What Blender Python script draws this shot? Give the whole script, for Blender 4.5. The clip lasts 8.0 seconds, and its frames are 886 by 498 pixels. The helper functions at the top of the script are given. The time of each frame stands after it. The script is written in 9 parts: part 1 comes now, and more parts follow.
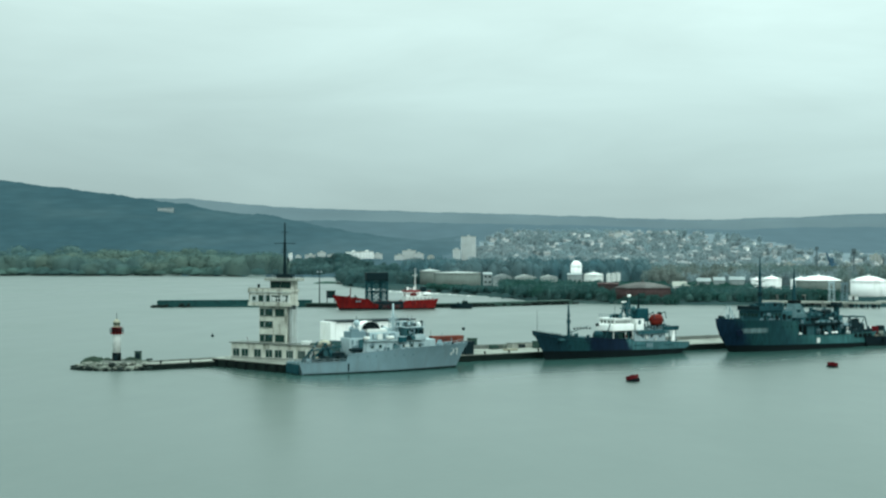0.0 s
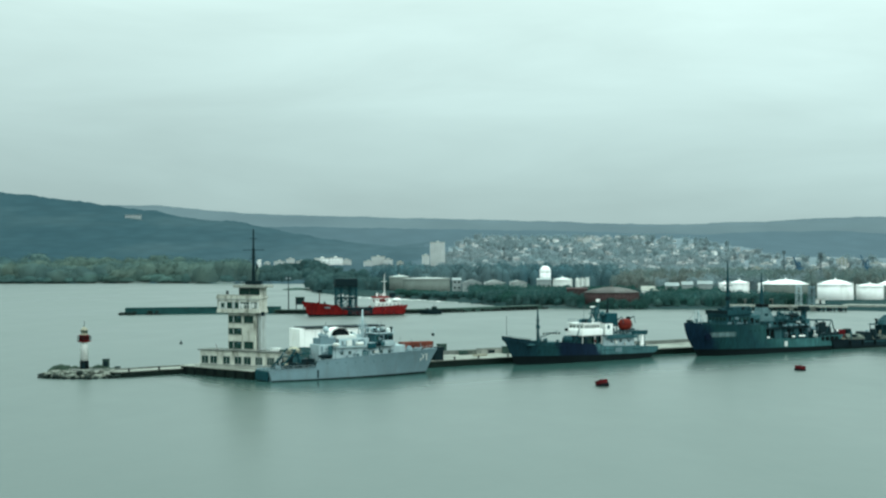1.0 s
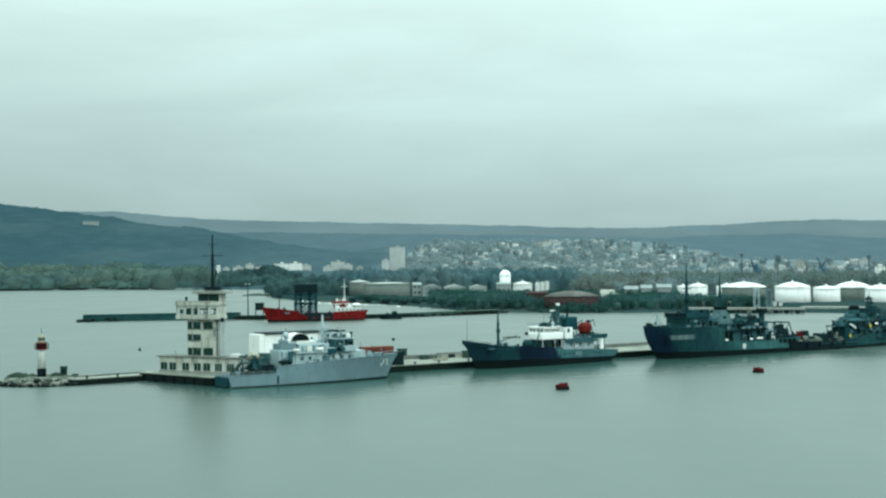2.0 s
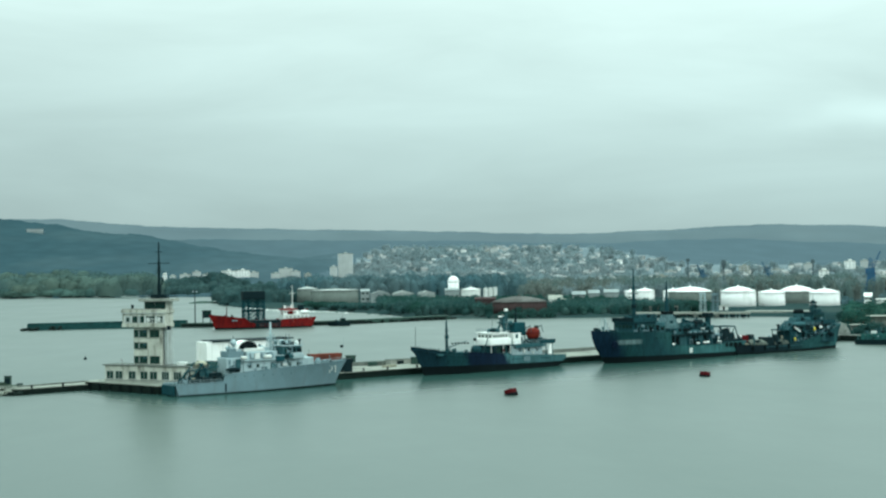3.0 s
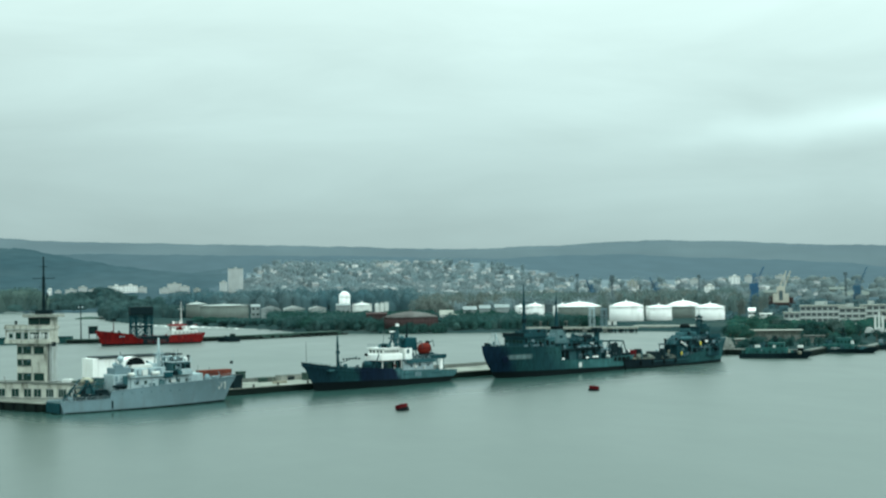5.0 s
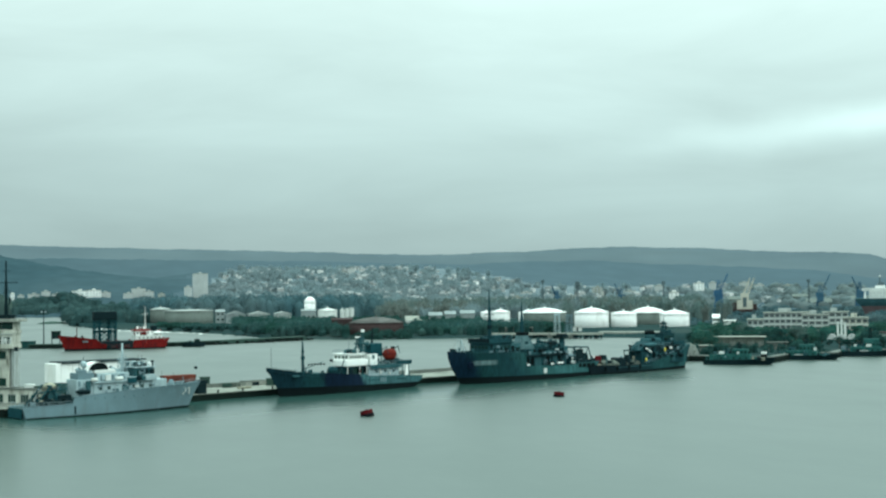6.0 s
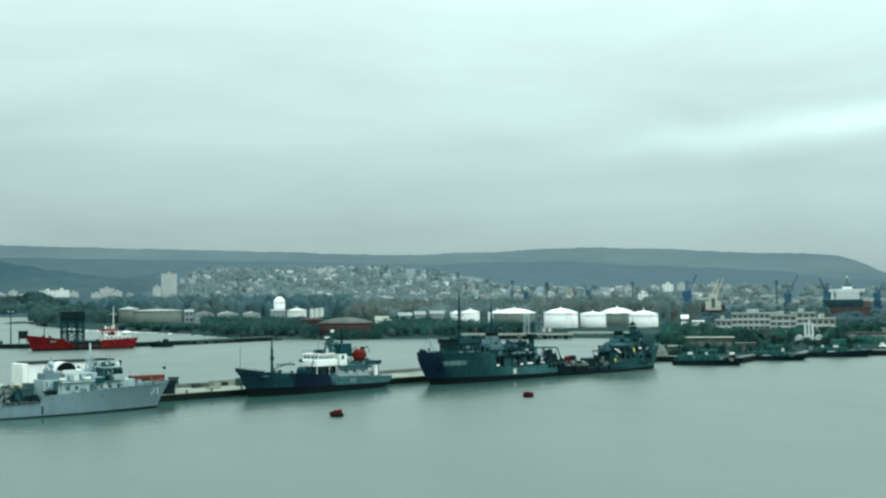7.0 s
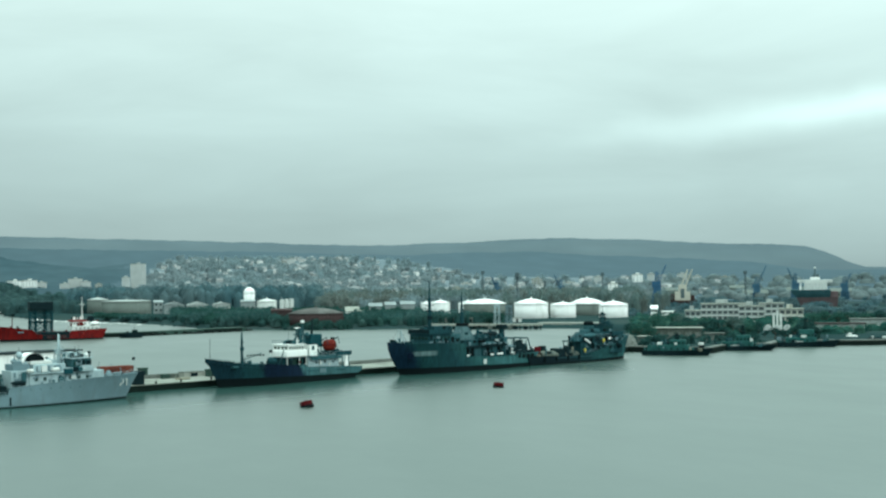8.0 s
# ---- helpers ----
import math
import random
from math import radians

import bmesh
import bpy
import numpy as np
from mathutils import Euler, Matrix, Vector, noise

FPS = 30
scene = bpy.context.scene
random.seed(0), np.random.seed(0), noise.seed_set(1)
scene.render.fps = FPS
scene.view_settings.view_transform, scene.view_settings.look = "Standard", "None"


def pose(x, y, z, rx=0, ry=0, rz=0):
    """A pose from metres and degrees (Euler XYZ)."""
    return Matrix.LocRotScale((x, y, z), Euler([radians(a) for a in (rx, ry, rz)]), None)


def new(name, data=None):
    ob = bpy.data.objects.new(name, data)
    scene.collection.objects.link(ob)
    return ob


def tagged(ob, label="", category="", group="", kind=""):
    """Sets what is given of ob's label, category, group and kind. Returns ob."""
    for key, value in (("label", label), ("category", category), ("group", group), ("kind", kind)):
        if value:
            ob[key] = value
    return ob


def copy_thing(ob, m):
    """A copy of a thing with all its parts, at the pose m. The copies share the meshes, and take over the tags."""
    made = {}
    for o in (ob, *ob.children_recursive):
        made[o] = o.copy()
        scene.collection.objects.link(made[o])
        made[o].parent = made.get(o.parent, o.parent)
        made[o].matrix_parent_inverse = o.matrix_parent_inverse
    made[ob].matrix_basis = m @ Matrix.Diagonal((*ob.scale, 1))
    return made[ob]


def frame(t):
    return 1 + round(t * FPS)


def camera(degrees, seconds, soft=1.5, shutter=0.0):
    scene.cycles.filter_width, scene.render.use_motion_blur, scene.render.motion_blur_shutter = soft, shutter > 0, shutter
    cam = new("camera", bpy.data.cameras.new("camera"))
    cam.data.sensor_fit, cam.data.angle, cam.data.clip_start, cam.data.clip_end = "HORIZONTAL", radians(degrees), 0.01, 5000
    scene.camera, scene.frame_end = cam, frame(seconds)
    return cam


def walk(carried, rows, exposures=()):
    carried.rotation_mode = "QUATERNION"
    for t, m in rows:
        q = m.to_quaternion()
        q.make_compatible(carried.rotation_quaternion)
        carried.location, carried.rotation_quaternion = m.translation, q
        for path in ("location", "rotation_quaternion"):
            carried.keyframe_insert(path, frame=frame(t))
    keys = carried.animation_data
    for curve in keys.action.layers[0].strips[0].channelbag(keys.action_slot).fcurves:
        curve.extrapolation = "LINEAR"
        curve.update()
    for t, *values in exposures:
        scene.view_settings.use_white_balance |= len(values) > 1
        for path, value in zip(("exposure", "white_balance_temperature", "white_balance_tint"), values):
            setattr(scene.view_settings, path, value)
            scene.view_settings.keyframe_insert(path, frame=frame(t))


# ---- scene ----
# The camera stands on a high deck and turns slowly to the right.
EYE = 28.7
cam = camera(35.4, 8.0, soft=2.35)
ROWS = [
    (0.0, 0.210, 0.000, 0.000),
    (0.5, 0.325, 0.141, -0.562),
    (1.0, 0.444, 0.279, -1.273),
    (1.5, 0.528, 0.440, -2.034),
    (3.0, 0.852, 0.906, -5.063),
    (3.5, 0.967, 1.006, -6.267),
    (4.0, 1.107, 0.965, -7.572),
    (4.5, 1.262, 0.942, -8.651),
    (6.0, 1.628, 0.708, -10.962),
    (6.5, 1.668, 0.621, -11.562),
    (7.0, 1.628, 0.599, -12.207),
    (7.5, 1.499, 0.562, -12.812),
    (8.0, 1.222, 0.599, -13.430),
]
walk(cam, [(t, pose(0, 0, EYE, 90 + pitch, roll, yaw)) for t, pitch, roll, yaw in ROWS], exposures=((0.0, 0.0), (3.0, 0.0), (6.0, -0.07), (8.0, -0.07)))

# ---- sky and light ----
world = bpy.data.worlds.new("overcast_sky")
scene.world = world
world.use_nodes = True
wn, wl = world.node_tree.nodes, world.node_tree.links
wn.clear()


def wmath(op, a, b=None, c=None):
    n = wn.new("ShaderNodeMath")
    n.operation = op
    for i, v in enumerate((a, b, c)):
        if v is None:
            continue
        if isinstance(v, (int, float)):
            n.inputs[i].default_value = v
        else:
            wl.new(v, n.inputs[i])
    return n.outputs[0]


w_tc = wn.new("ShaderNodeTexCoord")
w_sep = wn.new("ShaderNodeSeparateXYZ")
wl.new(w_tc.outputs["Generated"], w_sep.inputs[0])
up = wmath("MAXIMUM", w_sep.outputs[2], 0.0)
# overcast brightening towards the zenith
grad = wmath("MULTIPLY_ADD", up, 1.5, 0.42)
low_lift = wmath("MULTIPLY", wmath("SMOOTH_MIN", up, 0.2, 0.05), 0.55)
grad = wmath("ADD", grad, low_lift)
grad = wmath("MULTIPLY_ADD", wmath("MAXIMUM", wmath("SUBTRACT", up, 0.22), 0.0), 1.2, grad)
# thinner cloud round to the east
w_az = wmath("ARCTAN2", w_sep.outputs[0], w_sep.outputs[1])
w_thin = wmath("SMOOTH_MIN", wmath("SMOOTH_MAX", wmath("MULTIPLY_ADD", w_az, 0.24, 0.975), 0.9, 0.03), 1.16, 0.05)
grad = wmath("MULTIPLY", grad, w_thin)
# stretched stratus layers
w_map = wn.new("ShaderNodeMapping")
w_map.inputs["Scale"].default_value = (2.0, 2.0, 9.5)
w_map.inputs["Rotation"].default_value = (0.0, radians(2.0), 0.0)
wl.new(w_tc.outputs["Generated"], w_map.inputs[0])
w_no = wn.new("ShaderNodeTexNoise")
w_no.inputs["Scale"].default_value = 2.1
w_no.inputs["Detail"].default_value = 7.0
w_no.inputs["Roughness"].default_value = 0.52
w_no.inputs["Distortion"].default_value = 0.35
wl.new(w_map.outputs[0], w_no.inputs["Vector"])
cloud = wmath("MULTIPLY_ADD", wmath("SUBTRACT", w_no.outputs[0], 0.5), 0.42, 1.0)
# a thin bright break in the stratus
azim = wmath("ARCTAN2", w_sep.outputs[0], w_sep.outputs[1])
elev = wmath("ARCSINE", w_sep.outputs[2])
w_no2 = wn.new("ShaderNodeTexNoise")
w_no2.inputs["Scale"].default_value = 9.0
w_no2.inputs["Detail"].default_value = 4.0
wl.new(w_tc.outputs["Generated"], w_no2.inputs["Vector"])
line = wmath("MULTIPLY_ADD", azim, 0.09, 0.0685)
line = wmath("ADD", line, wmath("MULTIPLY", wmath("SUBTRACT", w_no2.outputs[0], 0.5), 0.03))
off = wmath("DIVIDE", wmath("SUBTRACT", elev, line), 0.011)
band = wmath("EXPONENT", wmath("MULTIPLY", wmath("MULTIPLY", off, off), -1.0))
ends = wmath("EXPONENT", wmath("MULTIPLY", wmath("POWER", wmath("DIVIDE", wmath("SUBTRACT", azim, 0.62), 0.24), 2.0), -1.0))
cloud = wmath("ADD", cloud, wmath("MULTIPLY", wmath("MULTIPLY", band, ends), 0.46))
bright = wmath("MULTIPLY", grad, cloud)
w_tint = wn.new("ShaderNodeMix")
w_tint.data_type = "RGBA"
w_tint.inputs[6].default_value = (0.745, 1.045, 1.035, 1)
w_tint.inputs[7].default_value = (0.87, 1.14, 1.085, 1)
wl.new(wmath("MULTIPLY", up, 4.0), w_tint.inputs[0])
w_col = wn.new("ShaderNodeVectorMath")
w_col.operation = "SCALE"
wl.new(w_tint.outputs[2], w_col.inputs[0])
wl.new(bright, w_col.inputs[3])
w_bg = wn.new("ShaderNodeBackground")
w_bg.inputs["Strength"].default_value = 1.07
wl.new(w_col.outputs[0], w_bg.inputs["Color"])
w_sky = wn.new("ShaderNodeTexSky")
w_sky.sky_type = "NISHITA"
w_sky.sun_disc = False
w_sky.sun_elevation = radians(38)
w_sky.sun_rotation = radians(150)
w_bg2 = wn.new("ShaderNodeBackground")
w_bg2.inputs["Strength"].default_value = 0.003
wl.new(w_sky.outputs[0], w_bg2.inputs["Color"])
w_add = wn.new("ShaderNodeAddShader")
wl.new(w_bg.outputs[0], w_add.inputs[0])
wl.new(w_bg2.outputs[0], w_add.inputs[1])
w_out = wn.new("ShaderNodeOutputWorld")
wl.new(w_add.outputs[0], w_out.inputs["Surface"])

sun = new("sun", bpy.data.lights.new("sun", "SUN"))
sun.data.energy = 0.7
sun.data.angle = radians(25)
sun.data.color = (1.0, 0.97, 0.92)
sun.matrix_world = pose(0, 0, 200, 52, 0, 30)
# ---- materials ----
def paint(name, base, rough=0.6, var=0.18, scale=0.6, fine=6.0, bump=0.02, metal=0.0, stain=None, stain_amount=0.0, stretch=(1, 1, 1)):
    """A surface with broad and fine variation, and stains of another colour."""
    m = bpy.data.materials.new(name)
    m.use_nodes = True
    nt = m.node_tree
    b = nt.nodes["Principled BSDF"]
    tc = nt.nodes.new("ShaderNodeTexCoord")
    mp = nt.nodes.new("ShaderNodeMapping")
    mp.inputs["Scale"].default_value = stretch
    nt.links.new(tc.outputs["Object"], mp.inputs[0])
    n1 = nt.nodes.new("ShaderNodeTexNoise")
    n1.inputs["Scale"].default_value, n1.inputs["Detail"].default_value = scale, 4
    n2 = nt.nodes.new("ShaderNodeTexNoise")
    n2.inputs["Scale"].default_value, n2.inputs["Detail"].default_value = fine, 5
    for n in (n1, n2):
        nt.links.new(mp.outputs[0], n.inputs["Vector"])
    r = nt.nodes.new("ShaderNodeMapRange")
    r.inputs[1].default_value, r.inputs[2].default_value = 0.25, 0.75
    r.inputs[3].default_value, r.inputs[4].default_value = 1 - var, 1 + var
    mix = nt.nodes.new("ShaderNodeMath")
    mix.operation = "MULTIPLY_ADD"
    nt.links.new(n2.outputs[0], mix.inputs[0])
    mix.inputs[1].default_value = 0.45
    nt.links.new(n1.outputs[0], mix.inputs[2])
    sub = nt.nodes.new("ShaderNodeMath")
    sub.operation = "SUBTRACT"
    nt.links.new(mix.outputs[0], sub.inputs[0])
    sub.inputs[1].default_value = 0.225
    nt.links.new(sub.outputs[0], r.inputs[0])
    sc = nt.nodes.new("ShaderNodeVectorMath")
    sc.operation = "SCALE"
    sc.inputs[0].default_value = base
    nt.links.new(r.outputs[0], sc.inputs[3])
    colour = sc.outputs[0]
    if stain:
        n3 = nt.nodes.new("ShaderNodeTexNoise")
        n3.inputs["Scale"].default_value, n3.inputs["Detail"].default_value = scale * 2.3, 6
        mp3 = nt.nodes.new("ShaderNodeMapping")
        mp3.inputs["Scale"].default_value = (1, 1, 0.22)
        nt.links.new(tc.outputs["Object"], mp3.inputs[0])
        nt.links.new(mp3.outputs[0], n3.inputs["Vector"])
        rr = nt.nodes.new("ShaderNodeMapRange")
        rr.inputs[1].default_value, rr.inputs[2].default_value = 0.52, 0.72
        rr.inputs[3].default_value, rr.inputs[4].default_value = 0, stain_amount
        nt.links.new(n3.outputs[0], rr.inputs[0])
        mx = nt.nodes.new("ShaderNodeMix")
        mx.data_type = "RGBA"
        nt.links.new(rr.outputs[0], mx.inputs[0])
        nt.links.new(colour, mx.inputs[6])
        mx.inputs[7].default_value = (*stain, 1)
        colour = mx.outputs[2]
    nt.links.new(colour, b.inputs["Base Color"])
    b.inputs["Roughness"].default_value = rough
    b.inputs["Metallic"].default_value = metal
    b.inputs["Specular IOR Level"].default_value = 0.25 if max(base) > 0.15 else 0.06
    if bump:
        bp = nt.nodes.new("ShaderNodeBump")
        bp.inputs["Strength"].default_value = 0.5
        bp.inputs["Distance"].default_value = bump
        nt.links.new(n2.outputs[0], bp.inputs["Height"])
        nt.links.new(bp.outputs[0], b.inputs["Normal"])
    return m


def tinted(name, cols, rough=0.9, bump=0.0, per_object=True):
    """A surface whose colour is picked from a few, piece by piece."""
    m = bpy.data.materials.new(name)
    m.use_nodes = True
    nt = m.node_tree
    b = nt.nodes["Principled BSDF"]
    if per_object:
        src = nt.nodes.new("ShaderNodeObjectInfo").outputs["Random"]
    else:
        src = nt.nodes.new("ShaderNodeNewGeometry").outputs["Random Per Island"]
    cr = nt.nodes.new("ShaderNodeValToRGB")
    while len(cr.color_ramp.elements) < len(cols):
        cr.color_ramp.elements.new(0.5)
    for i, c in enumerate(cols):
        cr.color_ramp.elements[i].position = i / max(1, len(cols) - 1)
        cr.color_ramp.elements[i].color = (*c, 1)
    nt.links.new(src, cr.inputs[0])
    tc = nt.nodes.new("ShaderNodeTexCoord")
    n1 = nt.nodes.new("ShaderNodeTexNoise")
    n1.inputs["Scale"].default_value, n1.inputs["Detail"].default_value = 0.8, 4
    nt.links.new(tc.outputs["Object"], n1.inputs["Vector"])
    r = nt.nodes.new("ShaderNodeMapRange")
    r.inputs[3].default_value, r.inputs[4].default_value = 0.7, 1.3
    nt.links.new(n1.outputs[0], r.inputs[0])
    sc = nt.nodes.new("ShaderNodeVectorMath")
    sc.operation = "SCALE"
    nt.links.new(cr.outputs[0], sc.inputs[0])
    nt.links.new(r.outputs[0], sc.inputs[3])
    nt.links.new(sc.outputs[0], b.inputs["Base Color"])
    b.inputs["Roughness"].default_value = rough
    return m


def camouflage(name, stops, rough=0.65, patch=None):
    """Hull paint in broad irregular fields along the ship: stops are (metres along, colour)."""
    m = bpy.data.materials.new(name)
    m.use_nodes = True
    nt = m.node_tree
    b = nt.nodes["Principled BSDF"]
    tc = nt.nodes.new("ShaderNodeTexCoord")
    sep = nt.nodes.new("ShaderNodeSeparateXYZ")
    nt.links.new(tc.outputs["Object"], sep.inputs[0])
    no = nt.nodes.new("ShaderNodeTexNoise")
    no.inputs["Scale"].default_value, no.inputs["Detail"].default_value = 0.22, 2
    nt.links.new(tc.outputs["Object"], no.inputs["Vector"])
    wob = nt.nodes.new("ShaderNodeMath")
    wob.operation = "MULTIPLY_ADD"
    nt.links.new(no.outputs[0], wob.inputs[0])
    wob.inputs[1].default_value = 9.0
    nt.links.new(sep.outputs[0], wob.inputs[2])
    lean = nt.nodes.new("ShaderNodeMath")
    lean.operation = "MULTIPLY_ADD"
    nt.links.new(sep.outputs[2], lean.inputs[0])
    lean.inputs[1].default_value = 0.9
    nt.links.new(wob.outputs[0], lean.inputs[2])
    lo, hi = stops[0][0], stops[-1][0]
    mr = nt.nodes.new("ShaderNodeMapRange")
    mr.inputs[1].default_value, mr.inputs[2].default_value = lo + 7, hi + 7
    nt.links.new(lean.outputs[0], mr.inputs[0])
    cr = nt.nodes.new("ShaderNodeValToRGB")
    cr.color_ramp.interpolation = "LINEAR"
    while len(cr.color_ramp.elements) < len(stops):
        cr.color_ramp.elements.new(0.5)
    for i, (x, c) in enumerate(stops):
        cr.color_ramp.elements[i].position = (x - lo) / (hi - lo)
        cr.color_ramp.elements[i].color = (*c, 1)
    nt.links.new(mr.outputs[0], cr.inputs[0])
    n2 = nt.nodes.new("ShaderNodeTexNoise")
    n2.inputs["Scale"].default_value, n2.inputs["Detail"].default_value = 1.4, 6
    mp = nt.nodes.new("ShaderNodeMapping")
    mp.inputs["Scale"].default_value = (1, 1, 0.25)
    nt.links.new(tc.outputs["Object"], mp.inputs[0])
    nt.links.new(mp.outputs[0], n2.inputs["Vector"])
    r = nt.nodes.new("ShaderNodeMapRange")
    r.inputs[1].default_value, r.inputs[2].default_value = 0.3, 0.7
    r.inputs[3].default_value, r.inputs[4].default_value = 0.68, 1.3
    nt.links.new(n2.outputs[0], r.inputs[0])
    sc = nt.nodes.new("ShaderNodeVectorMath")
    sc.operation = "SCALE"
    field = cr.outputs[0]
    if patch:
        # one paler repainted field: x and z limits, colour
        (x0, x1, z0, z1), col = patch
        keep = None
        for src, a, e, s_ in ((0, x0, 0.8, 1), (0, x1, 0.8, -1), (2, z0, 0.25, 1), (2, z1, 0.25, -1)):
            g = nt.nodes.new("ShaderNodeMapRange")
            g.inputs[1].default_value, g.inputs[2].default_value = a - s_ * e, a + s_ * e
            nt.links.new(sep.outputs[src], g.inputs[0])
            if keep is None:
                keep = g.outputs[0]
            else:
                mu = nt.nodes.new("ShaderNodeMath")
                mu.operation = "MULTIPLY"
                nt.links.new(keep, mu.inputs[0])
                nt.links.new(g.outputs[0], mu.inputs[1])
                keep = mu.outputs[0]
        mx = nt.nodes.new("ShaderNodeMix")
        mx.data_type = "RGBA"
        nt.links.new(keep, mx.inputs[0])
        nt.links.new(field, mx.inputs[6])
        mx.inputs[7].default_value = (*col, 1)
        field = mx.outputs[2]
    nt.links.new(field, sc.inputs[0])
    nt.links.new(r.outputs[0], sc.inputs[3])
    nt.links.new(sc.outputs[0], b.inputs["Base Color"])
    b.inputs["Roughness"].default_value = rough
    b.inputs["Specular IOR Level"].default_value = 0.06
    return m


def leaf_material(name, cols, drift=None, drift_scale=0.008):
    """Leaves and twigs: diffuse, with light coming through; drift is a second hue in broad patches of the stand."""
    m = bpy.data.materials.new(name)
    m.use_nodes = True
    nt = m.node_tree
    nt.nodes.clear()
    src = nt.nodes.new("ShaderNodeNewGeometry").outputs["Random Per Island"]
    cr = nt.nodes.new("ShaderNodeValToRGB")
    cr.color_ramp.elements.new(0.5)
    for e, q, c in zip(cr.color_ramp.elements, (0.0, 0.5, 1.0), cols):
        e.position, e.color = q, (*c, 1)
    nt.links.new(src, cr.inputs[0])
    tc = nt.nodes.new("ShaderNodeTexCoord")
    no = nt.nodes.new("ShaderNodeTexNoise")
    no.inputs["Scale"].default_value, no.inputs["Detail"].default_value = 0.03, 3
    nt.links.new(tc.outputs["Object"], no.inputs["Vector"])
    r = nt.nodes.new("ShaderNodeMapRange")
    r.inputs[1].default_value, r.inputs[2].default_value = 0.3, 0.7
    r.inputs[3].default_value, r.inputs[4].default_value = 0.75, 1.25
    nt.links.new(no.outputs[0], r.inputs[0])
    sc = nt.nodes.new("ShaderNodeVectorMath")
    sc.operation = "SCALE"
    hue = cr.outputs[0]
    if drift:
        big = nt.nodes.new("ShaderNodeTexNoise")
        big.inputs["Scale"].default_value, big.inputs["Detail"].default_value = drift_scale, 2
        nt.links.new(tc.outputs["Object"], big.inputs["Vector"])
        br = nt.nodes.new("ShaderNodeMapRange")
        br.inputs[1].default_value, br.inputs[2].default_value = 0.42, 0.6
        nt.links.new(big.outputs[0], br.inputs[0])
        bx = nt.nodes.new("ShaderNodeMix")
        bx.data_type = "RGBA"
        nt.links.new(br.outputs[0], bx.inputs[0])
        nt.links.new(hue, bx.inputs[6])
        bx.inputs[7].default_value = (*drift, 1)
        hue = bx.outputs[2]
    nt.links.new(hue, sc.inputs[0])
    nt.links.new(r.outputs[0], sc.inputs[3])
    d, t_, mx, o = (nt.nodes.new(k) for k in ("ShaderNodeBsdfDiffuse", "ShaderNodeBsdfTranslucent", "ShaderNodeMixShader", "ShaderNodeOutputMaterial"))
    for n in (d, t_):
        nt.links.new(sc.outputs[0], n.inputs["Color"])
    mx.inputs[0].default_value = 0.45
    nt.links.new(d.outputs[0], mx.inputs[1])
    nt.links.new(t_.outputs[0], mx.inputs[2])
    nt.links.new(mx.outputs[0], o.inputs["Surface"])
    return m


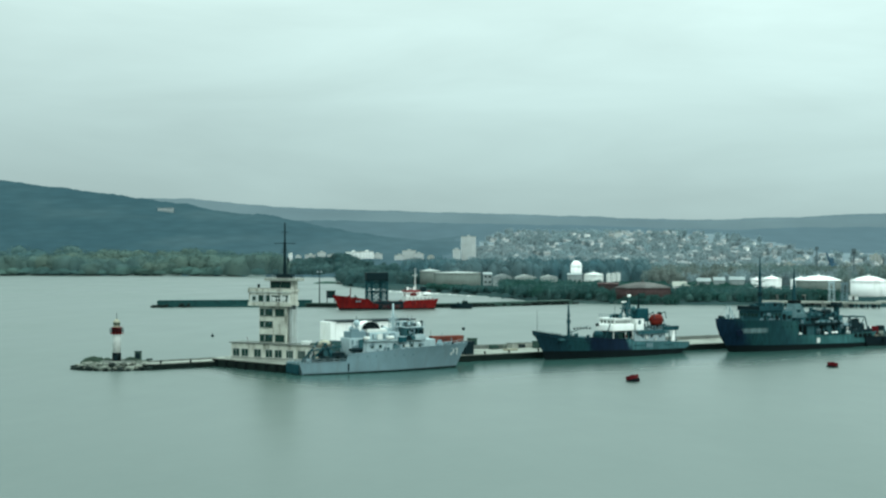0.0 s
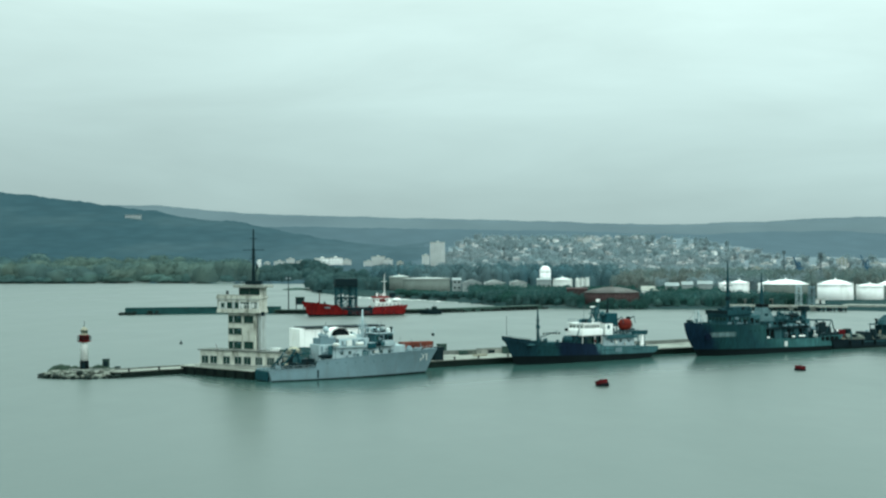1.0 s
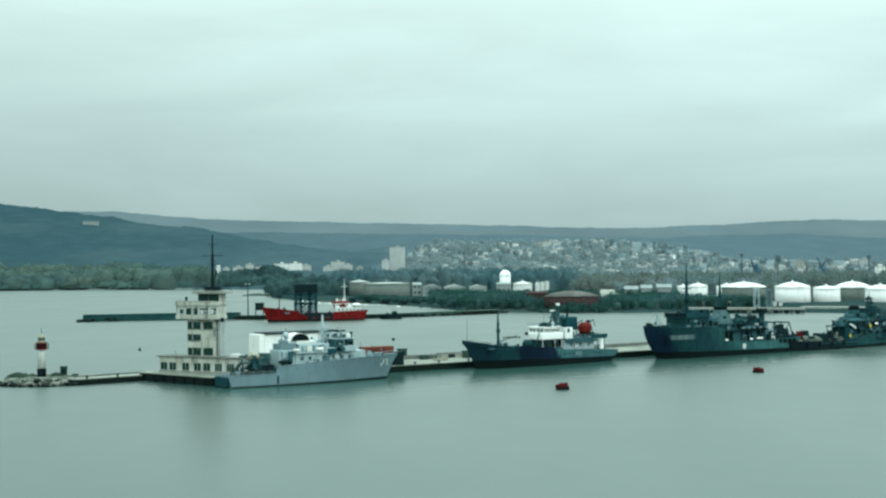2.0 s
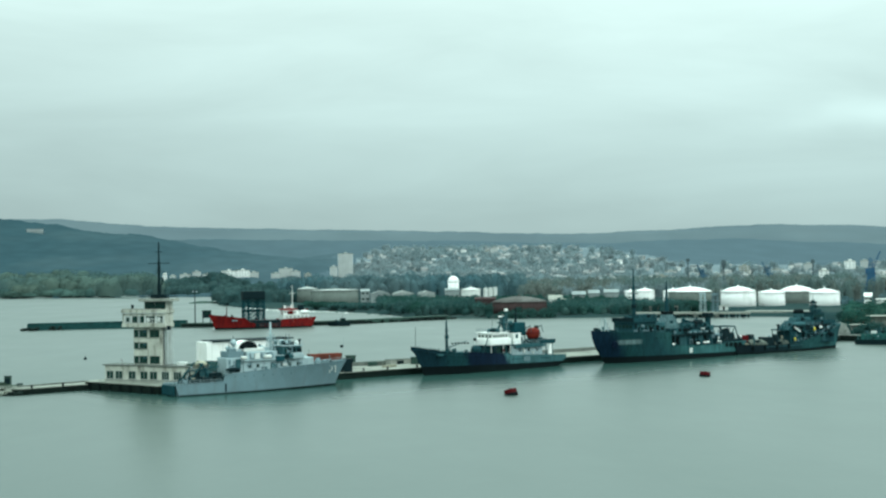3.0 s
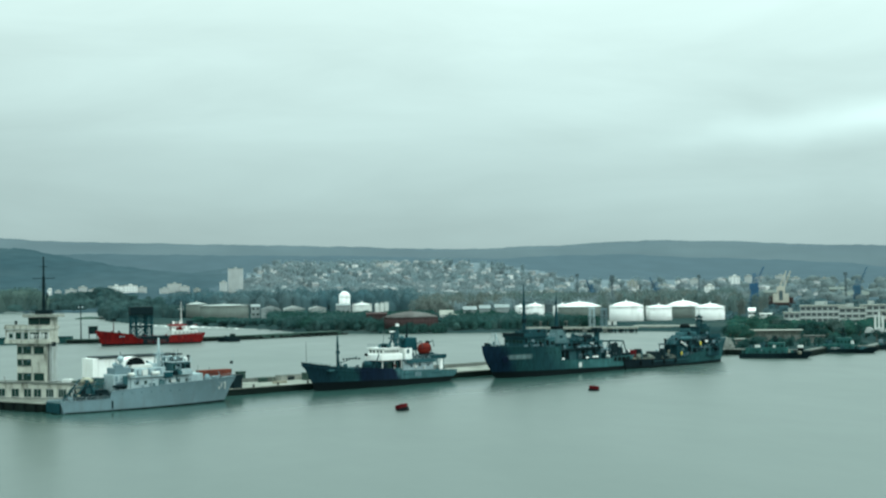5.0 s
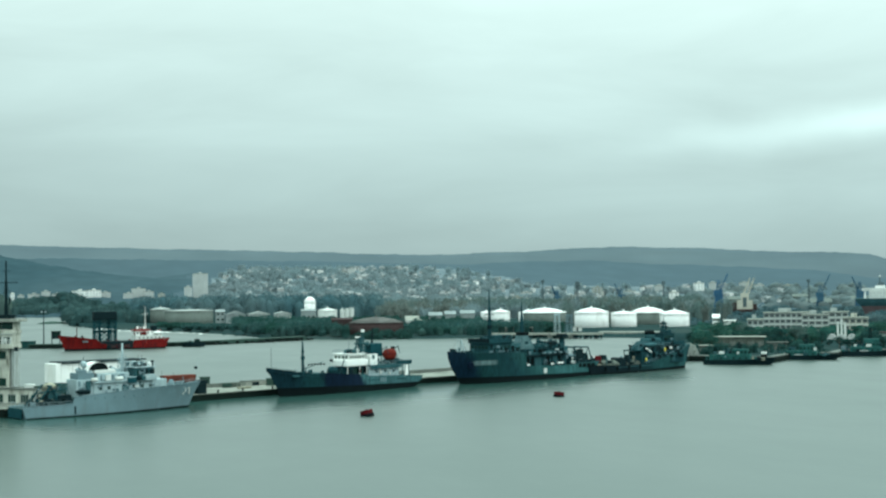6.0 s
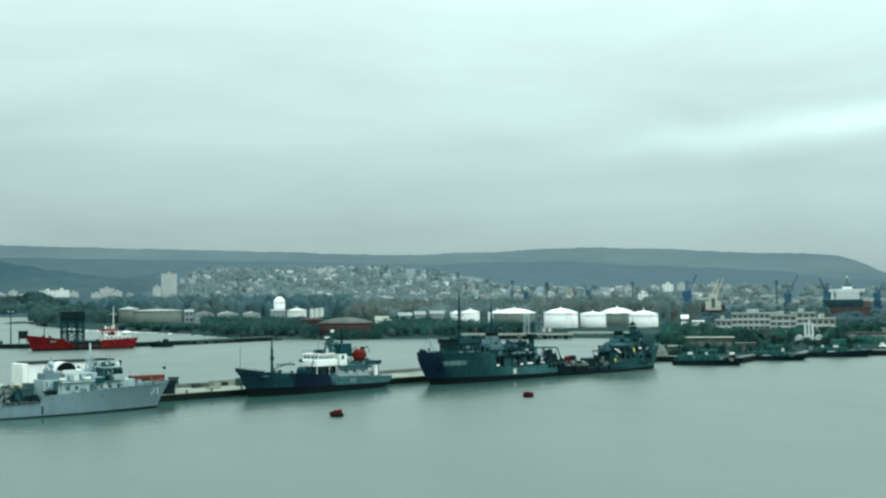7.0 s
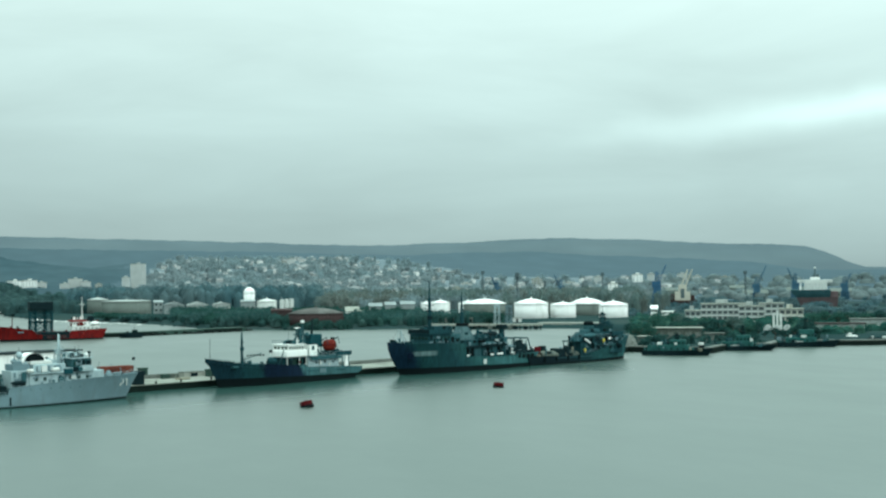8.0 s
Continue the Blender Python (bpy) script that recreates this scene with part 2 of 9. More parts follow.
def water_material():
    m = bpy.data.materials.new("harbour_water")
    m.use_nodes = True
    nt = m.node_tree
    b = nt.nodes["Principled BSDF"]
    b.inputs["Base Color"].default_value = (0.034, 0.06, 0.053, 1)
    b.inputs["IOR"].default_value = 1.33
    b.inputs["Specular IOR Level"].default_value = 1.0
    tc = nt.nodes.new("ShaderNodeTexCoord")

    def no(scale, detail, stretch=(1, 1, 1), turn=0.0):
        mp = nt.nodes.new("ShaderNodeMapping")
        mp.inputs["Scale"].default_value = stretch
        mp.inputs["Rotation"].default_value = (0, 0, turn)
        nt.links.new(tc.outputs["Object"], mp.inputs[0])
        n = nt.nodes.new("ShaderNodeTexNoise")
        n.inputs["Scale"].default_value, n.inputs["Detail"].default_value = scale, detail
        nt.links.new(mp.outputs[0], n.inputs["Vector"])
        return n.outputs[0]

    patch = no(0.016, 5, (1.0, 0.45, 1), 0.5)
    rough = nt.nodes.new("ShaderNodeMapRange")
    rough.inputs[1].default_value, rough.inputs[2].default_value = 0.35, 0.65
    rough.inputs[3].default_value, rough.inputs[4].default_value = 0.3, 0.4
    nt.links.new(patch, rough.inputs[0])
    # smoother water in the pier's lee, placed so the hulls reflect darkly there
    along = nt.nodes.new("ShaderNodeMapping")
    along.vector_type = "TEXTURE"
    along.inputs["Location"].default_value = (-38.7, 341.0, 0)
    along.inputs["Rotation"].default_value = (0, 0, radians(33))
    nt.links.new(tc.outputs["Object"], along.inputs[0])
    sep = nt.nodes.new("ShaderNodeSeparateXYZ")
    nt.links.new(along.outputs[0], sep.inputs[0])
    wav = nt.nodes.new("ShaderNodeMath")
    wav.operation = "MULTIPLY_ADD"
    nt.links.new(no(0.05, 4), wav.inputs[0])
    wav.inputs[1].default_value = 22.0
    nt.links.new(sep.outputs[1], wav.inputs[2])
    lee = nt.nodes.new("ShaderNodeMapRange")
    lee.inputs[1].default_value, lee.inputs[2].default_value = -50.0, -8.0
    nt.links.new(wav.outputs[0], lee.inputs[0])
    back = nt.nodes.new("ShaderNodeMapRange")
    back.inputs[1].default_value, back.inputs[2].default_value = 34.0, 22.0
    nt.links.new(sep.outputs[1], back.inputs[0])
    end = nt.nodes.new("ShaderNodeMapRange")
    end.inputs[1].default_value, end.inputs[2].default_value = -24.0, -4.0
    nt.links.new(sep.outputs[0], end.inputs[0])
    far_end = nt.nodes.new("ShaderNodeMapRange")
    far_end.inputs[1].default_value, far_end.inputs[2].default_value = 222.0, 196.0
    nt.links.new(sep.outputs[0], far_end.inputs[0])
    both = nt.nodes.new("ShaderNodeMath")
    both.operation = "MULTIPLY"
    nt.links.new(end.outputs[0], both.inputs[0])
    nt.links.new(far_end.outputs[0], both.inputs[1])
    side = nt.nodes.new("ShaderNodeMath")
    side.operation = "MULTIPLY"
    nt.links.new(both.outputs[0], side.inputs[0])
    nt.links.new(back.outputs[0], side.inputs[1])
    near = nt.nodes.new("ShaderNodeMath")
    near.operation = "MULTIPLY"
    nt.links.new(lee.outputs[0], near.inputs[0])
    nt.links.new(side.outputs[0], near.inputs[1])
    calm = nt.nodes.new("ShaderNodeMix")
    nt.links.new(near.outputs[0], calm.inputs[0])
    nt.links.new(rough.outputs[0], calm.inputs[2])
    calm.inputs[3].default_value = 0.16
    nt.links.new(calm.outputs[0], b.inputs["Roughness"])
    # mirror strength lowered close under the hulls, darkening the water there
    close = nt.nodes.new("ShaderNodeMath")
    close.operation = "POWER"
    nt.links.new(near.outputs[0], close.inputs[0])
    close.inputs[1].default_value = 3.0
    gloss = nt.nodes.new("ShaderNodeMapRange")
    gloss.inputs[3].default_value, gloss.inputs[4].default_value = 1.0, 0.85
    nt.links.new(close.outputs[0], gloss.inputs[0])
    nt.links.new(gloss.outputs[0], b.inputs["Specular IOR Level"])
    h = nt.nodes.new("ShaderNodeMath")
    h.operation = "MULTIPLY_ADD"
    nt.links.new(no(0.9, 3, (1, 0.7, 1)), h.inputs[0])
    h.inputs[1].default_value = 0.5
    nt.links.new(no(0.16, 3, (1, 0.55, 1), 0.2), h.inputs[2])
    bp = nt.nodes.new("ShaderNodeBump")
    bp.inputs["Distance"].default_value = 0.1
    st = nt.nodes.new("ShaderNodeMapRange")
    st.inputs[1].default_value, st.inputs[2].default_value = 0.3, 0.7
    st.inputs[3].default_value, st.inputs[4].default_value = 0.14, 0.34
    nt.links.new(patch, st.inputs[0])
    still = nt.nodes.new("ShaderNodeMix")
    nt.links.new(near.outputs[0], still.inputs[0])
    nt.links.new(st.outputs[0], still.inputs[2])
    still.inputs[3].default_value = 0.06
    nt.links.new(still.outputs[0], bp.inputs["Strength"])
    nt.links.new(h.outputs[0], bp.inputs["Height"])
    nt.links.new(bp.outputs[0], b.inputs["Normal"])
    # dark green mixed into the colour along the pier, for the hulls' dark reflection
    dark_green = nt.nodes.new("ShaderNodeBsdfDiffuse")
    dark_green.inputs["Color"].default_value = (0.005, 0.04, 0.036, 1)
    reflection_share = nt.nodes.new("ShaderNodeMath")
    reflection_share.operation = "MULTIPLY"
    nt.links.new(close.outputs[0], reflection_share.inputs[0])
    reflection_share.inputs[1].default_value = 0.36
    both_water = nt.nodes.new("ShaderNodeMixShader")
    nt.links.new(reflection_share.outputs[0], both_water.inputs[0])
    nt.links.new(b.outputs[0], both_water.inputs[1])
    nt.links.new(dark_green.outputs[0], both_water.inputs[2])
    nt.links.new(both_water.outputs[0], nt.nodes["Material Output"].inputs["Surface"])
    return m


def land_material(name, dark, mid, pale, scale, crowns=0.035, relief=0.05, east=None):
    """Woods and scrub seen from afar: crowns, clearings and long bands."""
    m = bpy.data.materials.new(name)
    m.use_nodes = True
    nt = m.node_tree
    b = nt.nodes["Principled BSDF"]
    b.inputs["Roughness"].default_value = 1.0
    b.inputs["Specular IOR Level"].default_value = 0.0
    tc = nt.nodes.new("ShaderNodeTexCoord")
    mp = nt.nodes.new("ShaderNodeMapping")
    mp.inputs["Scale"].default_value = (0.55, 0.12, 2.6)
    nt.links.new(tc.outputs["Object"], mp.inputs[0])
    n1 = nt.nodes.new("ShaderNodeTexNoise")
    n1.inputs["Scale"].default_value, n1.inputs["Detail"].default_value = scale, 7
    n2 = nt.nodes.new("ShaderNodeTexVoronoi")
    n2.inputs["Scale"].default_value = crowns
    for n in (n1, n2):
        nt.links.new(mp.outputs[0], n.inputs["Vector"])
    cr = nt.nodes.new("ShaderNodeValToRGB")
    cr.color_ramp.elements.new(0.5)
    for e, (p, c) in zip(cr.color_ramp.elements, ((0.33, dark), (0.52, mid), (0.72, pale))):
        e.position, e.color = p, (*c, 1)
    nt.links.new(n1.outputs[0], cr.inputs[0])
    r = nt.nodes.new("ShaderNodeMapRange")
    r.inputs[1].default_value, r.inputs[2].default_value = 0.0, 0.8
    r.inputs[3].default_value, r.inputs[4].default_value = 1 + relief * 0.6, 1 - relief
    nt.links.new(n2.outputs["Distance"], r.inputs[0])
    sc = nt.nodes.new("ShaderNodeVectorMath")
    sc.operation = "SCALE"
    tone = cr.outputs[0]
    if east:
        # a paler tone blended in eastward, haze put into the colour: from x, to x, colour
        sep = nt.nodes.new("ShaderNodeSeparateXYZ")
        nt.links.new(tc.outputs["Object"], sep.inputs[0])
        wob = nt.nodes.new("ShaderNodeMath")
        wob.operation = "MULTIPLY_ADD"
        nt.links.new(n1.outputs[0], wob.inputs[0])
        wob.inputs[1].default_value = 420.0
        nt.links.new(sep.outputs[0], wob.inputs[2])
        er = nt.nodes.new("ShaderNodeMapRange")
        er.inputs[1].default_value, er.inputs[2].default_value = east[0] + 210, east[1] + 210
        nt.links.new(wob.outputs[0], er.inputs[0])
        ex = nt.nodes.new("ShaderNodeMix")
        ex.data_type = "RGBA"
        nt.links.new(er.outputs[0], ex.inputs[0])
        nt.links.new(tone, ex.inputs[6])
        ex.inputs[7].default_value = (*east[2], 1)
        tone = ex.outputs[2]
    nt.links.new(tone, sc.inputs[0])
    nt.links.new(r.outputs[0], sc.inputs[3])
    nt.links.new(sc.outputs[0], b.inputs["Base Color"])
    return m


def glass_dark(name, base=(0.015, 0.025, 0.03)):
    m = bpy.data.materials.new(name)
    m.use_nodes = True
    b = m.node_tree.nodes["Principled BSDF"]
    b.inputs["Base Color"].default_value = (*base, 1)
    b.inputs["Roughness"].default_value = 0.2
    b.inputs["Specular IOR Level"].default_value = 0.3
    return m


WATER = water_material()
GLASS = glass_dark("window_glass", (0.005, 0.027, 0.021))
GLASS_DIM = glass_dark("grey_window_glass", (0.06, 0.075, 0.08))
# far window panes lightened, haze put into their colour
GLASS_FAR = glass_dark("hazed_window_glass", (0.38, 0.41, 0.42))
CONCRETE = paint("weathered_concrete", (0.128, 0.143, 0.1321), 0.9, 0.26, 0.25, 3.0, 0.03, stain=(0.055, 0.07, 0.0624), stain_amount=0.8)
CONCRETE_PALE = paint("pale_concrete", (0.25, 0.265, 0.235), 0.9, 0.16, 0.3, 3.0, 0.03, stain=(0.13, 0.145, 0.125), stain_amount=0.75)
PIER_DECK = paint("patched_pier_concrete", (0.178, 0.192, 0.167), 0.9, 0.34, 0.12, 2.0, 0.03, stain=(0.065, 0.08, 0.068), stain_amount=0.85)
# cladding grey with distance haze mixed into it, stains besides
HALL_GREY = paint("hazed_grey_cladding", (0.2028, 0.24, 0.2419), 0.9, 0.15, 0.3, 3.0, 0.01, stain=(0.1248, 0.152, 0.1558), stain_amount=0.6)
HALL_PALE = paint("bleached_hall_render", (0.3, 0.335, 0.325), 0.9, 0.15, 0.3, 3.0, 0.01, stain=(0.2, 0.23, 0.225), stain_amount=0.6)
WEED_MOUND = paint("dark_turf", (0.022, 0.038, 0.028), 0.95, 0.4, 0.6, 4.0, 0.1)
WET_WALL = paint("wet_quay_wall", (0.005, 0.011, 0.00945), 0.7, 0.4, 0.5, 4.0, 0.05)
ROCK_PALE = paint("bleached_armour_stone", (0.15, 0.165, 0.14), 0.9, 0.4, 0.9, 4.0, 0.08, stain=(0.05, 0.06, 0.05), stain_amount=0.7)
ROCK = paint("breakwater_rock", (0.075, 0.088, 0.075), 0.9, 0.45, 0.9, 4.0, 0.08, stain=(0.025, 0.035, 0.03), stain_amount=0.8)
RENDER_WALL = paint("weathered_cream_render", (0.385, 0.395, 0.345), 0.9, 0.26, 0.45, 3.0, 0.01, stain=(0.12, 0.125, 0.1), stain_amount=0.95)
RENDER_DULL = paint("stained_beige_render", (0.3, 0.338, 0.328), 0.9, 0.2, 0.3, 3.0, 0.01, stain=(0.19, 0.2, 0.185), stain_amount=0.7)
WHITE = paint("white_paint", (0.76, 0.78, 0.76), 0.5, 0.06, 0.4, 4.0, 0.005, stain=(0.5, 0.47, 0.4), stain_amount=0.3)
WHITE_DULL = paint("chalky_white_paint", (0.52, 0.55, 0.53), 0.7, 0.1, 0.4, 4.0, 0.005, stain=(0.4, 0.38, 0.33), stain_amount=0.4)
BLACK = paint("black_paint", (0.003, 0.007, 0.008), 0.8, 0.3, 0.8, 5.0, 0.01)
RED = paint("red_paint", (0.132, 0.008, 0.0075), 0.7, 0.3, 0.35, 3.0, 0.01, stain=(0.05, 0.008, 0.01), stain_amount=0.85)
RED_HULL = paint("dull_red_paint", (0.2, 0.012, 0.01), 0.7, 0.3, 0.5, 3.0, 0.01, stain=(0.06, 0.012, 0.012), stain_amount=0.6)
RED_DARK = paint("dark_red_paint", (0.065, 0.004, 0.006), 0.6, 0.25, 0.6, 4.0, 0.02)
RUST = paint("rusty_red_steel", (0.044, 0.03, 0.03), 0.8, 0.25, 0.3, 3.0, 0.02, stain=(0.055, 0.032, 0.032), stain_amount=0.7)
NAVY_GREY = paint("pale_navy_grey", (0.114, 0.183, 0.207), 0.65, 0.14, 0.25, 3.0, 0.005, stain=(0.098, 0.135, 0.148), stain_amount=0.6)
NAVY_PALE = paint("upper_navy_grey", (0.29, 0.38, 0.4), 0.65, 0.16, 0.4, 3.0, 0.005, stain=(0.16, 0.2, 0.212), stain_amount=0.5)
DECK_GREY = paint("deck_grey_green", (0.05, 0.085, 0.0901), 0.85, 0.25, 0.5, 4.0, 0.01)
SLATE = paint("dark_slate_grey", (0.009, 0.042, 0.05029), 0.6, 0.22, 0.4, 3.0, 0.01, stain=(0.005, 0.022, 0.02782), stain_amount=0.6)
SLATE_MID = paint("mid_slate_grey", (0.028, 0.085, 0.0963), 0.6, 0.2, 0.4, 3.0, 0.01, stain=(0.012, 0.04, 0.04708), stain_amount=0.6)
TEAL_DARK = paint("dark_teal_paint", (0.006, 0.045, 0.055), 0.6, 0.2, 0.5, 3.0, 0.01)
TARP = paint("beige_tarpaulin", (0.24, 0.24, 0.185), 0.9, 0.2, 0.7, 5.0, 0.05)
# docked ship's teal greyed to paint in haze; the tower's blind shares it
GREYED_TEAL = paint("haze_greyed_teal_paint", (0.024, 0.068, 0.079), 0.8, 0.2, 0.2, 2.0, 0.01)
BOAT_TEAL = paint("patrol_boat_teal", (0.02, 0.085, 0.08), 0.7, 0.3, 0.5, 3.0, 0.01, stain=(0.01, 0.04, 0.042), stain_amount=0.6)
TARP_DULL = paint("grimy_tarpaulin", (0.08, 0.095, 0.082), 0.9, 0.35, 0.7, 5.0, 0.05, stain=(0.025, 0.035, 0.033), stain_amount=0.75)
STEEL_DARK = paint("dark_steel", (0.004, 0.014, 0.01712), 0.6, 0.25, 0.8, 5.0, 0.01)
YELLOW = paint("yellow_paint", (0.62, 0.5, 0.05), 0.5, 0.15, 1.0, 5.0, 0.01)
TIN_GREEN = paint("dull_green_paint", (0.03, 0.06, 0.05), 0.7, 0.25, 0.6, 4.0, 0.01)
CRANE_BLUE = paint("faded_blue_crane_paint", (0.022, 0.085, 0.16), 0.6, 0.2, 0.2, 2.0, 0.01)
# farther cranes' blue, greyed with haze painted into it
CRANE_GREY = paint("hazed_blue_crane_paint", (0.04, 0.098, 0.148), 0.7, 0.2, 0.2, 2.0, 0.01)
CRANE_PALE = paint("faded_cream_crane_paint", (0.42, 0.41, 0.35), 0.6, 0.2, 0.2, 2.0, 0.01)
FLATS_PALE = paint("bleached_panel_render", (0.4, 0.43, 0.42), 0.9, 0.15, 0.1, 1.0, 0.01, stain=(0.28, 0.3, 0.29), stain_amount=0.6)
TANK_WHITE = paint("white_tank_steel", (0.74, 0.75, 0.74), 0.6, 0.06, 0.12, 1.5, 0.005, stain=(0.36, 0.38, 0.35), stain_amount=0.6)
TANK_GREY = paint("grey_tank_steel", (0.125, 0.15, 0.138), 0.95, 0.14, 0.12, 1.5, 0.005, stain=(0.085, 0.1, 0.095), stain_amount=0.7)
# pale tone that paints the bright water behind the breakwater
BRIGHT_STRIP = paint("bright_water_tone", (0.3, 0.33, 0.32), 0.95, 0.3, 0.06, 0.8, 0.1)
SHORE_STRIP = paint("pale_grey_strip", (0.1, 0.125, 0.12), 0.95, 0.3, 0.05, 0.6, 0.1)
LEAF_EVERGREEN = leaf_material("black_green_needles", ((0.018, 0.058, 0.058), (0.026, 0.074, 0.07), (0.038, 0.095, 0.084)))
BARK = paint("grey_bark", (0.11, 0.095, 0.075), 0.95, 0.3, 2.0, 10.0, 0.02)
# hill colour made bluish, and paler eastward, to paint in distance haze
GROUND = land_material("hazed_wooded_ground", (0.0225, 0.048, 0.0595), (0.027, 0.0545, 0.0655), (0.039, 0.067, 0.076), 0.009, 0.06, 0.1, (-430, 160, (0.05, 0.0785, 0.0925)))
SHORE_GROUND = land_material("rough_shore_grass", (0.015, 0.0341, 0.03604), (0.024, 0.04464, 0.04435), (0.045, 0.062, 0.0589), 0.03, 0.12)
# slope tinted blue-grey, with the haze in its base colour
MID_RIDGE = land_material("hazed_wooded_slope", (0.046, 0.073, 0.087), (0.051, 0.079, 0.093), (0.058, 0.086, 0.1), 0.005, 0.03, 0.06, (-450, 380, (0.06, 0.09, 0.1071)))
# red greyed in colour for the haze before the docked ship
RUST_FAR = paint("hazed_red_antifouling", (0.105, 0.077, 0.081), 0.9, 0.2, 0.1, 1.0, 0.01)
RUST_ROOF = paint("faded_rusty_roof", (0.085, 0.085, 0.082), 0.95, 0.25, 0.1, 1.0, 0.01, stain=(0.15, 0.155, 0.15), stain_amount=0.6)
# plateau and town ground lightened in colour as if behind haze
FAR_RIDGE = land_material("far_ridge_haze_tint", (0.074, 0.1, 0.1143), (0.081, 0.109, 0.1226), (0.09, 0.118, 0.1308), 0.004, 0.015, 0.05)
TOWN_GROUND = land_material("hazed_built_up_slope", (0.1, 0.135, 0.1529), (0.12, 0.156, 0.1716), (0.145, 0.177, 0.1903), 0.02, 0.03, 0.1)
LEAF_GREEN = leaf_material("spring_leaves", ((0.01824, 0.07466, 0.06601), (0.0285, 0.09441, 0.07824), (0.0513, 0.1186, 0.09046)))
# twig colour with some distance haze mixed into it
LEAF_GREY = leaf_material("bare_spring_twigs", ((0.078, 0.13, 0.118), (0.09, 0.142, 0.125), (0.106, 0.156, 0.131)), (0.055, 0.106, 0.112))
LEAF_DARK = leaf_material("dark_evergreen_leaves", ((0.02, 0.068, 0.068), (0.038, 0.097, 0.096), (0.08, 0.145, 0.138)), (0.026, 0.078, 0.066), 0.02)
# far leaves paled to blue-grey, the haze put into their colour
LEAF_FAR = leaf_material("hazed_blue_grey_leaves", ((0.158, 0.225, 0.2451), (0.178, 0.245, 0.2626), (0.2, 0.265, 0.2781)), (0.188, 0.24, 0.2534), 0.006)
LEAF_BAY = leaf_material("bay_shore_woods", ((0.03, 0.07, 0.073), (0.038, 0.08, 0.082), (0.048, 0.09, 0.09)), (0.052, 0.1, 0.1), 0.012)
# yard, belt and poplar leaves carry the haze as a tint too
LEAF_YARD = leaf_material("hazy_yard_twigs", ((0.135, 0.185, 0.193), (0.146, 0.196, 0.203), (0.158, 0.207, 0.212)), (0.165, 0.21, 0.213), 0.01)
LEAF_BELT = leaf_material("hazed_belt_leaves", ((0.0495, 0.1089, 0.1295), (0.0594, 0.1241, 0.143), (0.07178, 0.1386, 0.1554)), (0.095, 0.152, 0.1638), 0.011)
LEAF_HAZE_POPLAR = leaf_material("hazed_poplar_leaves", ((0.088, 0.142, 0.1442), (0.108, 0.164, 0.159), (0.132, 0.186, 0.1738)), (0.135, 0.165, 0.1537), 0.012)
WEED_WALL = paint("weedy_teal_stone", (0.012, 0.05, 0.05), 0.85, 0.35, 0.4, 3.0, 0.05)
LEAF_THICKET = leaf_material("shore_thicket_leaves", ((0.06, 0.118, 0.108), (0.07, 0.128, 0.115), (0.08, 0.138, 0.12)), (0.048, 0.1, 0.102))
LIFEBOAT = paint("brownish_red_paint", (0.115, 0.015, 0.01), 0.6, 0.3, 0.9, 4.0, 0.02, stain=(0.045, 0.01, 0.01), stain_amount=0.7)
FUNNEL_GREY = paint("sooty_grey_paint", (0.068, 0.125, 0.135), 0.7, 0.25, 0.5, 3.0, 0.01, stain=(0.03, 0.06, 0.068), stain_amount=0.7)
CONTAINER_RED = paint("faded_oxide_red_paint", (0.13, 0.038, 0.026), 0.8, 0.3, 0.4, 3.0, 0.02, stain=(0.06, 0.02, 0.016), stain_amount=0.7)
HAWSE_BLUE = paint("dark_blue_paint", (0.004, 0.011, 0.026), 0.7, 0.2, 0.8, 4.0, 0.01)
# wall and roof tones drawn together, to paint haze over the town
HOUSE_WALL = tinted("house_render", ((0.68, 0.69, 0.67), (0.43, 0.445, 0.43), (0.28, 0.302, 0.298), (0.3, 0.32, 0.313), (0.53, 0.54, 0.52)), 0.9)
HOUSE_ROOF = tinted("house_roof_tiles", ((0.185, 0.21, 0.215), (0.22, 0.228, 0.226), (0.2, 0.22, 0.225), (0.235, 0.248, 0.247)), 0.9)


# ---- building blocks ----
def thing(name, x, y, z=0.0, turn=0.0, label="", category="", group="", kind=""):
    ob = new(name)
    ob.empty_display_size = 0.5
    ob.matrix_world = pose(x, y, z, 0, 0, turn)
    return tagged(ob, label, category, group, kind)


def part(name, bm, material, parent=None, label="", smooth=False):
    """Links a bmesh as one mesh object under a thing or a part."""
    me = bpy.data.meshes.new(name)
    bmesh.ops.recalc_face_normals(bm, faces=bm.faces[:])
    for f in bm.faces:
        f.smooth = smooth
    bm.to_mesh(me)
    bm.free()
    me.materials.append(material)
    ob = new(name, me)
    ob.parent = parent
    return tagged(ob, label)


def again(ob, parent, m):
    """The same mesh once more, as another part."""
    o = new(ob.name.split(".")[0], ob.data)
    o.parent = parent
    o.matrix_local = m
    return o


def box(bm, x0, x1, y0, y1, z0, z1, bevel=0.0, lean=0.0):
    """A block; lean draws the top in at the x ends."""
    v = [bm.verts.new(p) for p in ((x0, y0, z0), (x1, y0, z0), (x1, y1, z0), (x0, y1, z0), (x0 + lean, y0, z1), (x1 - lean, y0, z1), (x1 - lean, y1, z1), (x0 + lean, y1, z1))]
    fs = [bm.faces.new([v[i] for i in q]) for q in ((3, 2, 1, 0), (4, 5, 6, 7), (0, 1, 5, 4), (1, 2, 6, 5), (2, 3, 7, 6), (3, 0, 4, 7))]
    if bevel:
        es = list({e for f in fs for e in f.edges})
        bmesh.ops.bevel(bm, geom=es, offset=bevel, segments=2, affect="EDGES", profile=0.6)
    return bm


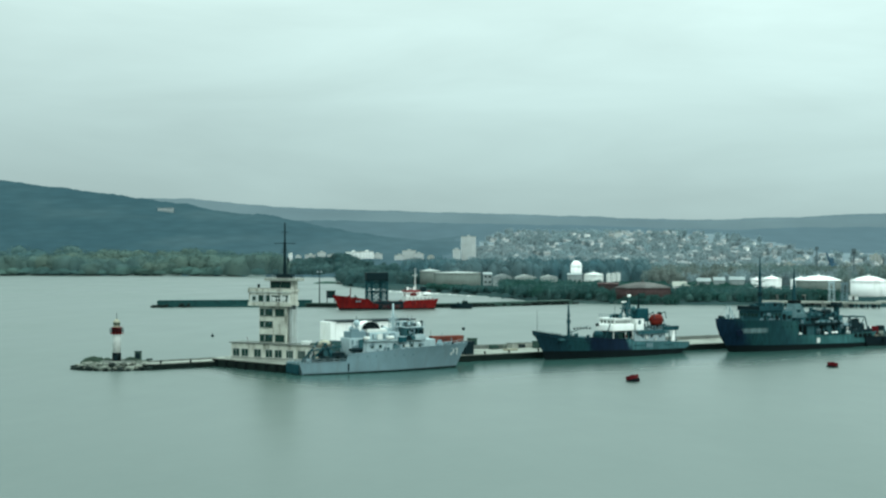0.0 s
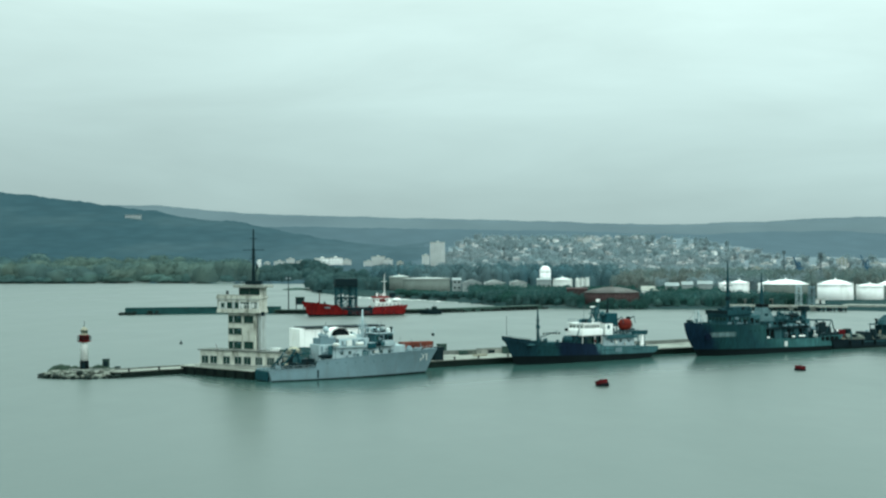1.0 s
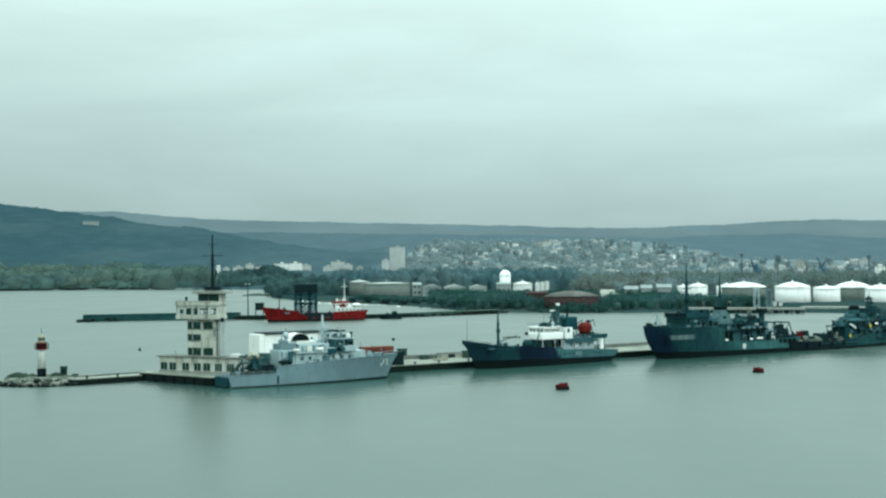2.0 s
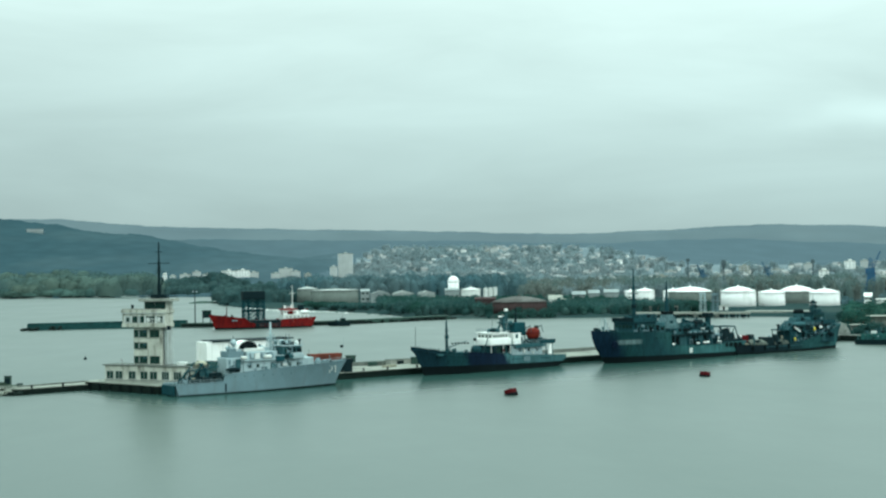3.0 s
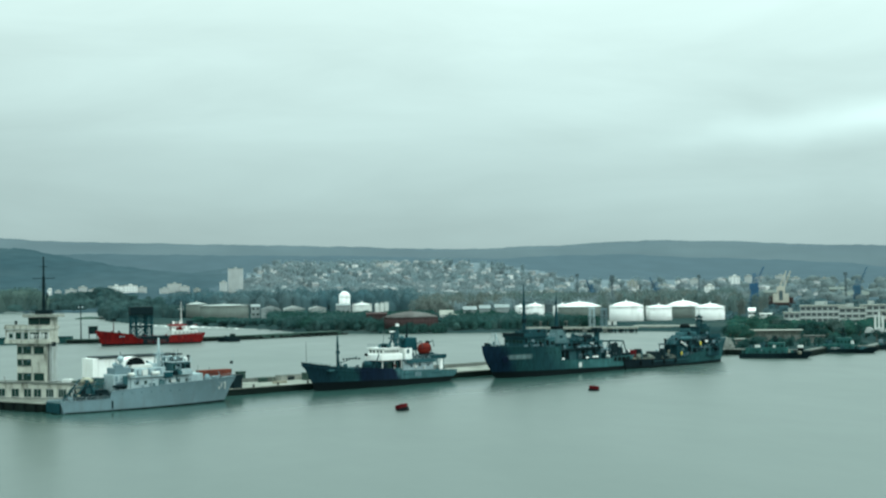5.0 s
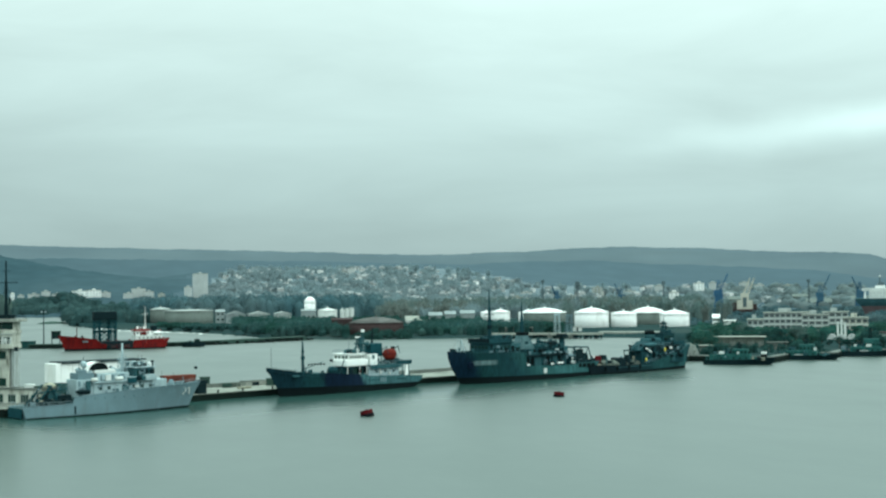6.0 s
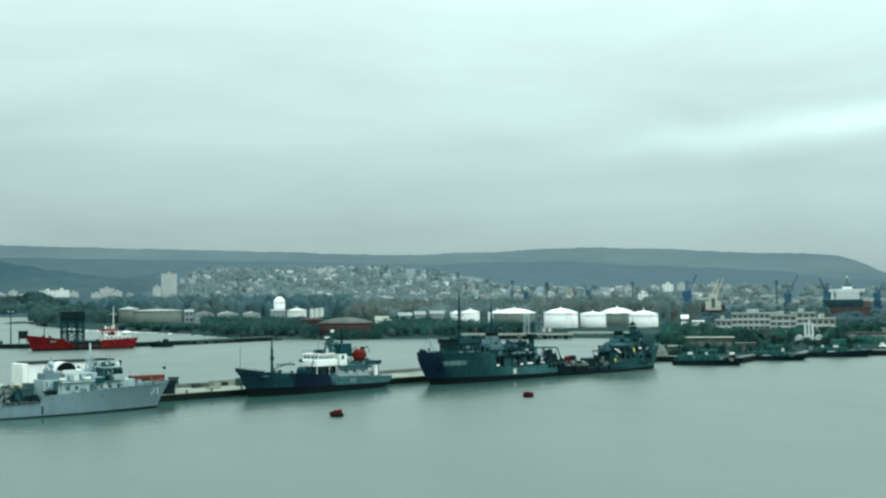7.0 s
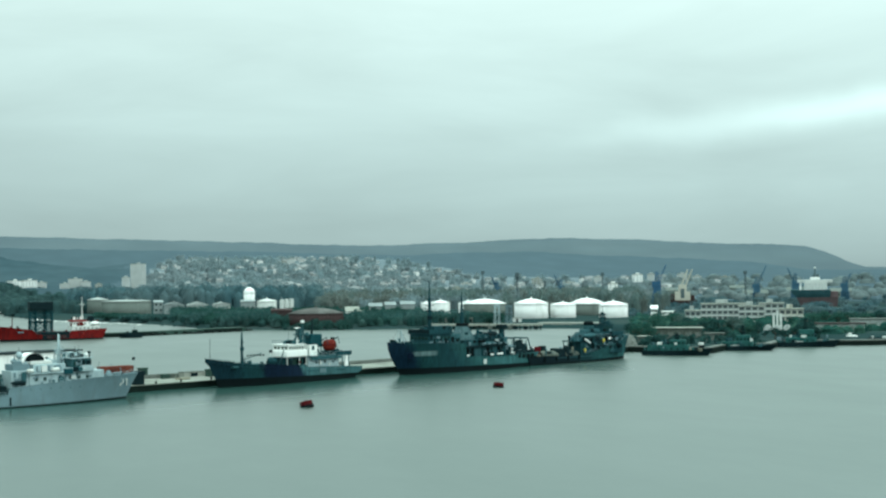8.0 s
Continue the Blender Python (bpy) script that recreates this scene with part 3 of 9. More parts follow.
def block(x0, x1, y0, y1, z0, z1, bevel=0.04, lean=0.0):
    return box(bmesh.new(), x0, x1, y0, y1, z0, z1, bevel, lean)


def tube(bm, p, q, r0, r1=None, n=8):
    p, q = Vector(p), Vector(q)
    r1 = r0 if r1 is None else r1
    d = (q - p).normalized()
    a = d.orthogonal().normalized()
    c = d.cross(a)
    rings = []
    for o, r in ((p, r0), (q, r1)):
        rings.append([bm.verts.new(o + (a * math.cos(2 * math.pi * i / n) + c * math.sin(2 * math.pi * i / n)) * r) for i in range(n)])
    for i in range(n):
        bm.faces.new((rings[0][i], rings[0][(i + 1) % n], rings[1][(i + 1) % n], rings[1][i]))
    bm.faces.new(rings[0][::-1])
    bm.faces.new(rings[1])
    return bm


def pipe(p, q, r0, r1=None, n=8):
    return tube(bmesh.new(), p, q, r0, r1, n)


def lathe(prof, n=20, cx=0.0, cy=0.0, sx=1.0, sy=1.0, bm=None):
    """A turned body from (radius, height) pairs."""
    bm = bm or bmesh.new()
    rings = []
    for r, z in prof:
        if r < 1e-4:
            rings.append([bm.verts.new((cx, cy, z))])
        else:
            rings.append([bm.verts.new((cx + sx * r * math.cos(2 * math.pi * i / n), cy + sy * r * math.sin(2 * math.pi * i / n), z)) for i in range(n)])
    for a, b in zip(rings, rings[1:]):
        for i in range(n):
            j = (i + 1) % n
            if len(a) == 1 and len(b) == 1:
                continue
            if len(a) == 1:
                bm.faces.new((a[0], b[i], b[j]))
            elif len(b) == 1:
                bm.faces.new((a[i], a[j], b[0]))
            else:
                bm.faces.new((a[i], a[j], b[j], b[i]))
    for rg, flip in ((rings[0], True), (rings[-1], False)):
        if len(rg) > 1:
            bm.faces.new(rg[::-1] if flip else rg)
    return bm


def loft(rings, bm=None, close=True):
    """Skins a row of equal loops."""
    bm = bm or bmesh.new()
    vr = [[bm.verts.new(p) for p in r] for r in rings]
    n = len(vr[0])
    for a, b in zip(vr, vr[1:]):
        for i in range(n if close else n - 1):
            j = (i + 1) % n
            bm.faces.new((a[i], a[j], b[j], b[i]))
    if close:
        bm.faces.new(vr[0][::-1])
        bm.faces.new(vr[-1])
    return bm


def lerp_list(pts, x):
    if x <= pts[0][0]:
        return pts[0][1]
    for (a, u), (b, v) in zip(pts, pts[1:]):
        if x <= b:
            return u + (v - u) * (x - a) / (b - a)
    return pts[-1][1]


def smooth_step(a, b, x):
    t = min(1.0, max(0.0, (x - a) / (b - a)))
    return t * t * (3 - 2 * t)


def mesh_raw(name, verts, faces, material, parent=None, smooth=False):
    me = bpy.data.meshes.new(name)
    me.from_pydata(verts, [], faces)
    if smooth:
        me.polygons.foreach_set("use_smooth", [True] * len(me.polygons))
    me.materials.append(material)
    ob = new(name, me)
    ob.parent = parent
    return ob
# ---- water and land ----
def polar(az, r, z=0.0):
    a = radians(az)
    return Vector((r * math.sin(a), r * math.cos(a), z))


# distance of the far shore by bearing
SHORE = [(-180, 420), (-140, 420), (-100, 900), (-60, 2100), (-30, 2050), (-17.7, 1945), (-10, 1830), (-7.7, 1780), (-4.5, 1700), (-4.1, 1265), (-3.2, 1150), (-2, 1062), (-0.5, 1012), (0.5, 982), (1.3, 952), (2, 928), (3.9, 825),
         (5.6, 812), (8.5, 790), (12.5, 798), (15, 770), (17.4, 785), (19.6, 770), (20.5, 720), (20.9, 545), (24.3, 528), (24.9, 556), (26.6, 560), (27, 584), (30, 590), (34, 640), (60, 700), (100, 700), (140, 420), (180, 420)]
# skyline of the wooded hill and of the far plateau: bearing, elevation in degrees
HILL = [(-60, 3.4), (-30, 3.3), (-17.7, 2.89), (-15.6, 2.65), (-13.4, 2.38), (-11.4, 2.12), (-10.3, 2.02), (-8.9, 1.72), (-6.8, 1.55), (-5.7, 1.27), (-3.8, 0.92), (-2.0, 0.68), (0.5, 0.4), (4, -0.1)]
RIDGE = [(-60, 1.5), (-30, 2.3), (-10.2, 2.27), (-7, 1.95), (-4.3, 1.86), (-2, 1.78), (0.8, 1.72), (5, 1.59), (9.6, 1.41), (11.6, 1.41), (14.1, 1.49), (16.1, 1.58), (18.6, 1.62), (22.7, 1.43), (26.4, 1.25), (28.1, 1.15),
         (28.9, 0.9), (29.6, 0.55), (30.3, 0.3), (33, 0.2), (60, 0.1)]


# how far the town climbs, by bearing
TOWN_LIMIT = [(-2.5, 1500), (1.1, 1900), (1.7, 2600), (2.6, 3150), (9.5, 3150), (12, 2700), (15, 2150), (25, 1950), (40, 1900)]


def ground_height(az, r):
    s = lerp_list(SHORE, az)
    if r < s:
        return -5.0 * smooth_step(0, 12, s - r) - 0.3
    p = polar(az, r)
    z = 2.6 * smooth_step(0, 14, r - s)
    rough = noise.fractal(Vector((p.x * 0.004, p.y * 0.004, 0.3)), 1.0, 2.0, 4)
    # the town's slope
    a = smooth_step(-6, 3, az) * (1 - smooth_step(13, 21, az))
    z += a * 72 * smooth_step(1500, 3200, r) + (1 - a) * 30 * smooth_step(1450, 2400, r) * smooth_step(s + 10, s + 330, r)
    # the wooded hill
    top = EYE + 2750 * math.tan(radians(lerp_list(HILL, az))) + 1
    if az < 4:
        up_ = smooth_step(s + 90 + (2080 - s - 90) * smooth_step(-9, -6.5, az), 2750, r)
        z = max(z, 3 + (top - 3) * up_ ** 0.8 * (1 - 0.25 * smooth_step(2800, 3600, r)))
    if az < 2:
        # tree-tops that roughen the hill and its crest
        z += 4.0 * noise.noise(Vector((p.x * 0.021, p.y * 0.008, 4.0))) * smooth_step(s + 200, s + 500, r) * (1 - smooth_step(-3, 0, az))
        z += (2.6 * noise.noise(Vector((p.x * 0.031, p.y * 0.012, 9.0))) + 1.8 * noise.noise(Vector((p.x * 0.11, p.y * 0.02, 3.0)))) * smooth_step(2400, 2700, r) * (1 - smooth_step(-3, 0, az))
    return z + rough * 3.0 * smooth_step(s + 60, s + 600, r)


def build_ground():
    azs = [-180 + 6 * i for i in range(20)] + [-60 + 2 * i for i in range(15)] + [-30 + 0.25 * i for i in range(46)] + [-18.5 + 0.1 * i for i in range(155)] + [-3 + 0.25 * i for i in range(172)] + [40 + 5 * i for i in range(29)]
    rs = [0, 120, 300] + [400 + 12 * i for i in range(40)] + [880 + 24 * i for i in range(50)] + [2080 + 50 * i for i in range(24)] + [3280 + 200 * i for i in range(8)] + [4920]
    verts, faces = [], []
    for az in azs:
        for r in rs:
            p = polar(az, r)
            verts.append((p.x, p.y, ground_height(az, r)))
    n, k = len(azs), len(rs)
    for i in range(n):
        j = (i + 1) % n
        for q in range(k - 1):
            if q == 0:
                faces.append((i * k + 1, j * k + 1, i * k)) if i != j else None
            else:
                faces.append((i * k + q, i * k + q + 1, j * k + q + 1, j * k + q))
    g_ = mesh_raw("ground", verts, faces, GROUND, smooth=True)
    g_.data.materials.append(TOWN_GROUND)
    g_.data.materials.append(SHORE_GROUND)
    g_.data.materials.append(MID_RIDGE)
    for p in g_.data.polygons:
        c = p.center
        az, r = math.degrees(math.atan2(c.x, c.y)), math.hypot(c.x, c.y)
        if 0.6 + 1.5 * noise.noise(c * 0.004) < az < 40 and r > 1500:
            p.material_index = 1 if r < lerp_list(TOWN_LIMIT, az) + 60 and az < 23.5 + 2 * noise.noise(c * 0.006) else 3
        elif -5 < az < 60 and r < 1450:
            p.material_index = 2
    return tagged(g_, "wooded hills and low shore round the bay", "ground", kind="structure")


build_ground()


def build_water():
    verts, faces = [(0, 0, 0)], []
    n = 72
    for r in (300, 1000, 2500, 4900):
        for i in range(n):
            a = 2 * math.pi * i / n
            verts.append((r * math.sin(a), r * math.cos(a), 0))
    for i in range(n):
        j = (i + 1) % n
        faces.append((0, 1 + j, 1 + i))
        for q in range(3):
            o = 1 + q * n
            faces.append((o + i, o + j, o + n + j, o + n + i))
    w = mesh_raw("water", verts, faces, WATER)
    for p in w.data.polygons:
        if p.normal.z < 0:
            p.flip()
    return tagged(w, "calm grey-green harbour water", "water", kind="structure")


build_water()


def build_ridge(skyline, dist, front, material, label, seed):
    """A hill range that closes the view."""
    verts, faces = [], []
    azs = [-60 + 1.0 * i for i in range(45)] + [-15 + 0.12 * i for i in range(400)] + [33 + 1.0 * i for i in range(28)]
    prof = [(front, 0.0), (front + (dist - front) * 0.5, 0.5), (dist, 1.0), (dist + 250, 0.9)]
    for az in azs:
        h = EYE + dist * math.tan(radians(lerp_list(skyline, az)))
        p0 = polar(az, dist)
        h += 3.5 * noise.fractal(Vector((p0.x * 0.006, p0.y * 0.006, seed)), 1.0, 2.0, 5) + 1.6 * noise.noise(Vector((p0.x * 0.05, p0.y * 0.05, seed)))
        for r, k in prof:
            p = polar(az, r)
            verts.append((p.x, p.y, h * k + (6 if k == 0 else 0)))
    n = len(prof)
    for i in range(len(azs) - 1):
        for q in range(n - 1):
            faces.append((i * n + q, (i + 1) * n + q, (i + 1) * n + q + 1, i * n + q + 1))
    return tagged(mesh_raw("backdrop", verts, faces, material, smooth=True), label, "hills", kind="structure")


build_ridge(RIDGE, 4400, 3900, FAR_RIDGE, "distant wooded plateau behind the town, haze put into its blue-grey colour", 1.7)
build_ridge([(-60, 0.9), (-10, 1.4), (-4, 1.36), (0, 1.3), (3, 1.26), (7, 1.12), (11, 0.98), (14, 1.04), (17, 1.05), (20, 0.9), (24, 0.7), (26.5, 0.45), (28.5, 0.2), (34, 0.1), (60, 0.05)], 3750, 3250, MID_RIDGE, "wooded slope below the plateau, haze put into its grey-green colour", 5.2)

# ---- pier ----
PX, PY, PA = -38.7, 341.0, 33.0
pier = thing("pier", PX, PY, 0, PA, "long concrete pier with a wet dark quay wall", "pier", kind="structure")
PIER_LEN = 215.0
PIER_W = 23.0
part("quay_wall", block(-1, PIER_LEN, 0.0, PIER_W, -3, 1.62, 0.1), WET_WALL, pier, "dark wet algae-stained quay wall")
for i in range(18):
    x0 = -1.3 + i * 12.02
    part("deck_slab", block(x0, x0 + 11.98, 0.12, PIER_W + 0.2, 1.6, 1.8 + 0.02 * (i % 3), 0.06), PIER_DECK, pier)
part("parapet", block(44, PIER_LEN, 17.6, 19.0, 1.7, 2.9, 0.08), CONCRETE, pier, "low concrete sea wall")
part("upper_walk", block(44, PIER_LEN, 19.0, PIER_W + 0.5, 1.7, 2.5, 0.08), CONCRETE, pier)


def bollard(x, y):
    b = thing("bollard", *(pier.matrix_world @ Vector((x, y, 1.8))), 0, "squat black iron mooring bollard on the pier", "bollard", "bollards along the pier")
    part("post", lathe([(0.32, 0), (0.3, 0.1), (0.2, 0.2), (0.2, 0.45), (0.36, 0.55), (0.34, 0.68), (0.0, 0.72)], 12), BLACK, b, smooth=True)
    return b


first_bollard = bollard(6, 0.6)
for x in (30, 50, 60, 68, 78, 100, 128, 150, 176, 200):
    copy_thing(first_bollard, Matrix.Translation(pier.matrix_world @ Vector((x, 0.6, 1.8))))

# breakwater arm that leads from the pier's end to the lighthouse
arm = thing("breakwater", -38.7, 341.0, 0, 0, "low concrete breakwater arm with a dark wet face", "breakwater", kind="structure")
ARM = [(-12, 23.5), (-20.5, 16.6), (-34.2, 5.2), (-42.5, 8.0)]


def ribbon(pts, half, z0, z1):
    """A wall along a line of points."""
    bm = bmesh.new()
    rings = []
    for i, p in enumerate(pts):
        a = Vector(pts[max(0, i - 1)])
        b = Vector(pts[min(len(pts) - 1, i + 1)])
        d = (b - a).normalized()
        n = Vector((-d.y, d.x))
        p = Vector(p)
        rings.append([(*(p + n * half), z0), (*(p - n * half), z0), (*(p - n * half), z1), (*(p + n * half), z1)])
    return loft(rings, bm)


part("arm_wall", ribbon(ARM, 3.3, -3, 1.3), WET_WALL, arm)
part("arm_deck", ribbon(ARM, 2.7, 1.3, 1.5), PIER_DECK, arm)
part("arm_curb", ribbon([(x - 2.0, y + 2.2) for x, y in ARM], 0.35, 1.4, 1.9), CONCRETE, arm)
for x, y in ((-17.0, 16.6), (-25.0, 9.6), (-31.5, 4.4)):
    part("mooring_post", lathe([(0.3, 1.4), (0.22, 1.6), (0.22, 2.0), (0.34, 2.15), (0, 2.3)], 10, x, y), BLACK, arm, smooth=True)
# pier head that carries the tower, its end face square to the pier
HEAD = [(-20.4, 14.6), (-0.2, -5.6), (14.0, 3.4), (-4.0, 26.0), (-16.0, 22.5)]


def slab(pts, z0, z1, inset=0.0):
    cx, cy = sum(p[0] for p in pts) / len(pts), sum(p[1] for p in pts) / len(pts)
    k = 1 - inset
    return loft([[(cx + (x - cx) * k, cy + (y - cy) * k, z) for x, y in pts] for z in (z0, z1)])


head = thing("pier_head", -38.7, 341.0, 0, 0, "dark wet pier head with a pale concrete edge under the tower", "pier", kind="structure")
part("head_wall", slab(HEAD, -3, 1.95), WET_WALL, head)
part("head_deck", slab(HEAD, 1.95, 2.15, -0.01), PIER_DECK, head)
for k in range(7):
    u = (k + 0.5) / 7
    part("fender_timber", block(-0.14, 0.14, -0.3, 0.05, -0.4, 1.9, 0.03), BLACK, head).matrix_local = pose(-20.4 + 20.2 * u, 14.6 - 20.2 * u, 0, 0, 0, -45)

# ---- rocks ----
def rock_mesh(seed, material):
    rnd = random.Random(seed)
    bm = bmesh.new()
    bmesh.ops.create_icosphere(bm, subdivisions=1, radius=1.0)
    for v in bm.verts:
        k = 0.75 + 0.45 * rnd.random()
        v.co = Vector((v.co.x * k * 1.2, v.co.y * k, v.co.z * k * 0.7))
    me = bpy.data.meshes.new("stone")
    bm.to_mesh(me)
    bm.free()
    me.materials.append(material)
    return me


ROCKS = [rock_mesh(s, ROCK) for s in range(6)]
PALE_ROCKS = [rock_mesh(s, ROCK_PALE) for s in range(6)]
WEEDY_ROCKS = [rock_mesh(s, WET_WALL) for s in range(6)]


def stone(parent, x, y, z, s, rnd, kinds=None):
    o = new("stone", (kinds or ROCKS)[rnd.randrange(6)])
    o.parent = parent
    o.matrix_local = pose(x, y, z, rnd.uniform(-25, 25), rnd.uniform(-25, 25), rnd.uniform(0, 360)) @ Matrix.Diagonal((s, s, s, 1))
    return o


# ---- lighthouse on its islet ----
islet = thing("islet", -82.0, 350.5, 0, 0, "low rocky islet at the end of the breakwater", "islet", kind="structure")
rnd = random.Random(4)
part("base_slab", lathe([(8.6, -2), (8.4, 0.4), (7.6, 1.0), (7.2, 1.15), (0, 1.2)], 22, 0.5, 0.8, 1.0, 0.62), WET_WALL, islet)
part("plinth", block(-3.9, 4.6, -2.2, 3.2, 0.8, 1.75, 0.12), CONCRETE, islet)
for i in range(210):
    a = rnd.uniform(0, 2 * math.pi)
    k = rnd.uniform(0.5, 1.12)
    low = k > 1.0
    y = -2.2 + 7.4 * k * math.sin(a)
    z = rnd.uniform(-0.3, 0.4) + 2.0 * (1.08 - k)
    stone(islet, 0.8 + 9.8 * k * math.cos(a), y, z, rnd.uniform(0.4, 1.3), rnd, WEEDY_ROCKS if low or i % 6 == 0 else ROCKS)
for i in range(34):
    # larger pale armour stones along the near side, placed to fit the camera's view
    x = -9.0 + 18.5 * (i % 17) / 16
    front = -9.4 * math.sqrt(max(0.05, 1 - ((x - 0.8) / 11.0) ** 2))
    stone(islet, x + rnd.uniform(-0.5, 0.5), front + (1.6 if i < 17 else 3.6) + rnd.uniform(-0.4, 0.4), (0.5 if i < 17 else 1.2) + rnd.uniform(-0.2, 0.25), rnd.uniform(0.75, 1.25), rnd, PALE_ROCKS)
for cx, cy, rx, ry, h in ((-6.4, 0.2, 3.4, 2.2, 2.7), (-3.4, 1.6, 2.2, 1.8, 2.3), (3.4, 0.6, 3.0, 2.0, 2.5), (5.8, 1.4, 2.2, 1.6, 2.1)):
    bm = lathe([(1.0, 0.2), (0.93, 0.55 * h), (0.6, 0.88 * h), (0.25, h), (0, h * 1.02)], 14, cx, cy, rx, ry)
    for v in bm.verts:
        v.co += Vector((0.5, 0.4, 0.45)) * noise.noise(v.co * 0.9)
    part("weedy_mound", bm, WEED_MOUND, islet, "dark weed-grown mound", True)

lighthouse = thing("lighthouse", -82.4, 350.6, 1.75, 0, "small white lighthouse with black base and dark red gallery", "lighthouse")
part("base_drum", lathe([(1.12, 0), (1.1, 2.05), (1.05, 2.07)], 20), BLACK, lighthouse, "black painted lower drum", True)
part("shaft", lathe([(1.02, 2.07), (0.98, 6.6), (1.1, 6.8)], 24), WHITE, lighthouse, "white painted shaft", True)
part("gallery_floor", lathe([(1.1, 6.7), (1.75, 6.9), (1.75, 7.05)], 24), RED, lighthouse)
part("gallery_drum", lathe([(1.2, 7.05), (1.2, 8.35), (1.4, 8.4), (1.4, 8.5)], 20), RED, lighthouse, "red service drum", True)
bm = bmesh.new()
for i in range(12):
    a = 2 * math.pi * i / 12
    tube(bm, (1.7 * math.cos(a), 1.7 * math.sin(a), 7.05), (1.7 * math.cos(a), 1.7 * math.sin(a), 8.15), 0.06, n=5)
for z in (7.6, 8.15):
    for i in range(24):
        a, b = 2 * math.pi * i / 24, 2 * math.pi * (i + 1) / 24
        tube(bm, (1.7 * math.cos(a), 1.7 * math.sin(a), z), (1.7 * math.cos(b), 1.7 * math.sin(b), z), 0.06, n=5)
part("gallery_railing", bm, STEEL_DARK, lighthouse)
part("lantern", lathe([(0.88, 8.5), (0.88, 8.9), (0.78, 8.92), (0.78, 9.6), (0.88, 9.62)], 16), TARP, lighthouse, "cream lantern housing")
for i in range(8):
    a = 2 * math.pi * i / 8
    part("lantern_pane", block(-0.2, 0.2, -0.03, 0.03, 8.98, 9.55, 0.0), GLASS, lighthouse).matrix_local = pose(0.79 * math.cos(a), 0.79 * math.sin(a), 0, 0, 0, math.degrees(a) + 90)
part("lantern_roof", lathe([(0.95, 9.6), (0.95, 9.85), (0.5, 10.35), (0.12, 10.6), (0.0, 10.62)], 18), TARP, lighthouse, "cream lantern roof", True)
part("lightning_rod", pipe((0, 0, 10.5), (0, 0, 12.1), 0.09, 0.06, 6), STEEL_DARK, lighthouse)
part("door", block(-0.4, 0.4, -1.16, -1.02, 0.05, 1.55, 0.02), STEEL_DARK, lighthouse)

hut = thing("utility_cabinet", -77.2, 351.6, 1.3, 4, "dark green metal cabinet beside the lighthouse", "cabinet")
part("body", block(-0.8, 0.8, -0.7, 0.7, 0, 2.7, 0.05), TIN_GREEN, hut)
part("roof", block(-0.9, 0.9, -0.8, 0.8, 2.7, 2.85, 0.03), STEEL_DARK, hut)
part("door", block(-0.55, 0.55, -0.76, -0.7, 0.1, 2.3, 0.01), STEEL_DARK, hut)
crate = thing("equipment_box", -74.2, 351.2, 1.35, 10, "small dark equipment box on the islet", "box")
part("body", block(-0.7, 0.7, -0.5, 0.5, 0, 0.8, 0.05), TIN_GREEN, crate)
part("lid", block(-0.75, 0.75, -0.55, 0.55, 0.8, 0.92, 0.03), STEEL_DARK, crate)


# ---- windows ----
def window(parent, x0, x1, z0, z1, y, mullions=1, frame_mat=None, axis="x", name="window", depth=0.08):
    """A glazed opening: dark pane set behind a proud frame, on a face that looks towards -y (or -x with axis 'y')."""
    frame_mat = frame_mat or WHITE_DULL
    sw = (lambda a, b, c, d: (a, b, c, d)) if axis == "x" else (lambda a, b, c, d: (c, d, a, b))
    bm = bmesh.new()
    box(bm, *sw(x0, x1, y - 0.03, y + 0.03), z0, z1)
    w = part(name, bm, GLASS, parent)
    f = 0.07
    bm = bmesh.new()
    for a, b, c, d in ((x0 - f, x1 + f, z1, z1 + f), (x0 - f, x1 + f, z0 - f, z0), (x0 - f, x0, z0, z1), (x1, x1 + f, z0, z1)):
        box(bm, *sw(a, b, y - depth, y + 0.02), c, d)
    for i in range(mullions):
        m_ = x0 + (x1 - x0) * (i + 1) / (mullions + 1)
        box(bm, *sw(m_ - 0.035, m_ + 0.035, y - depth, y + 0.02), z0, z1)
    part("window_frame", bm, frame_mat, w)
    return w


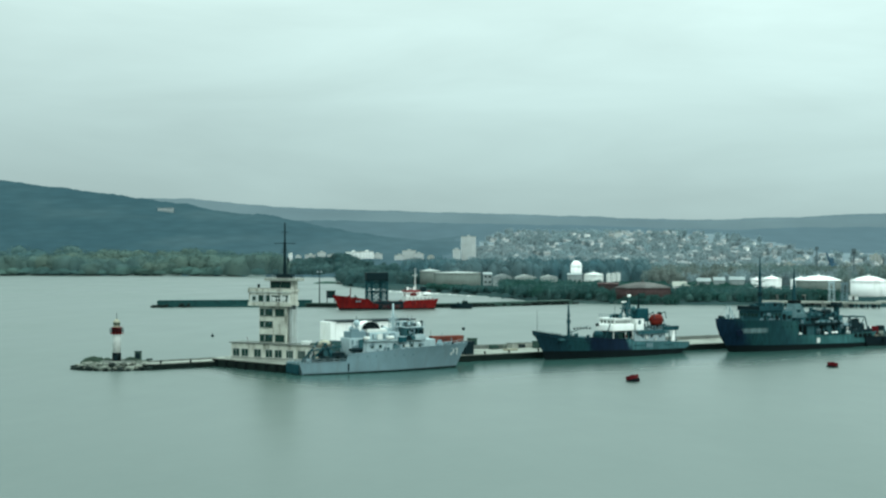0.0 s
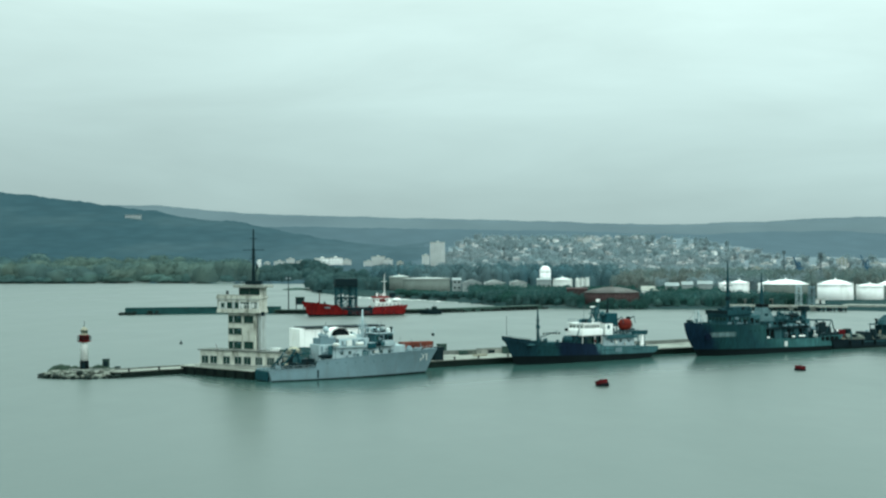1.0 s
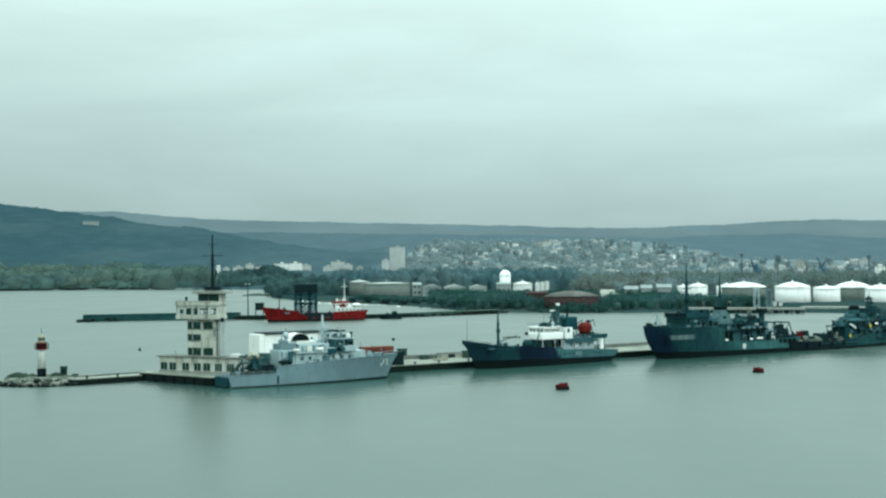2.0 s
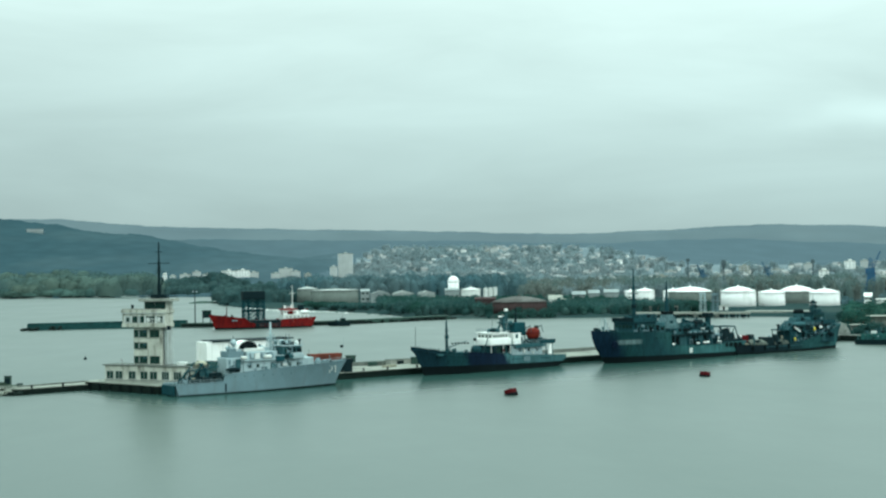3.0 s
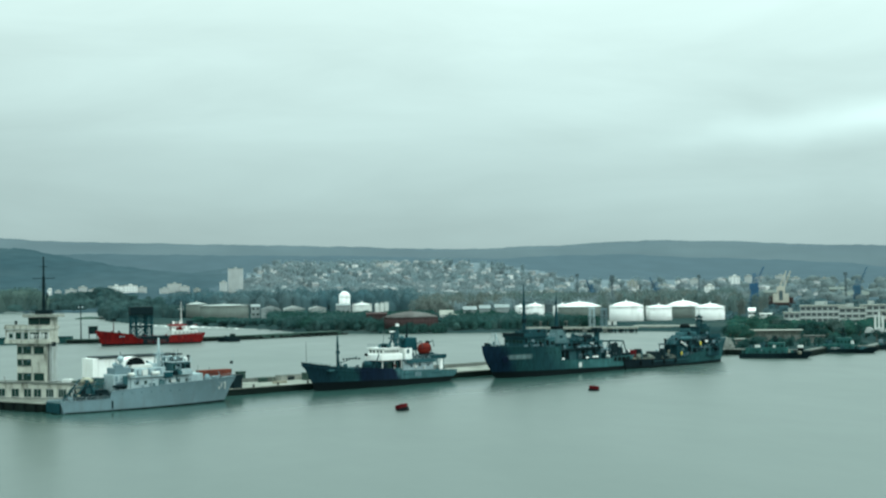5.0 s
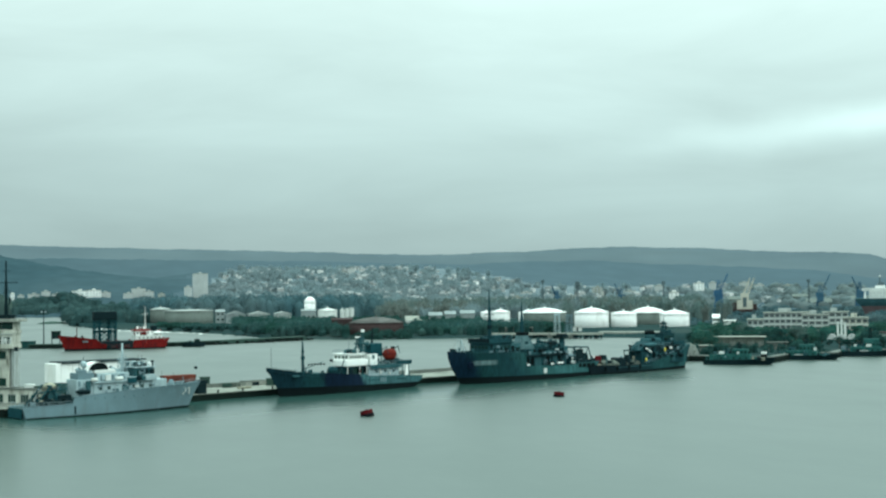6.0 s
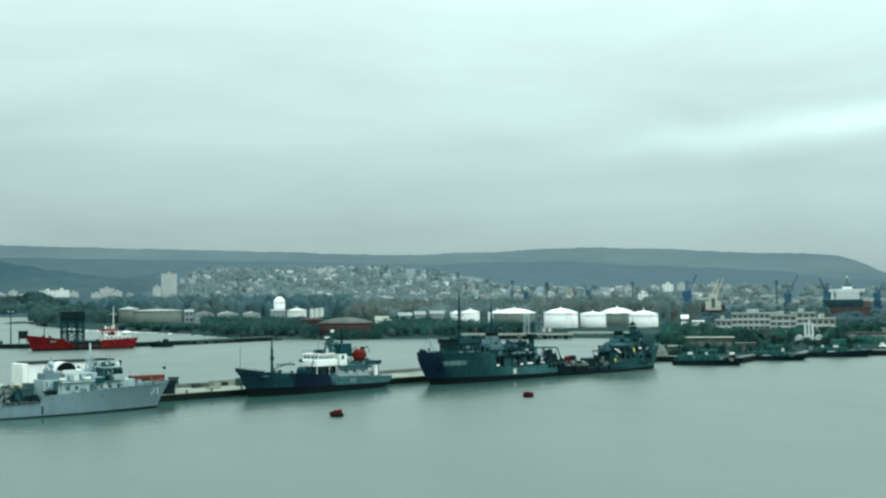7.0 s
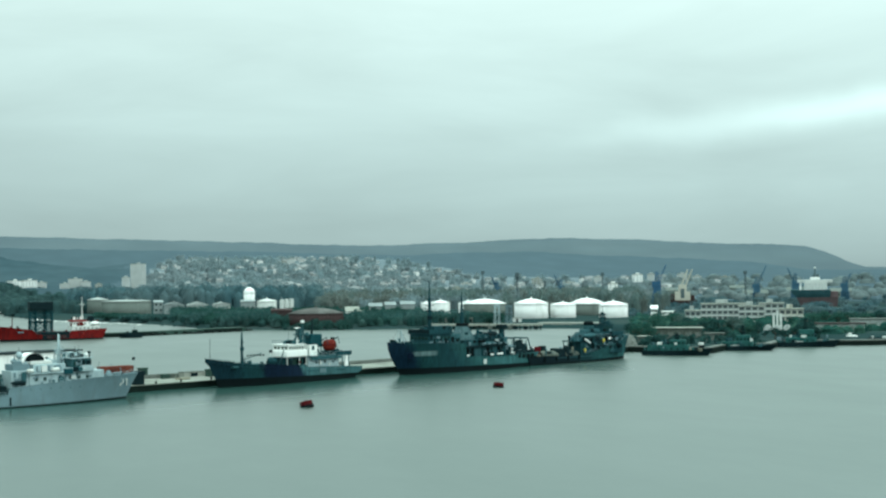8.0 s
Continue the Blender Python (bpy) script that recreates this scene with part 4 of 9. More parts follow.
# ---- control tower building on the pier's end ----
def control_tower():
    b = thing("control_tower", -44.0, 341.0, 1.75, -30, "weathered cream harbour control tower with flat roof and mast", "tower")
    turn = Matrix.Rotation(radians(-30), 4, "Z") @ Matrix.Diagonal((1.21, 0.5, 1, 1))
    b.matrix_world = Matrix.Translation(Vector((-38.56, 342.77, 1.75)) - turn @ Vector((5.1, 2.6, 0))) @ turn
    part("plinth", block(-9.0, 13.8, 1.2, 12.5, -0.3, 0.9, 0.06), CONCRETE_PALE, b, "grey concrete plinth")
    part("ground_floor", block(-8.9, 13.6, 1.6, 12.0, 0.9, 4.55, 0.05), RENDER_WALL, b)
    part("roof_slab", block(-9.4, 2.0, 1.1, 12.4, 4.55, 4.85, 0.04), CONCRETE, b)
    part("roof_slab", block(2.05, 14.0, 1.0, 12.4, 4.45, 4.75, 0.04), CONCRETE, b)
    for x in (-8.45, -6.2, -2.9, 0.05, 2.4, 5.3, 8.2, 10.6):
        window(b, x, x + 1.7, 1.35, 3.2, 1.6, 1 if x < 4 else 2, RENDER_DULL)
        part("sill", block(x - 0.15, x + 1.85, 1.4, 1.62, 1.12, 1.24, 0.02), CONCRETE_PALE, b)
    # grey band paints the shadow along the foot of the wall
    part("base_shadow_band", block(-8.92, 13.62, 1.55, 1.6, 0.9, 1.1, 0.0), CONCRETE, b, "grey base band painted for the wall's foot shadow")
    part("roof_tank", block(8.6, 10.4, 3.0, 6.0, 4.75, 5.6, 0.15), WHITE_DULL, b, "white water tank on the low roof")
    part("roof_duct", block(10.8, 13.2, 3.0, 6.0, 4.75, 5.2, 0.1), TIN_GREEN, b)
    # shaft
    part("shaft", block(-1.9, 5.1, 2.6, 9.0, 4.5, 14.0, 0.04), RENDER_WALL, b, "cream rendered shaft")
    # duller render also paints the shade of the tower's side face
    part("stair_shaft", block(5.1, 6.1, 3.6, 8.2, 4.9, 14.3, 0.04), RENDER_DULL, b, "beige stair shaft with stains and side shade in its colour")
    part("downpipe", pipe((5.35, 3.5, 5.1), (5.35, 3.5, 14.2), 0.07), STEEL_DARK, b)
    for z0, z1, wide in ((5.2, 6.9, True), (8.75, 10.2, False), (11.6, 13.3, True)):
        window(b, -1.7, 1.45, z0, z1, 2.6, 2, TIN_GREEN)
        part("sash", block(-0.62, -0.42, 2.5, 2.58, z0 + 0.1, z1 - 0.1, 0.01), RENDER_DULL, b, "pale worn sash")
        part("blind", block(0.5, 1.3, 2.52, 2.57, z1 - 0.62, z1 - 0.12, 0.01), GREYED_TEAL, b, "faded half-drawn blind")
        if wide:
            window(b, 2.2, 4.45, z0, z1, 2.6, 1, TIN_GREEN)
        part("sill", block(-1.8, 4.7 if wide else 1.6, 2.4, 2.62, z0 - 0.22, z0 - 0.1, 0.02), CONCRETE_PALE, b)
    # gallery floor of the lookout
    part("lookout_body", block(-4.3, 6.2, 1.5, 8.4, 14.0, 18.3, 0.06), RENDER_WALL, b, "overhanging cream lookout storey")
    part("lookout_skirt", block(-4.45, 6.35, 1.3, 8.5, 14.0, 14.9, 0.08), RENDER_WALL, b, "projecting skirt below the lookout windows")
    part("lookout_cornice", block(-4.5, 6.4, 1.25, 8.6, 17.5, 18.3, 0.06), RENDER_WALL, b)
    # darker panel, slightly proud, paints the shade of a window recess
    part("window_recess_shade", block(-3.9, 6.1, 1.47, 1.5, 15.05, 16.75, 0.0), RENDER_DULL, b, "thin darker panel painted for a recess behind the lookout windows")
    part("lookout_drip", block(-4.55, 6.45, 1.15, 1.3, 17.3, 17.5, 0.02), RENDER_DULL, b, "stained drip edge")
    for x in (-3.7, -1.95, 1.35, 4.05, 6.0):
        part("window_pier", block(x - 0.12, x + 0.12, 1.3, 1.5, 15.0, 16.8, 0.02), WHITE_DULL, b)
    part("lookout_ledge", block(1.5, 5.9, 0.7, 1.5, 14.0, 15.1, 0.06), RENDER_WALL, b)
    for x0, x1, n in ((-1.8, -0.5, 0), (0.2, 1.2, 0), (1.7, 3.8, 2), (4.4, 5.8, 1)):
        window(b, x0, x1, 15.15, 16.7, 1.44, n, RENDER_DULL)
    window(b, -3.3, -2.5, 15.4, 16.4, 1.44, 0, RENDER_DULL)
    part("curtain", block(1.8, 2.5, 1.36, 1.4, 15.3, 16.3, 0.01), WHITE_DULL, b, "white curtain in the lookout")
    part("curtain", block(4.5, 5.0, 1.36, 1.4, 15.3, 16.5, 0.01), WHITE_DULL, b, "white curtain in the lookout")
    bm = bmesh.new()
    for i in range(8):
        x = 1.6 + 0.6 * i
        tube(bm, (x, 0.75, 15.1), (x, 0.75, 16.1), 0.045, n=5)
    tube(bm, (1.6, 0.75, 16.1), (5.8, 0.75, 16.1), 0.05, n=5)
    part("balcony_railing", bm, WHITE, b)
    part("parapet", block(-4.4, 0.9, 1.4, 1.6, 18.3, 18.6, 0.03), CONCRETE_PALE, b)
    part("terrace_vent", block(-2.4, -1.9, 2.6, 3.1, 18.3, 19.5, 0.04), STEEL_DARK, b)
    # top lantern room with dark glazing all round
    part("lantern_room", block(0.9, 6.3, 2.4, 7.8, 18.3, 20.3, 0.05), RENDER_WALL, b)
    window(b, 1.1, 3.5, 18.6, 20.15, 2.4, 3, STEEL_DARK)
    window(b, 3.7, 6.1, 18.6, 20.15, 2.4, 3, STEEL_DARK)
    window(b, 2.8, 7.4, 18.7, 20.1, 0.9, 3, STEEL_DARK, axis="y")
    part("top_roof", block(-0.1, 7.6, 0.9, 9.0, 20.3, 21.0, 0.08), CONCRETE_PALE, b, "overhanging flat concrete roof")
    bm = bmesh.new()
    for i in range(11):
        x = 0.2 + 0.71 * i
        tube(bm, (x, 1.2, 21.0), (x, 1.2, 21.9), 0.05, n=5)
        tube(bm, (x, 8.7, 21.0), (x, 8.7, 21.9), 0.05, n=5)
    for z in (21.45, 21.9):
        for y in (1.2, 8.7):
            tube(bm, (0.2, y, z), (7.3, y, z), 0.05, n=5)
        for x in (0.2, 7.3):
            tube(bm, (x, 1.2, z), (x, 8.7, z), 0.05, n=5)
    part("roof_railing", bm, STEEL_DARK, b)
    part("roof_cabinet", block(2.0, 5.4, 4.0, 6.8, 21.0, 22.0, 0.05), STEEL_DARK, b)
    m_ = part("mast", lathe([(0.46, 21.0), (0.42, 24.5), (0.36, 24.6), (0.32, 30), (0.22, 30.1), (0.16, 34.8), (0, 34.85)], 10, 3.7, 5.5), STEEL_DARK, b, "dark steel signal mast")
    bm = bmesh.new()
    tube(bm, (1.0, 5.5, 29.6), (6.4, 5.5, 29.6), 0.08, n=6)
    tube(bm, (3.7, 3.6, 27.4), (3.7, 7.4, 27.4), 0.08, n=6)
    tube(bm, (2.8, 5.5, 32.4), (4.6, 5.5, 32.4), 0.06, n=6)
    part("crosstree", bm, STEEL_DARK, m_)
    for x, y in ((0.5, 1.6), (7.1, 1.6), (0.5, 8.5), (7.1, 8.5)):
        part("stay_wire", pipe((x, y, 21.0), (3.7, 5.5, 29.4), 0.025, n=4), STEEL_DARK, m_)
    bm = bmesh.new()
    tube(bm, (4.5, 5.0, 21), (4.5, 5.0, 26.2), 0.06, n=6)
    tube(bm, (4.5, 5.0, 24.3), (4.9, 5.0, 26.0), 0.18, n=6)
    part("whip_aerial", bm, STEEL_DARK, b)
    # floodlights
    part("floodlight", block(6.9, 7.7, 1.0, 1.6, 13.4, 14.4, 0.08)
    , STEEL_DARK, b)
    part("floodlight_bracket", pipe((6.1, 2.0, 14.3), (7.2, 1.4, 14.3), 0.06), STEEL_DARK, b)
    part("wall_flag_bracket", pipe((-4.2, 1.2, 4.6), (-4.4, 0.6, 6.2), 0.05), RED_DARK, b)
    return b


control_tower()
# ---- ships: local x to the right along the pier, y away from the open water, z up from the waterline ----
def hull(parent, length, beam, bow, sheer, rake, side, boot, deck, boot_top=0.7, transom=0.78, stern_over=1.2, bulwark=0.8, full=0.58, stem=1.15, bluff=2.4, name="hull"):
    xs = sorted({round(length * i / 44, 3) for i in range(45)} | {round(min(length, max(0.0, x)), 3) for x, _ in sheer})
    h = beam / 2

    def taper(s, f, p):
        aft = transom + (1 - transom) * smooth_step(0, 0.22, s)
        return aft if s < f else aft * max(0.0, 1 - ((s - f) / (1 - f)) ** p)

    def section(x):
        s = x / length if bow > 0 else 1 - x / length
        bow_k = smooth_step(0.72, 1.0, s) ** 1.3
        st_k = 1 - smooth_step(0.0, 0.12, s)
        xt = x + bow * (rake * bow_k - stern_over * st_k)
        top = lerp_list(sheer, xt)
        bw, bd = h * taper(s, full - 0.12, 1.5 if bluff < 3 else 2.2), h * taper(s, full, bluff)
        rows = []
        for k in (0, 0.28, 0.4, 0.53, 0.67, 0.83, 1.0):
            z = -1.6 if k == 0 else top * (k - 0.28) / 0.72
            kz = max(0.0, z / top)
            b = (bw * 0.72 if k == 0 else bw + (bd - bw) * kz ** 1.3)
            curve = kz ** stem if stem else math.sin(kz * math.pi / 2)
            xx = x + bow * (rake * bow_k * curve - stern_over * st_k * kz) - (bow * rake * 0.25 * bow_k if k == 0 else 0)
            rows.append((xx, max(b, 0.04), z))
        return rows, top

    rings, decks, boots = [], [], []
    for x in xs:
        rows, top = section(x)
        xt, bt, _ = rows[-1]
        inner = max(bt - 0.14, 0.02)
        zd = top - bulwark
        ring = [(a, -b, z) for a, b, z in rows] + [(xt, -inner, top), (xt, -inner, zd), (xt, inner, zd), (xt, inner, top)] + [(a, b, z) for a, b, z in rows[::-1]]
        rings.append(ring)
        decks.append([(xt, -inner + 0.01, zd + 0.03), (xt, inner - 0.01, zd + 0.03)])
        s = x / length if bow > 0 else 1 - x / length
        edge = boot_top * (0.75 + 0.5 * s)
        wl = rows[1]
        lo, hi = next((p, q) for p, q in zip(rows[1:], rows[2:]) if edge <= q[2])
        k = (edge - lo[2]) / (hi[2] - lo[2])
        xe, be = lo[0] + (hi[0] - lo[0]) * k, lo[1] + (hi[1] - lo[1]) * k + 0.03
        boots.append([(wl[0], -wl[1] - 0.03, -0.4), (xe, -be, edge), (xe, be, edge), (wl[0], wl[1] + 0.03, -0.4)])
    o = part(name, loft(rings), side, parent, smooth=False)
    bm = bmesh.new()
    for rs in (0, 2):
        loft([[r[rs], r[rs + 1]] for r in boots], bm, close=False)
    for e in (boots[0], boots[-1]):
        bm.faces.new([bm.verts.new(p) for p in e])
    part("boot_topping", bm, boot, o, "black waterline band")
    part("deck", loft(decks, close=False), deck, parent)
    bm = bmesh.new()
    for a, b in zip(rings, rings[1:]):
        for i in (6, len(a) - 7):
            p, q = Vector(a[i]), Vector(b[i])
            if (q - p).length > 0.02:
                tube(bm, p, q, 0.09, n=5)
    part("rubbing_strake", bm, side, o)
    return o


def rail(parent, pts, h=1.0, gap=1.8, material=None, r=0.035):
    bm = bmesh.new()
    for p, q in zip(pts, pts[1:]):
        p, q = Vector(p), Vector(q)
        n = max(1, int((q - p).length / gap))
        for i in range(n + 1):
            o = p.lerp(q, i / n)
            tube(bm, o, o + Vector((0, 0, h)), r, n=4)
        for k in (0.5, 1.0):
            tube(bm, p + Vector((0, 0, h * k)), q + Vector((0, 0, h * k)), r, n=4)
    return part("railing", bm, material or NAVY_PALE, parent)


def panes(parent, x0, x1, count, w, z0, z1, y, frame_mat, mullions=0):
    for i in range(count):
        c = x0 + (x1 - x0) * (i / max(1, count - 1))
        window(parent, c - w / 2, c + w / 2, z0, z1, y, mullions, frame_mat, depth=0.06)


def portholes(parent, x0, x1, count, z, y, r=0.22, mat=None):
    for i in range(count):
        c = x0 + (x1 - x0) * (i / max(1, count - 1))
        part("porthole", pipe((c, y - 0.05, z), (c, y + 0.05, z), r, n=10), mat or GLASS, parent)


def bars(parent, x, z, y, sizes, material, height=1.0, turn=0.0):
    """A painted mark reduced to plain bars."""
    bm = bmesh.new()
    for i, (dx, w) in enumerate(sizes):
        box(bm, x + dx, x + dx + w, y - 0.04, y + 0.02, z, z + height)
    o = part("painted_mark", bm, material, parent)
    return o


def ball(cx, cy, cz, rx, ry, rz, n=16, m=9):
    prof = [(math.sin(math.pi * i / m), cz - rz * math.cos(math.pi * i / m)) for i in range(m + 1)]
    prof = [(max(0.0, a) if a > 1e-4 else 0.0, z) for a, z in prof]
    return lathe(prof, n, cx, cy, rx, ry)


def clutter(parent, x0, x1, y0, y1, z, count, seed, mats, tall=1.2):
    """Lockers, vents, winches and posts that crowd a working deck, each a part."""
    r_ = random.Random(seed)
    for i in range(count):
        x, y, k = r_.uniform(x0, x1), r_.uniform(y0, y1), r_.random()
        m_ = mats[r_.randrange(len(mats))]
        if k < 0.35:
            w, d, h = r_.uniform(0.4, 1.1), r_.uniform(0.3, 0.6), r_.uniform(0.5, tall)
            part("deck_locker", block(x - w, x + w, y - d, y + d, z, z + h, 0.06), m_, parent)
        elif k < 0.6:
            r0, h = r_.uniform(0.2, 0.4), r_.uniform(0.7, tall * 1.3)
            part("ventilator", lathe([(r0, z), (r0 * 0.8, z + h * 0.7), (r0 * 1.5, z + h * 0.75), (r0 * 1.4, z + h), (0, z + h * 1.08)], 9, x, y), m_, parent)
        elif k < 0.75:
            part("winch_drum", pipe((x, y - 0.6, z + 0.55), (x, y + 0.6, z + 0.55), r_.uniform(0.4, 0.6), n=10), m_, parent)
        elif k < 0.9:
            part("aerial", pipe((x, y, z), (x + r_.uniform(-0.3, 0.3), y, z + r_.uniform(2.0, 3.8)), 0.06, 0.04, 5), STEEL_DARK, parent)
        else:
            part("deck_post", pipe((x, y, z), (x + r_.uniform(-1.2, 1.2), y, z + r_.uniform(1.4, 2.6)), 0.14, 0.09, 6), m_, parent)


def patchwork(parent, x0, x1, z0, z1, y, count, seed, mats):
    """Doors, vents, lockers and plates along a ship's side, each a part a few centimetres proud; dark ones paint shaded
    recesses.
    """
    r_ = random.Random(seed)
    for i in range(count):
        w, h = r_.uniform(0.35, 1.3), r_.uniform(0.4, min(1.7, z1 - z0))
        x, z = r_.uniform(x0, x1 - w), r_.uniform(z0, max(z0 + 0.01, z1 - h))
        d = r_.uniform(0.05, 0.4)
        m_ = mats[r_.randrange(len(mats))]
        part(("side_door", "vent_grille", "side_locker", "side_plate")[r_.randrange(4)], block(x, x + w, y - d, y + 0.02, z, z + h, 0.03), m_, parent)


def lattice(bm, x0, x1, y0, y1, z0, z1, bays, r=0.08, top=1.0):
    """A four-legged braced frame; top shrinks its upper end."""
    cx, cy = (x0 + x1) / 2, (y0 + y1) / 2

    def corner(i, k):
        f = 1 + (top - 1) * k
        x, y = ((x0, y0), (x1, y0), (x1, y1), (x0, y1))[i]
        return Vector((cx + (x - cx) * f, cy + (y - cy) * f, z0 + (z1 - z0) * k))

    for i in range(4):
        tube(bm, corner(i, 0), corner(i, 1), r, n=5)
        for b in range(bays):
            k0, k1 = b / bays, (b + 1) / bays
            tube(bm, corner(i, k0), corner((i + 1) % 4, k1), r * 0.7, n=4)
            tube(bm, corner((i + 1) % 4, k0), corner(i, k1), r * 0.7, n=4)
            tube(bm, corner(i, k1), corner((i + 1) % 4, k1), r * 0.7, n=4)
    return bm


def minehunter():
    s = thing("naval_minehunter", -34.95, 332.3, 0, 28.6, "pale grey naval minehunter moored alongside the pier", "ship", "ships along the pier")
    sheer = [(-2, 2.7), (0, 2.75), (10.9, 2.85), (11.5, 4.55), (18, 4.95), (24, 5.3), (32, 5.7), (40, 5.85), (47, 6.15)]
    h = hull(s, 43.5, 8.9, 1, sheer, 3.4, NAVY_GREY, BLACK, DECK_GREY, 0.35, 0.86, 1.0, 0.25, full=0.56)
    for x, y, w, z0, z1 in ((41.2, -1.52, 0.9, 4.7, 5.0), (41.9, -1.36, 0.3, 3.7, 4.8), (41.2, -1.4, 0.35, 3.2, 3.9), (42.7, -1.14, 0.8, 4.6, 4.95), (43.1, -0.98, 0.3, 3.2, 4.7)):
        # the pennant number, as plain bars along the flare
        part("painted_mark", loft([[(x, y + 0.12, z0), (x + w, y + 0.12 + 0.3 * w, z0), (x + w, y - 0.06 + 0.3 * w, z0), (x, y - 0.1, z0)], [(x, y, z1), (x + w, y + 0.3 * w, z1), (x + w, y - 0.3 + 0.3 * w, z1), (x, y - 0.34, z1)]]), WHITE_DULL, h)
    portholes(h, 14.0, 29.0, 7, 3.9, -4.46, 0.13, SLATE_MID)
    part("transom_panel", loft([[(-1.32, -3.55, 0.25), (-1.32, 3.55, 0.25), (-1.32, 3.65, 2.45), (-1.32, -3.65, 2.45)], [(-1.0, -3.5, 0.25), (-1.0, 3.5, 0.25), (-1.0, 3.6, 2.45), (-1.0, -3.6, 2.45)]]), TEAL_DARK, h, "dark teal transom")
    part("scupper_stain", block(11.3, 11.75, -4.49, -4.3, 0.5, 2.4, 0.03), STEEL_DARK, h)
    # sweep deck aft
    part("stern_gantry", lattice(bmesh.new(), 3.0, 4.0, -2.6, 2.6, 2.6, 3.6, 1, 0.1), TEAL_DARK, s, "dark teal stern gantry")
    part("sweep_gear", block(3.6, 6.6, -2.9, -1.2, 2.6, 4.3, 0.3), STEEL_DARK, s, "dark sweep gear")
    part("netting", ball(7.3, 0.2, 7.0, 1.6, 1.4, 0.9, 12, 7), TARP, s, "tan net heaped on the drum", True)
    part("gear_screen", block(2.2, 9.6, -3.95, -3.85, 2.7, 3.9, 0.03), STEEL_DARK, s, "dark netting along the sweep deck")
    for x, y in ((2.6, -2.9), (4.9, -3.0), (9.4, -3.1)):
        part("gear_post", pipe((x, y, 2.6), (x + 0.5, y, 6.0), 0.14, 0.1), STEEL_DARK, s)
    part("gear_boom", pipe((2.4, -2.4, 5.6), (10.6, -2.2, 6.4), 0.16, 0.12), TEAL_DARK, s)
    part("gear_reel", pipe((4.4, -2.6, 3.9), (4.4, -0.6, 3.9), 0.9, n=14), BLACK, s, "", True)
    part("cable_tray", block(6.2, 11.2, -3.9, -3.1, 2.6, 4.1, 0.15), STEEL_DARK, s)
    bm = bmesh.new()
    for y in (-2.6, 2.6):
        tube(bm, (2.4, y, 2.6), (6.4, y, 7.2), 0.24, 0.18)
        tube(bm, (8.6, y, 2.6), (6.4, y, 7.2), 0.18, 0.14)
    tube(bm, (6.4, -2.8, 7.2), (6.4, 2.8, 7.2), 0.22)
    part("a_frame", bm, TEAL_DARK, s, "dark teal lifting frame")
    d = part("cable_drum", pipe((7.2, -2.0, 4.8), (7.2, 1.2, 4.8), 1.15, n=18), STEEL_DARK, s, "drum wound with dark cable", True)
    part("drum_flange", pipe((7.2, -2.2, 4.8), (7.2, -2.0, 4.8), 1.25, n=18), SLATE_MID, d)
    part("drum_flange", pipe((7.2, 1.2, 4.8), (7.2, 1.4, 4.8), 1.25, n=18), SLATE_MID, d)
    part("drum_cradle", block(5.9, 8.5, -2.1, 1.3, 2.6, 3.7, 0.1), STEEL_DARK, d)
    part("winch_house", block(8.2, 11.3, -2.9, 2.9, 2.6, 5.0, 0.12), STEEL_DARK, s, "dark winch housing under the deck edge")
    part("float", ball(9.2, -3.2, 3.0, 0.9, 0.4, 0.35), WHITE, s, "white sweep float", True)
    part("float", ball(10.4, -3.4, 3.0, 0.7, 0.4, 0.35), WHITE, s, "white sweep float", True)
    part("deck_crane", pipe((10.2, 1.8, 2.8), (5.2, 1.8, 6.4), 0.2, 0.12), NAVY_PALE, s)
    rail(s, [(-0.6, -3.6, 2.6), (-0.6, 3.6, 2.6)], 1.0)
    rail(s, [(0.0, -3.9, 2.6), (10.6, -4.2, 2.6)], 1.0, 2.2)
    # after deckhouse
    part("after_deckhouse", block(12.6, 17.0, -2.7, 2.7, 4.3, 8.3, 0.1), NAVY_PALE, s)
    part("after_deckhouse_top", block(13.2, 17.4, -2.2, 2.2, 8.3, 9.8, 0.15), NAVY_GREY, s)
    part("door", block(13.2, 14.1, -2.76, -2.7, 4.6, 6.5, 0.02), NAVY_GREY, s)
    window(s, 14.8, 16.0, 4.9, 6.6, -2.7, 0, NAVY_GREY)
    r_ = part("radome", ball(15.7, 0, 11.8, 0.78, 0.78, 0.85), NAVY_PALE, s, "pale grey radome", True)
    part("radome_post", pipe((15.7, 0, 9.6), (15.7, 0, 11.1), 0.35), NAVY_PALE, r_)
    part("aerial", pipe((15.7, 0, 12.8), (15.7, 0, 13.6), 0.08, 0.05), STEEL_DARK, r_)
    # main house
    part("main_deckhouse", block(16.9, 33.0, -3.1, 3.1, 4.6, 7.4, 0.1), NAVY_PALE, s)
    part("boat_deck", block(16.4, 27.0, -3.7, 3.5, 7.4, 7.62, 0.05), NAVY_PALE, s)
    part("upper_deckhouse", block(18.0, 26.2, -2.6, 2.6, 7.62, 9.5, 0.12), NAVY_PALE, s)
    panes(s, 20.0, 23.6, 2, 2.4, 7.95, 9.0, -2.62, NAVY_GREY, 1)
    part("funnel_casing", block(17.6, 23.4, -1.6, 1.6, 9.5, 10.4, 0.2, lean=0.3), WHITE_DULL, s)
    f = part("exhaust_hood", loft([[(18.5 + 2.8 * math.cos(math.pi * j / 10), -1.4 + 2.9 * i, 10.0 + 2.3 * math.sin(math.pi * j / 10)) for j in range(11)] for i in (0, 1)]), WHITE, s, "white arched hood over dark uptake", False)
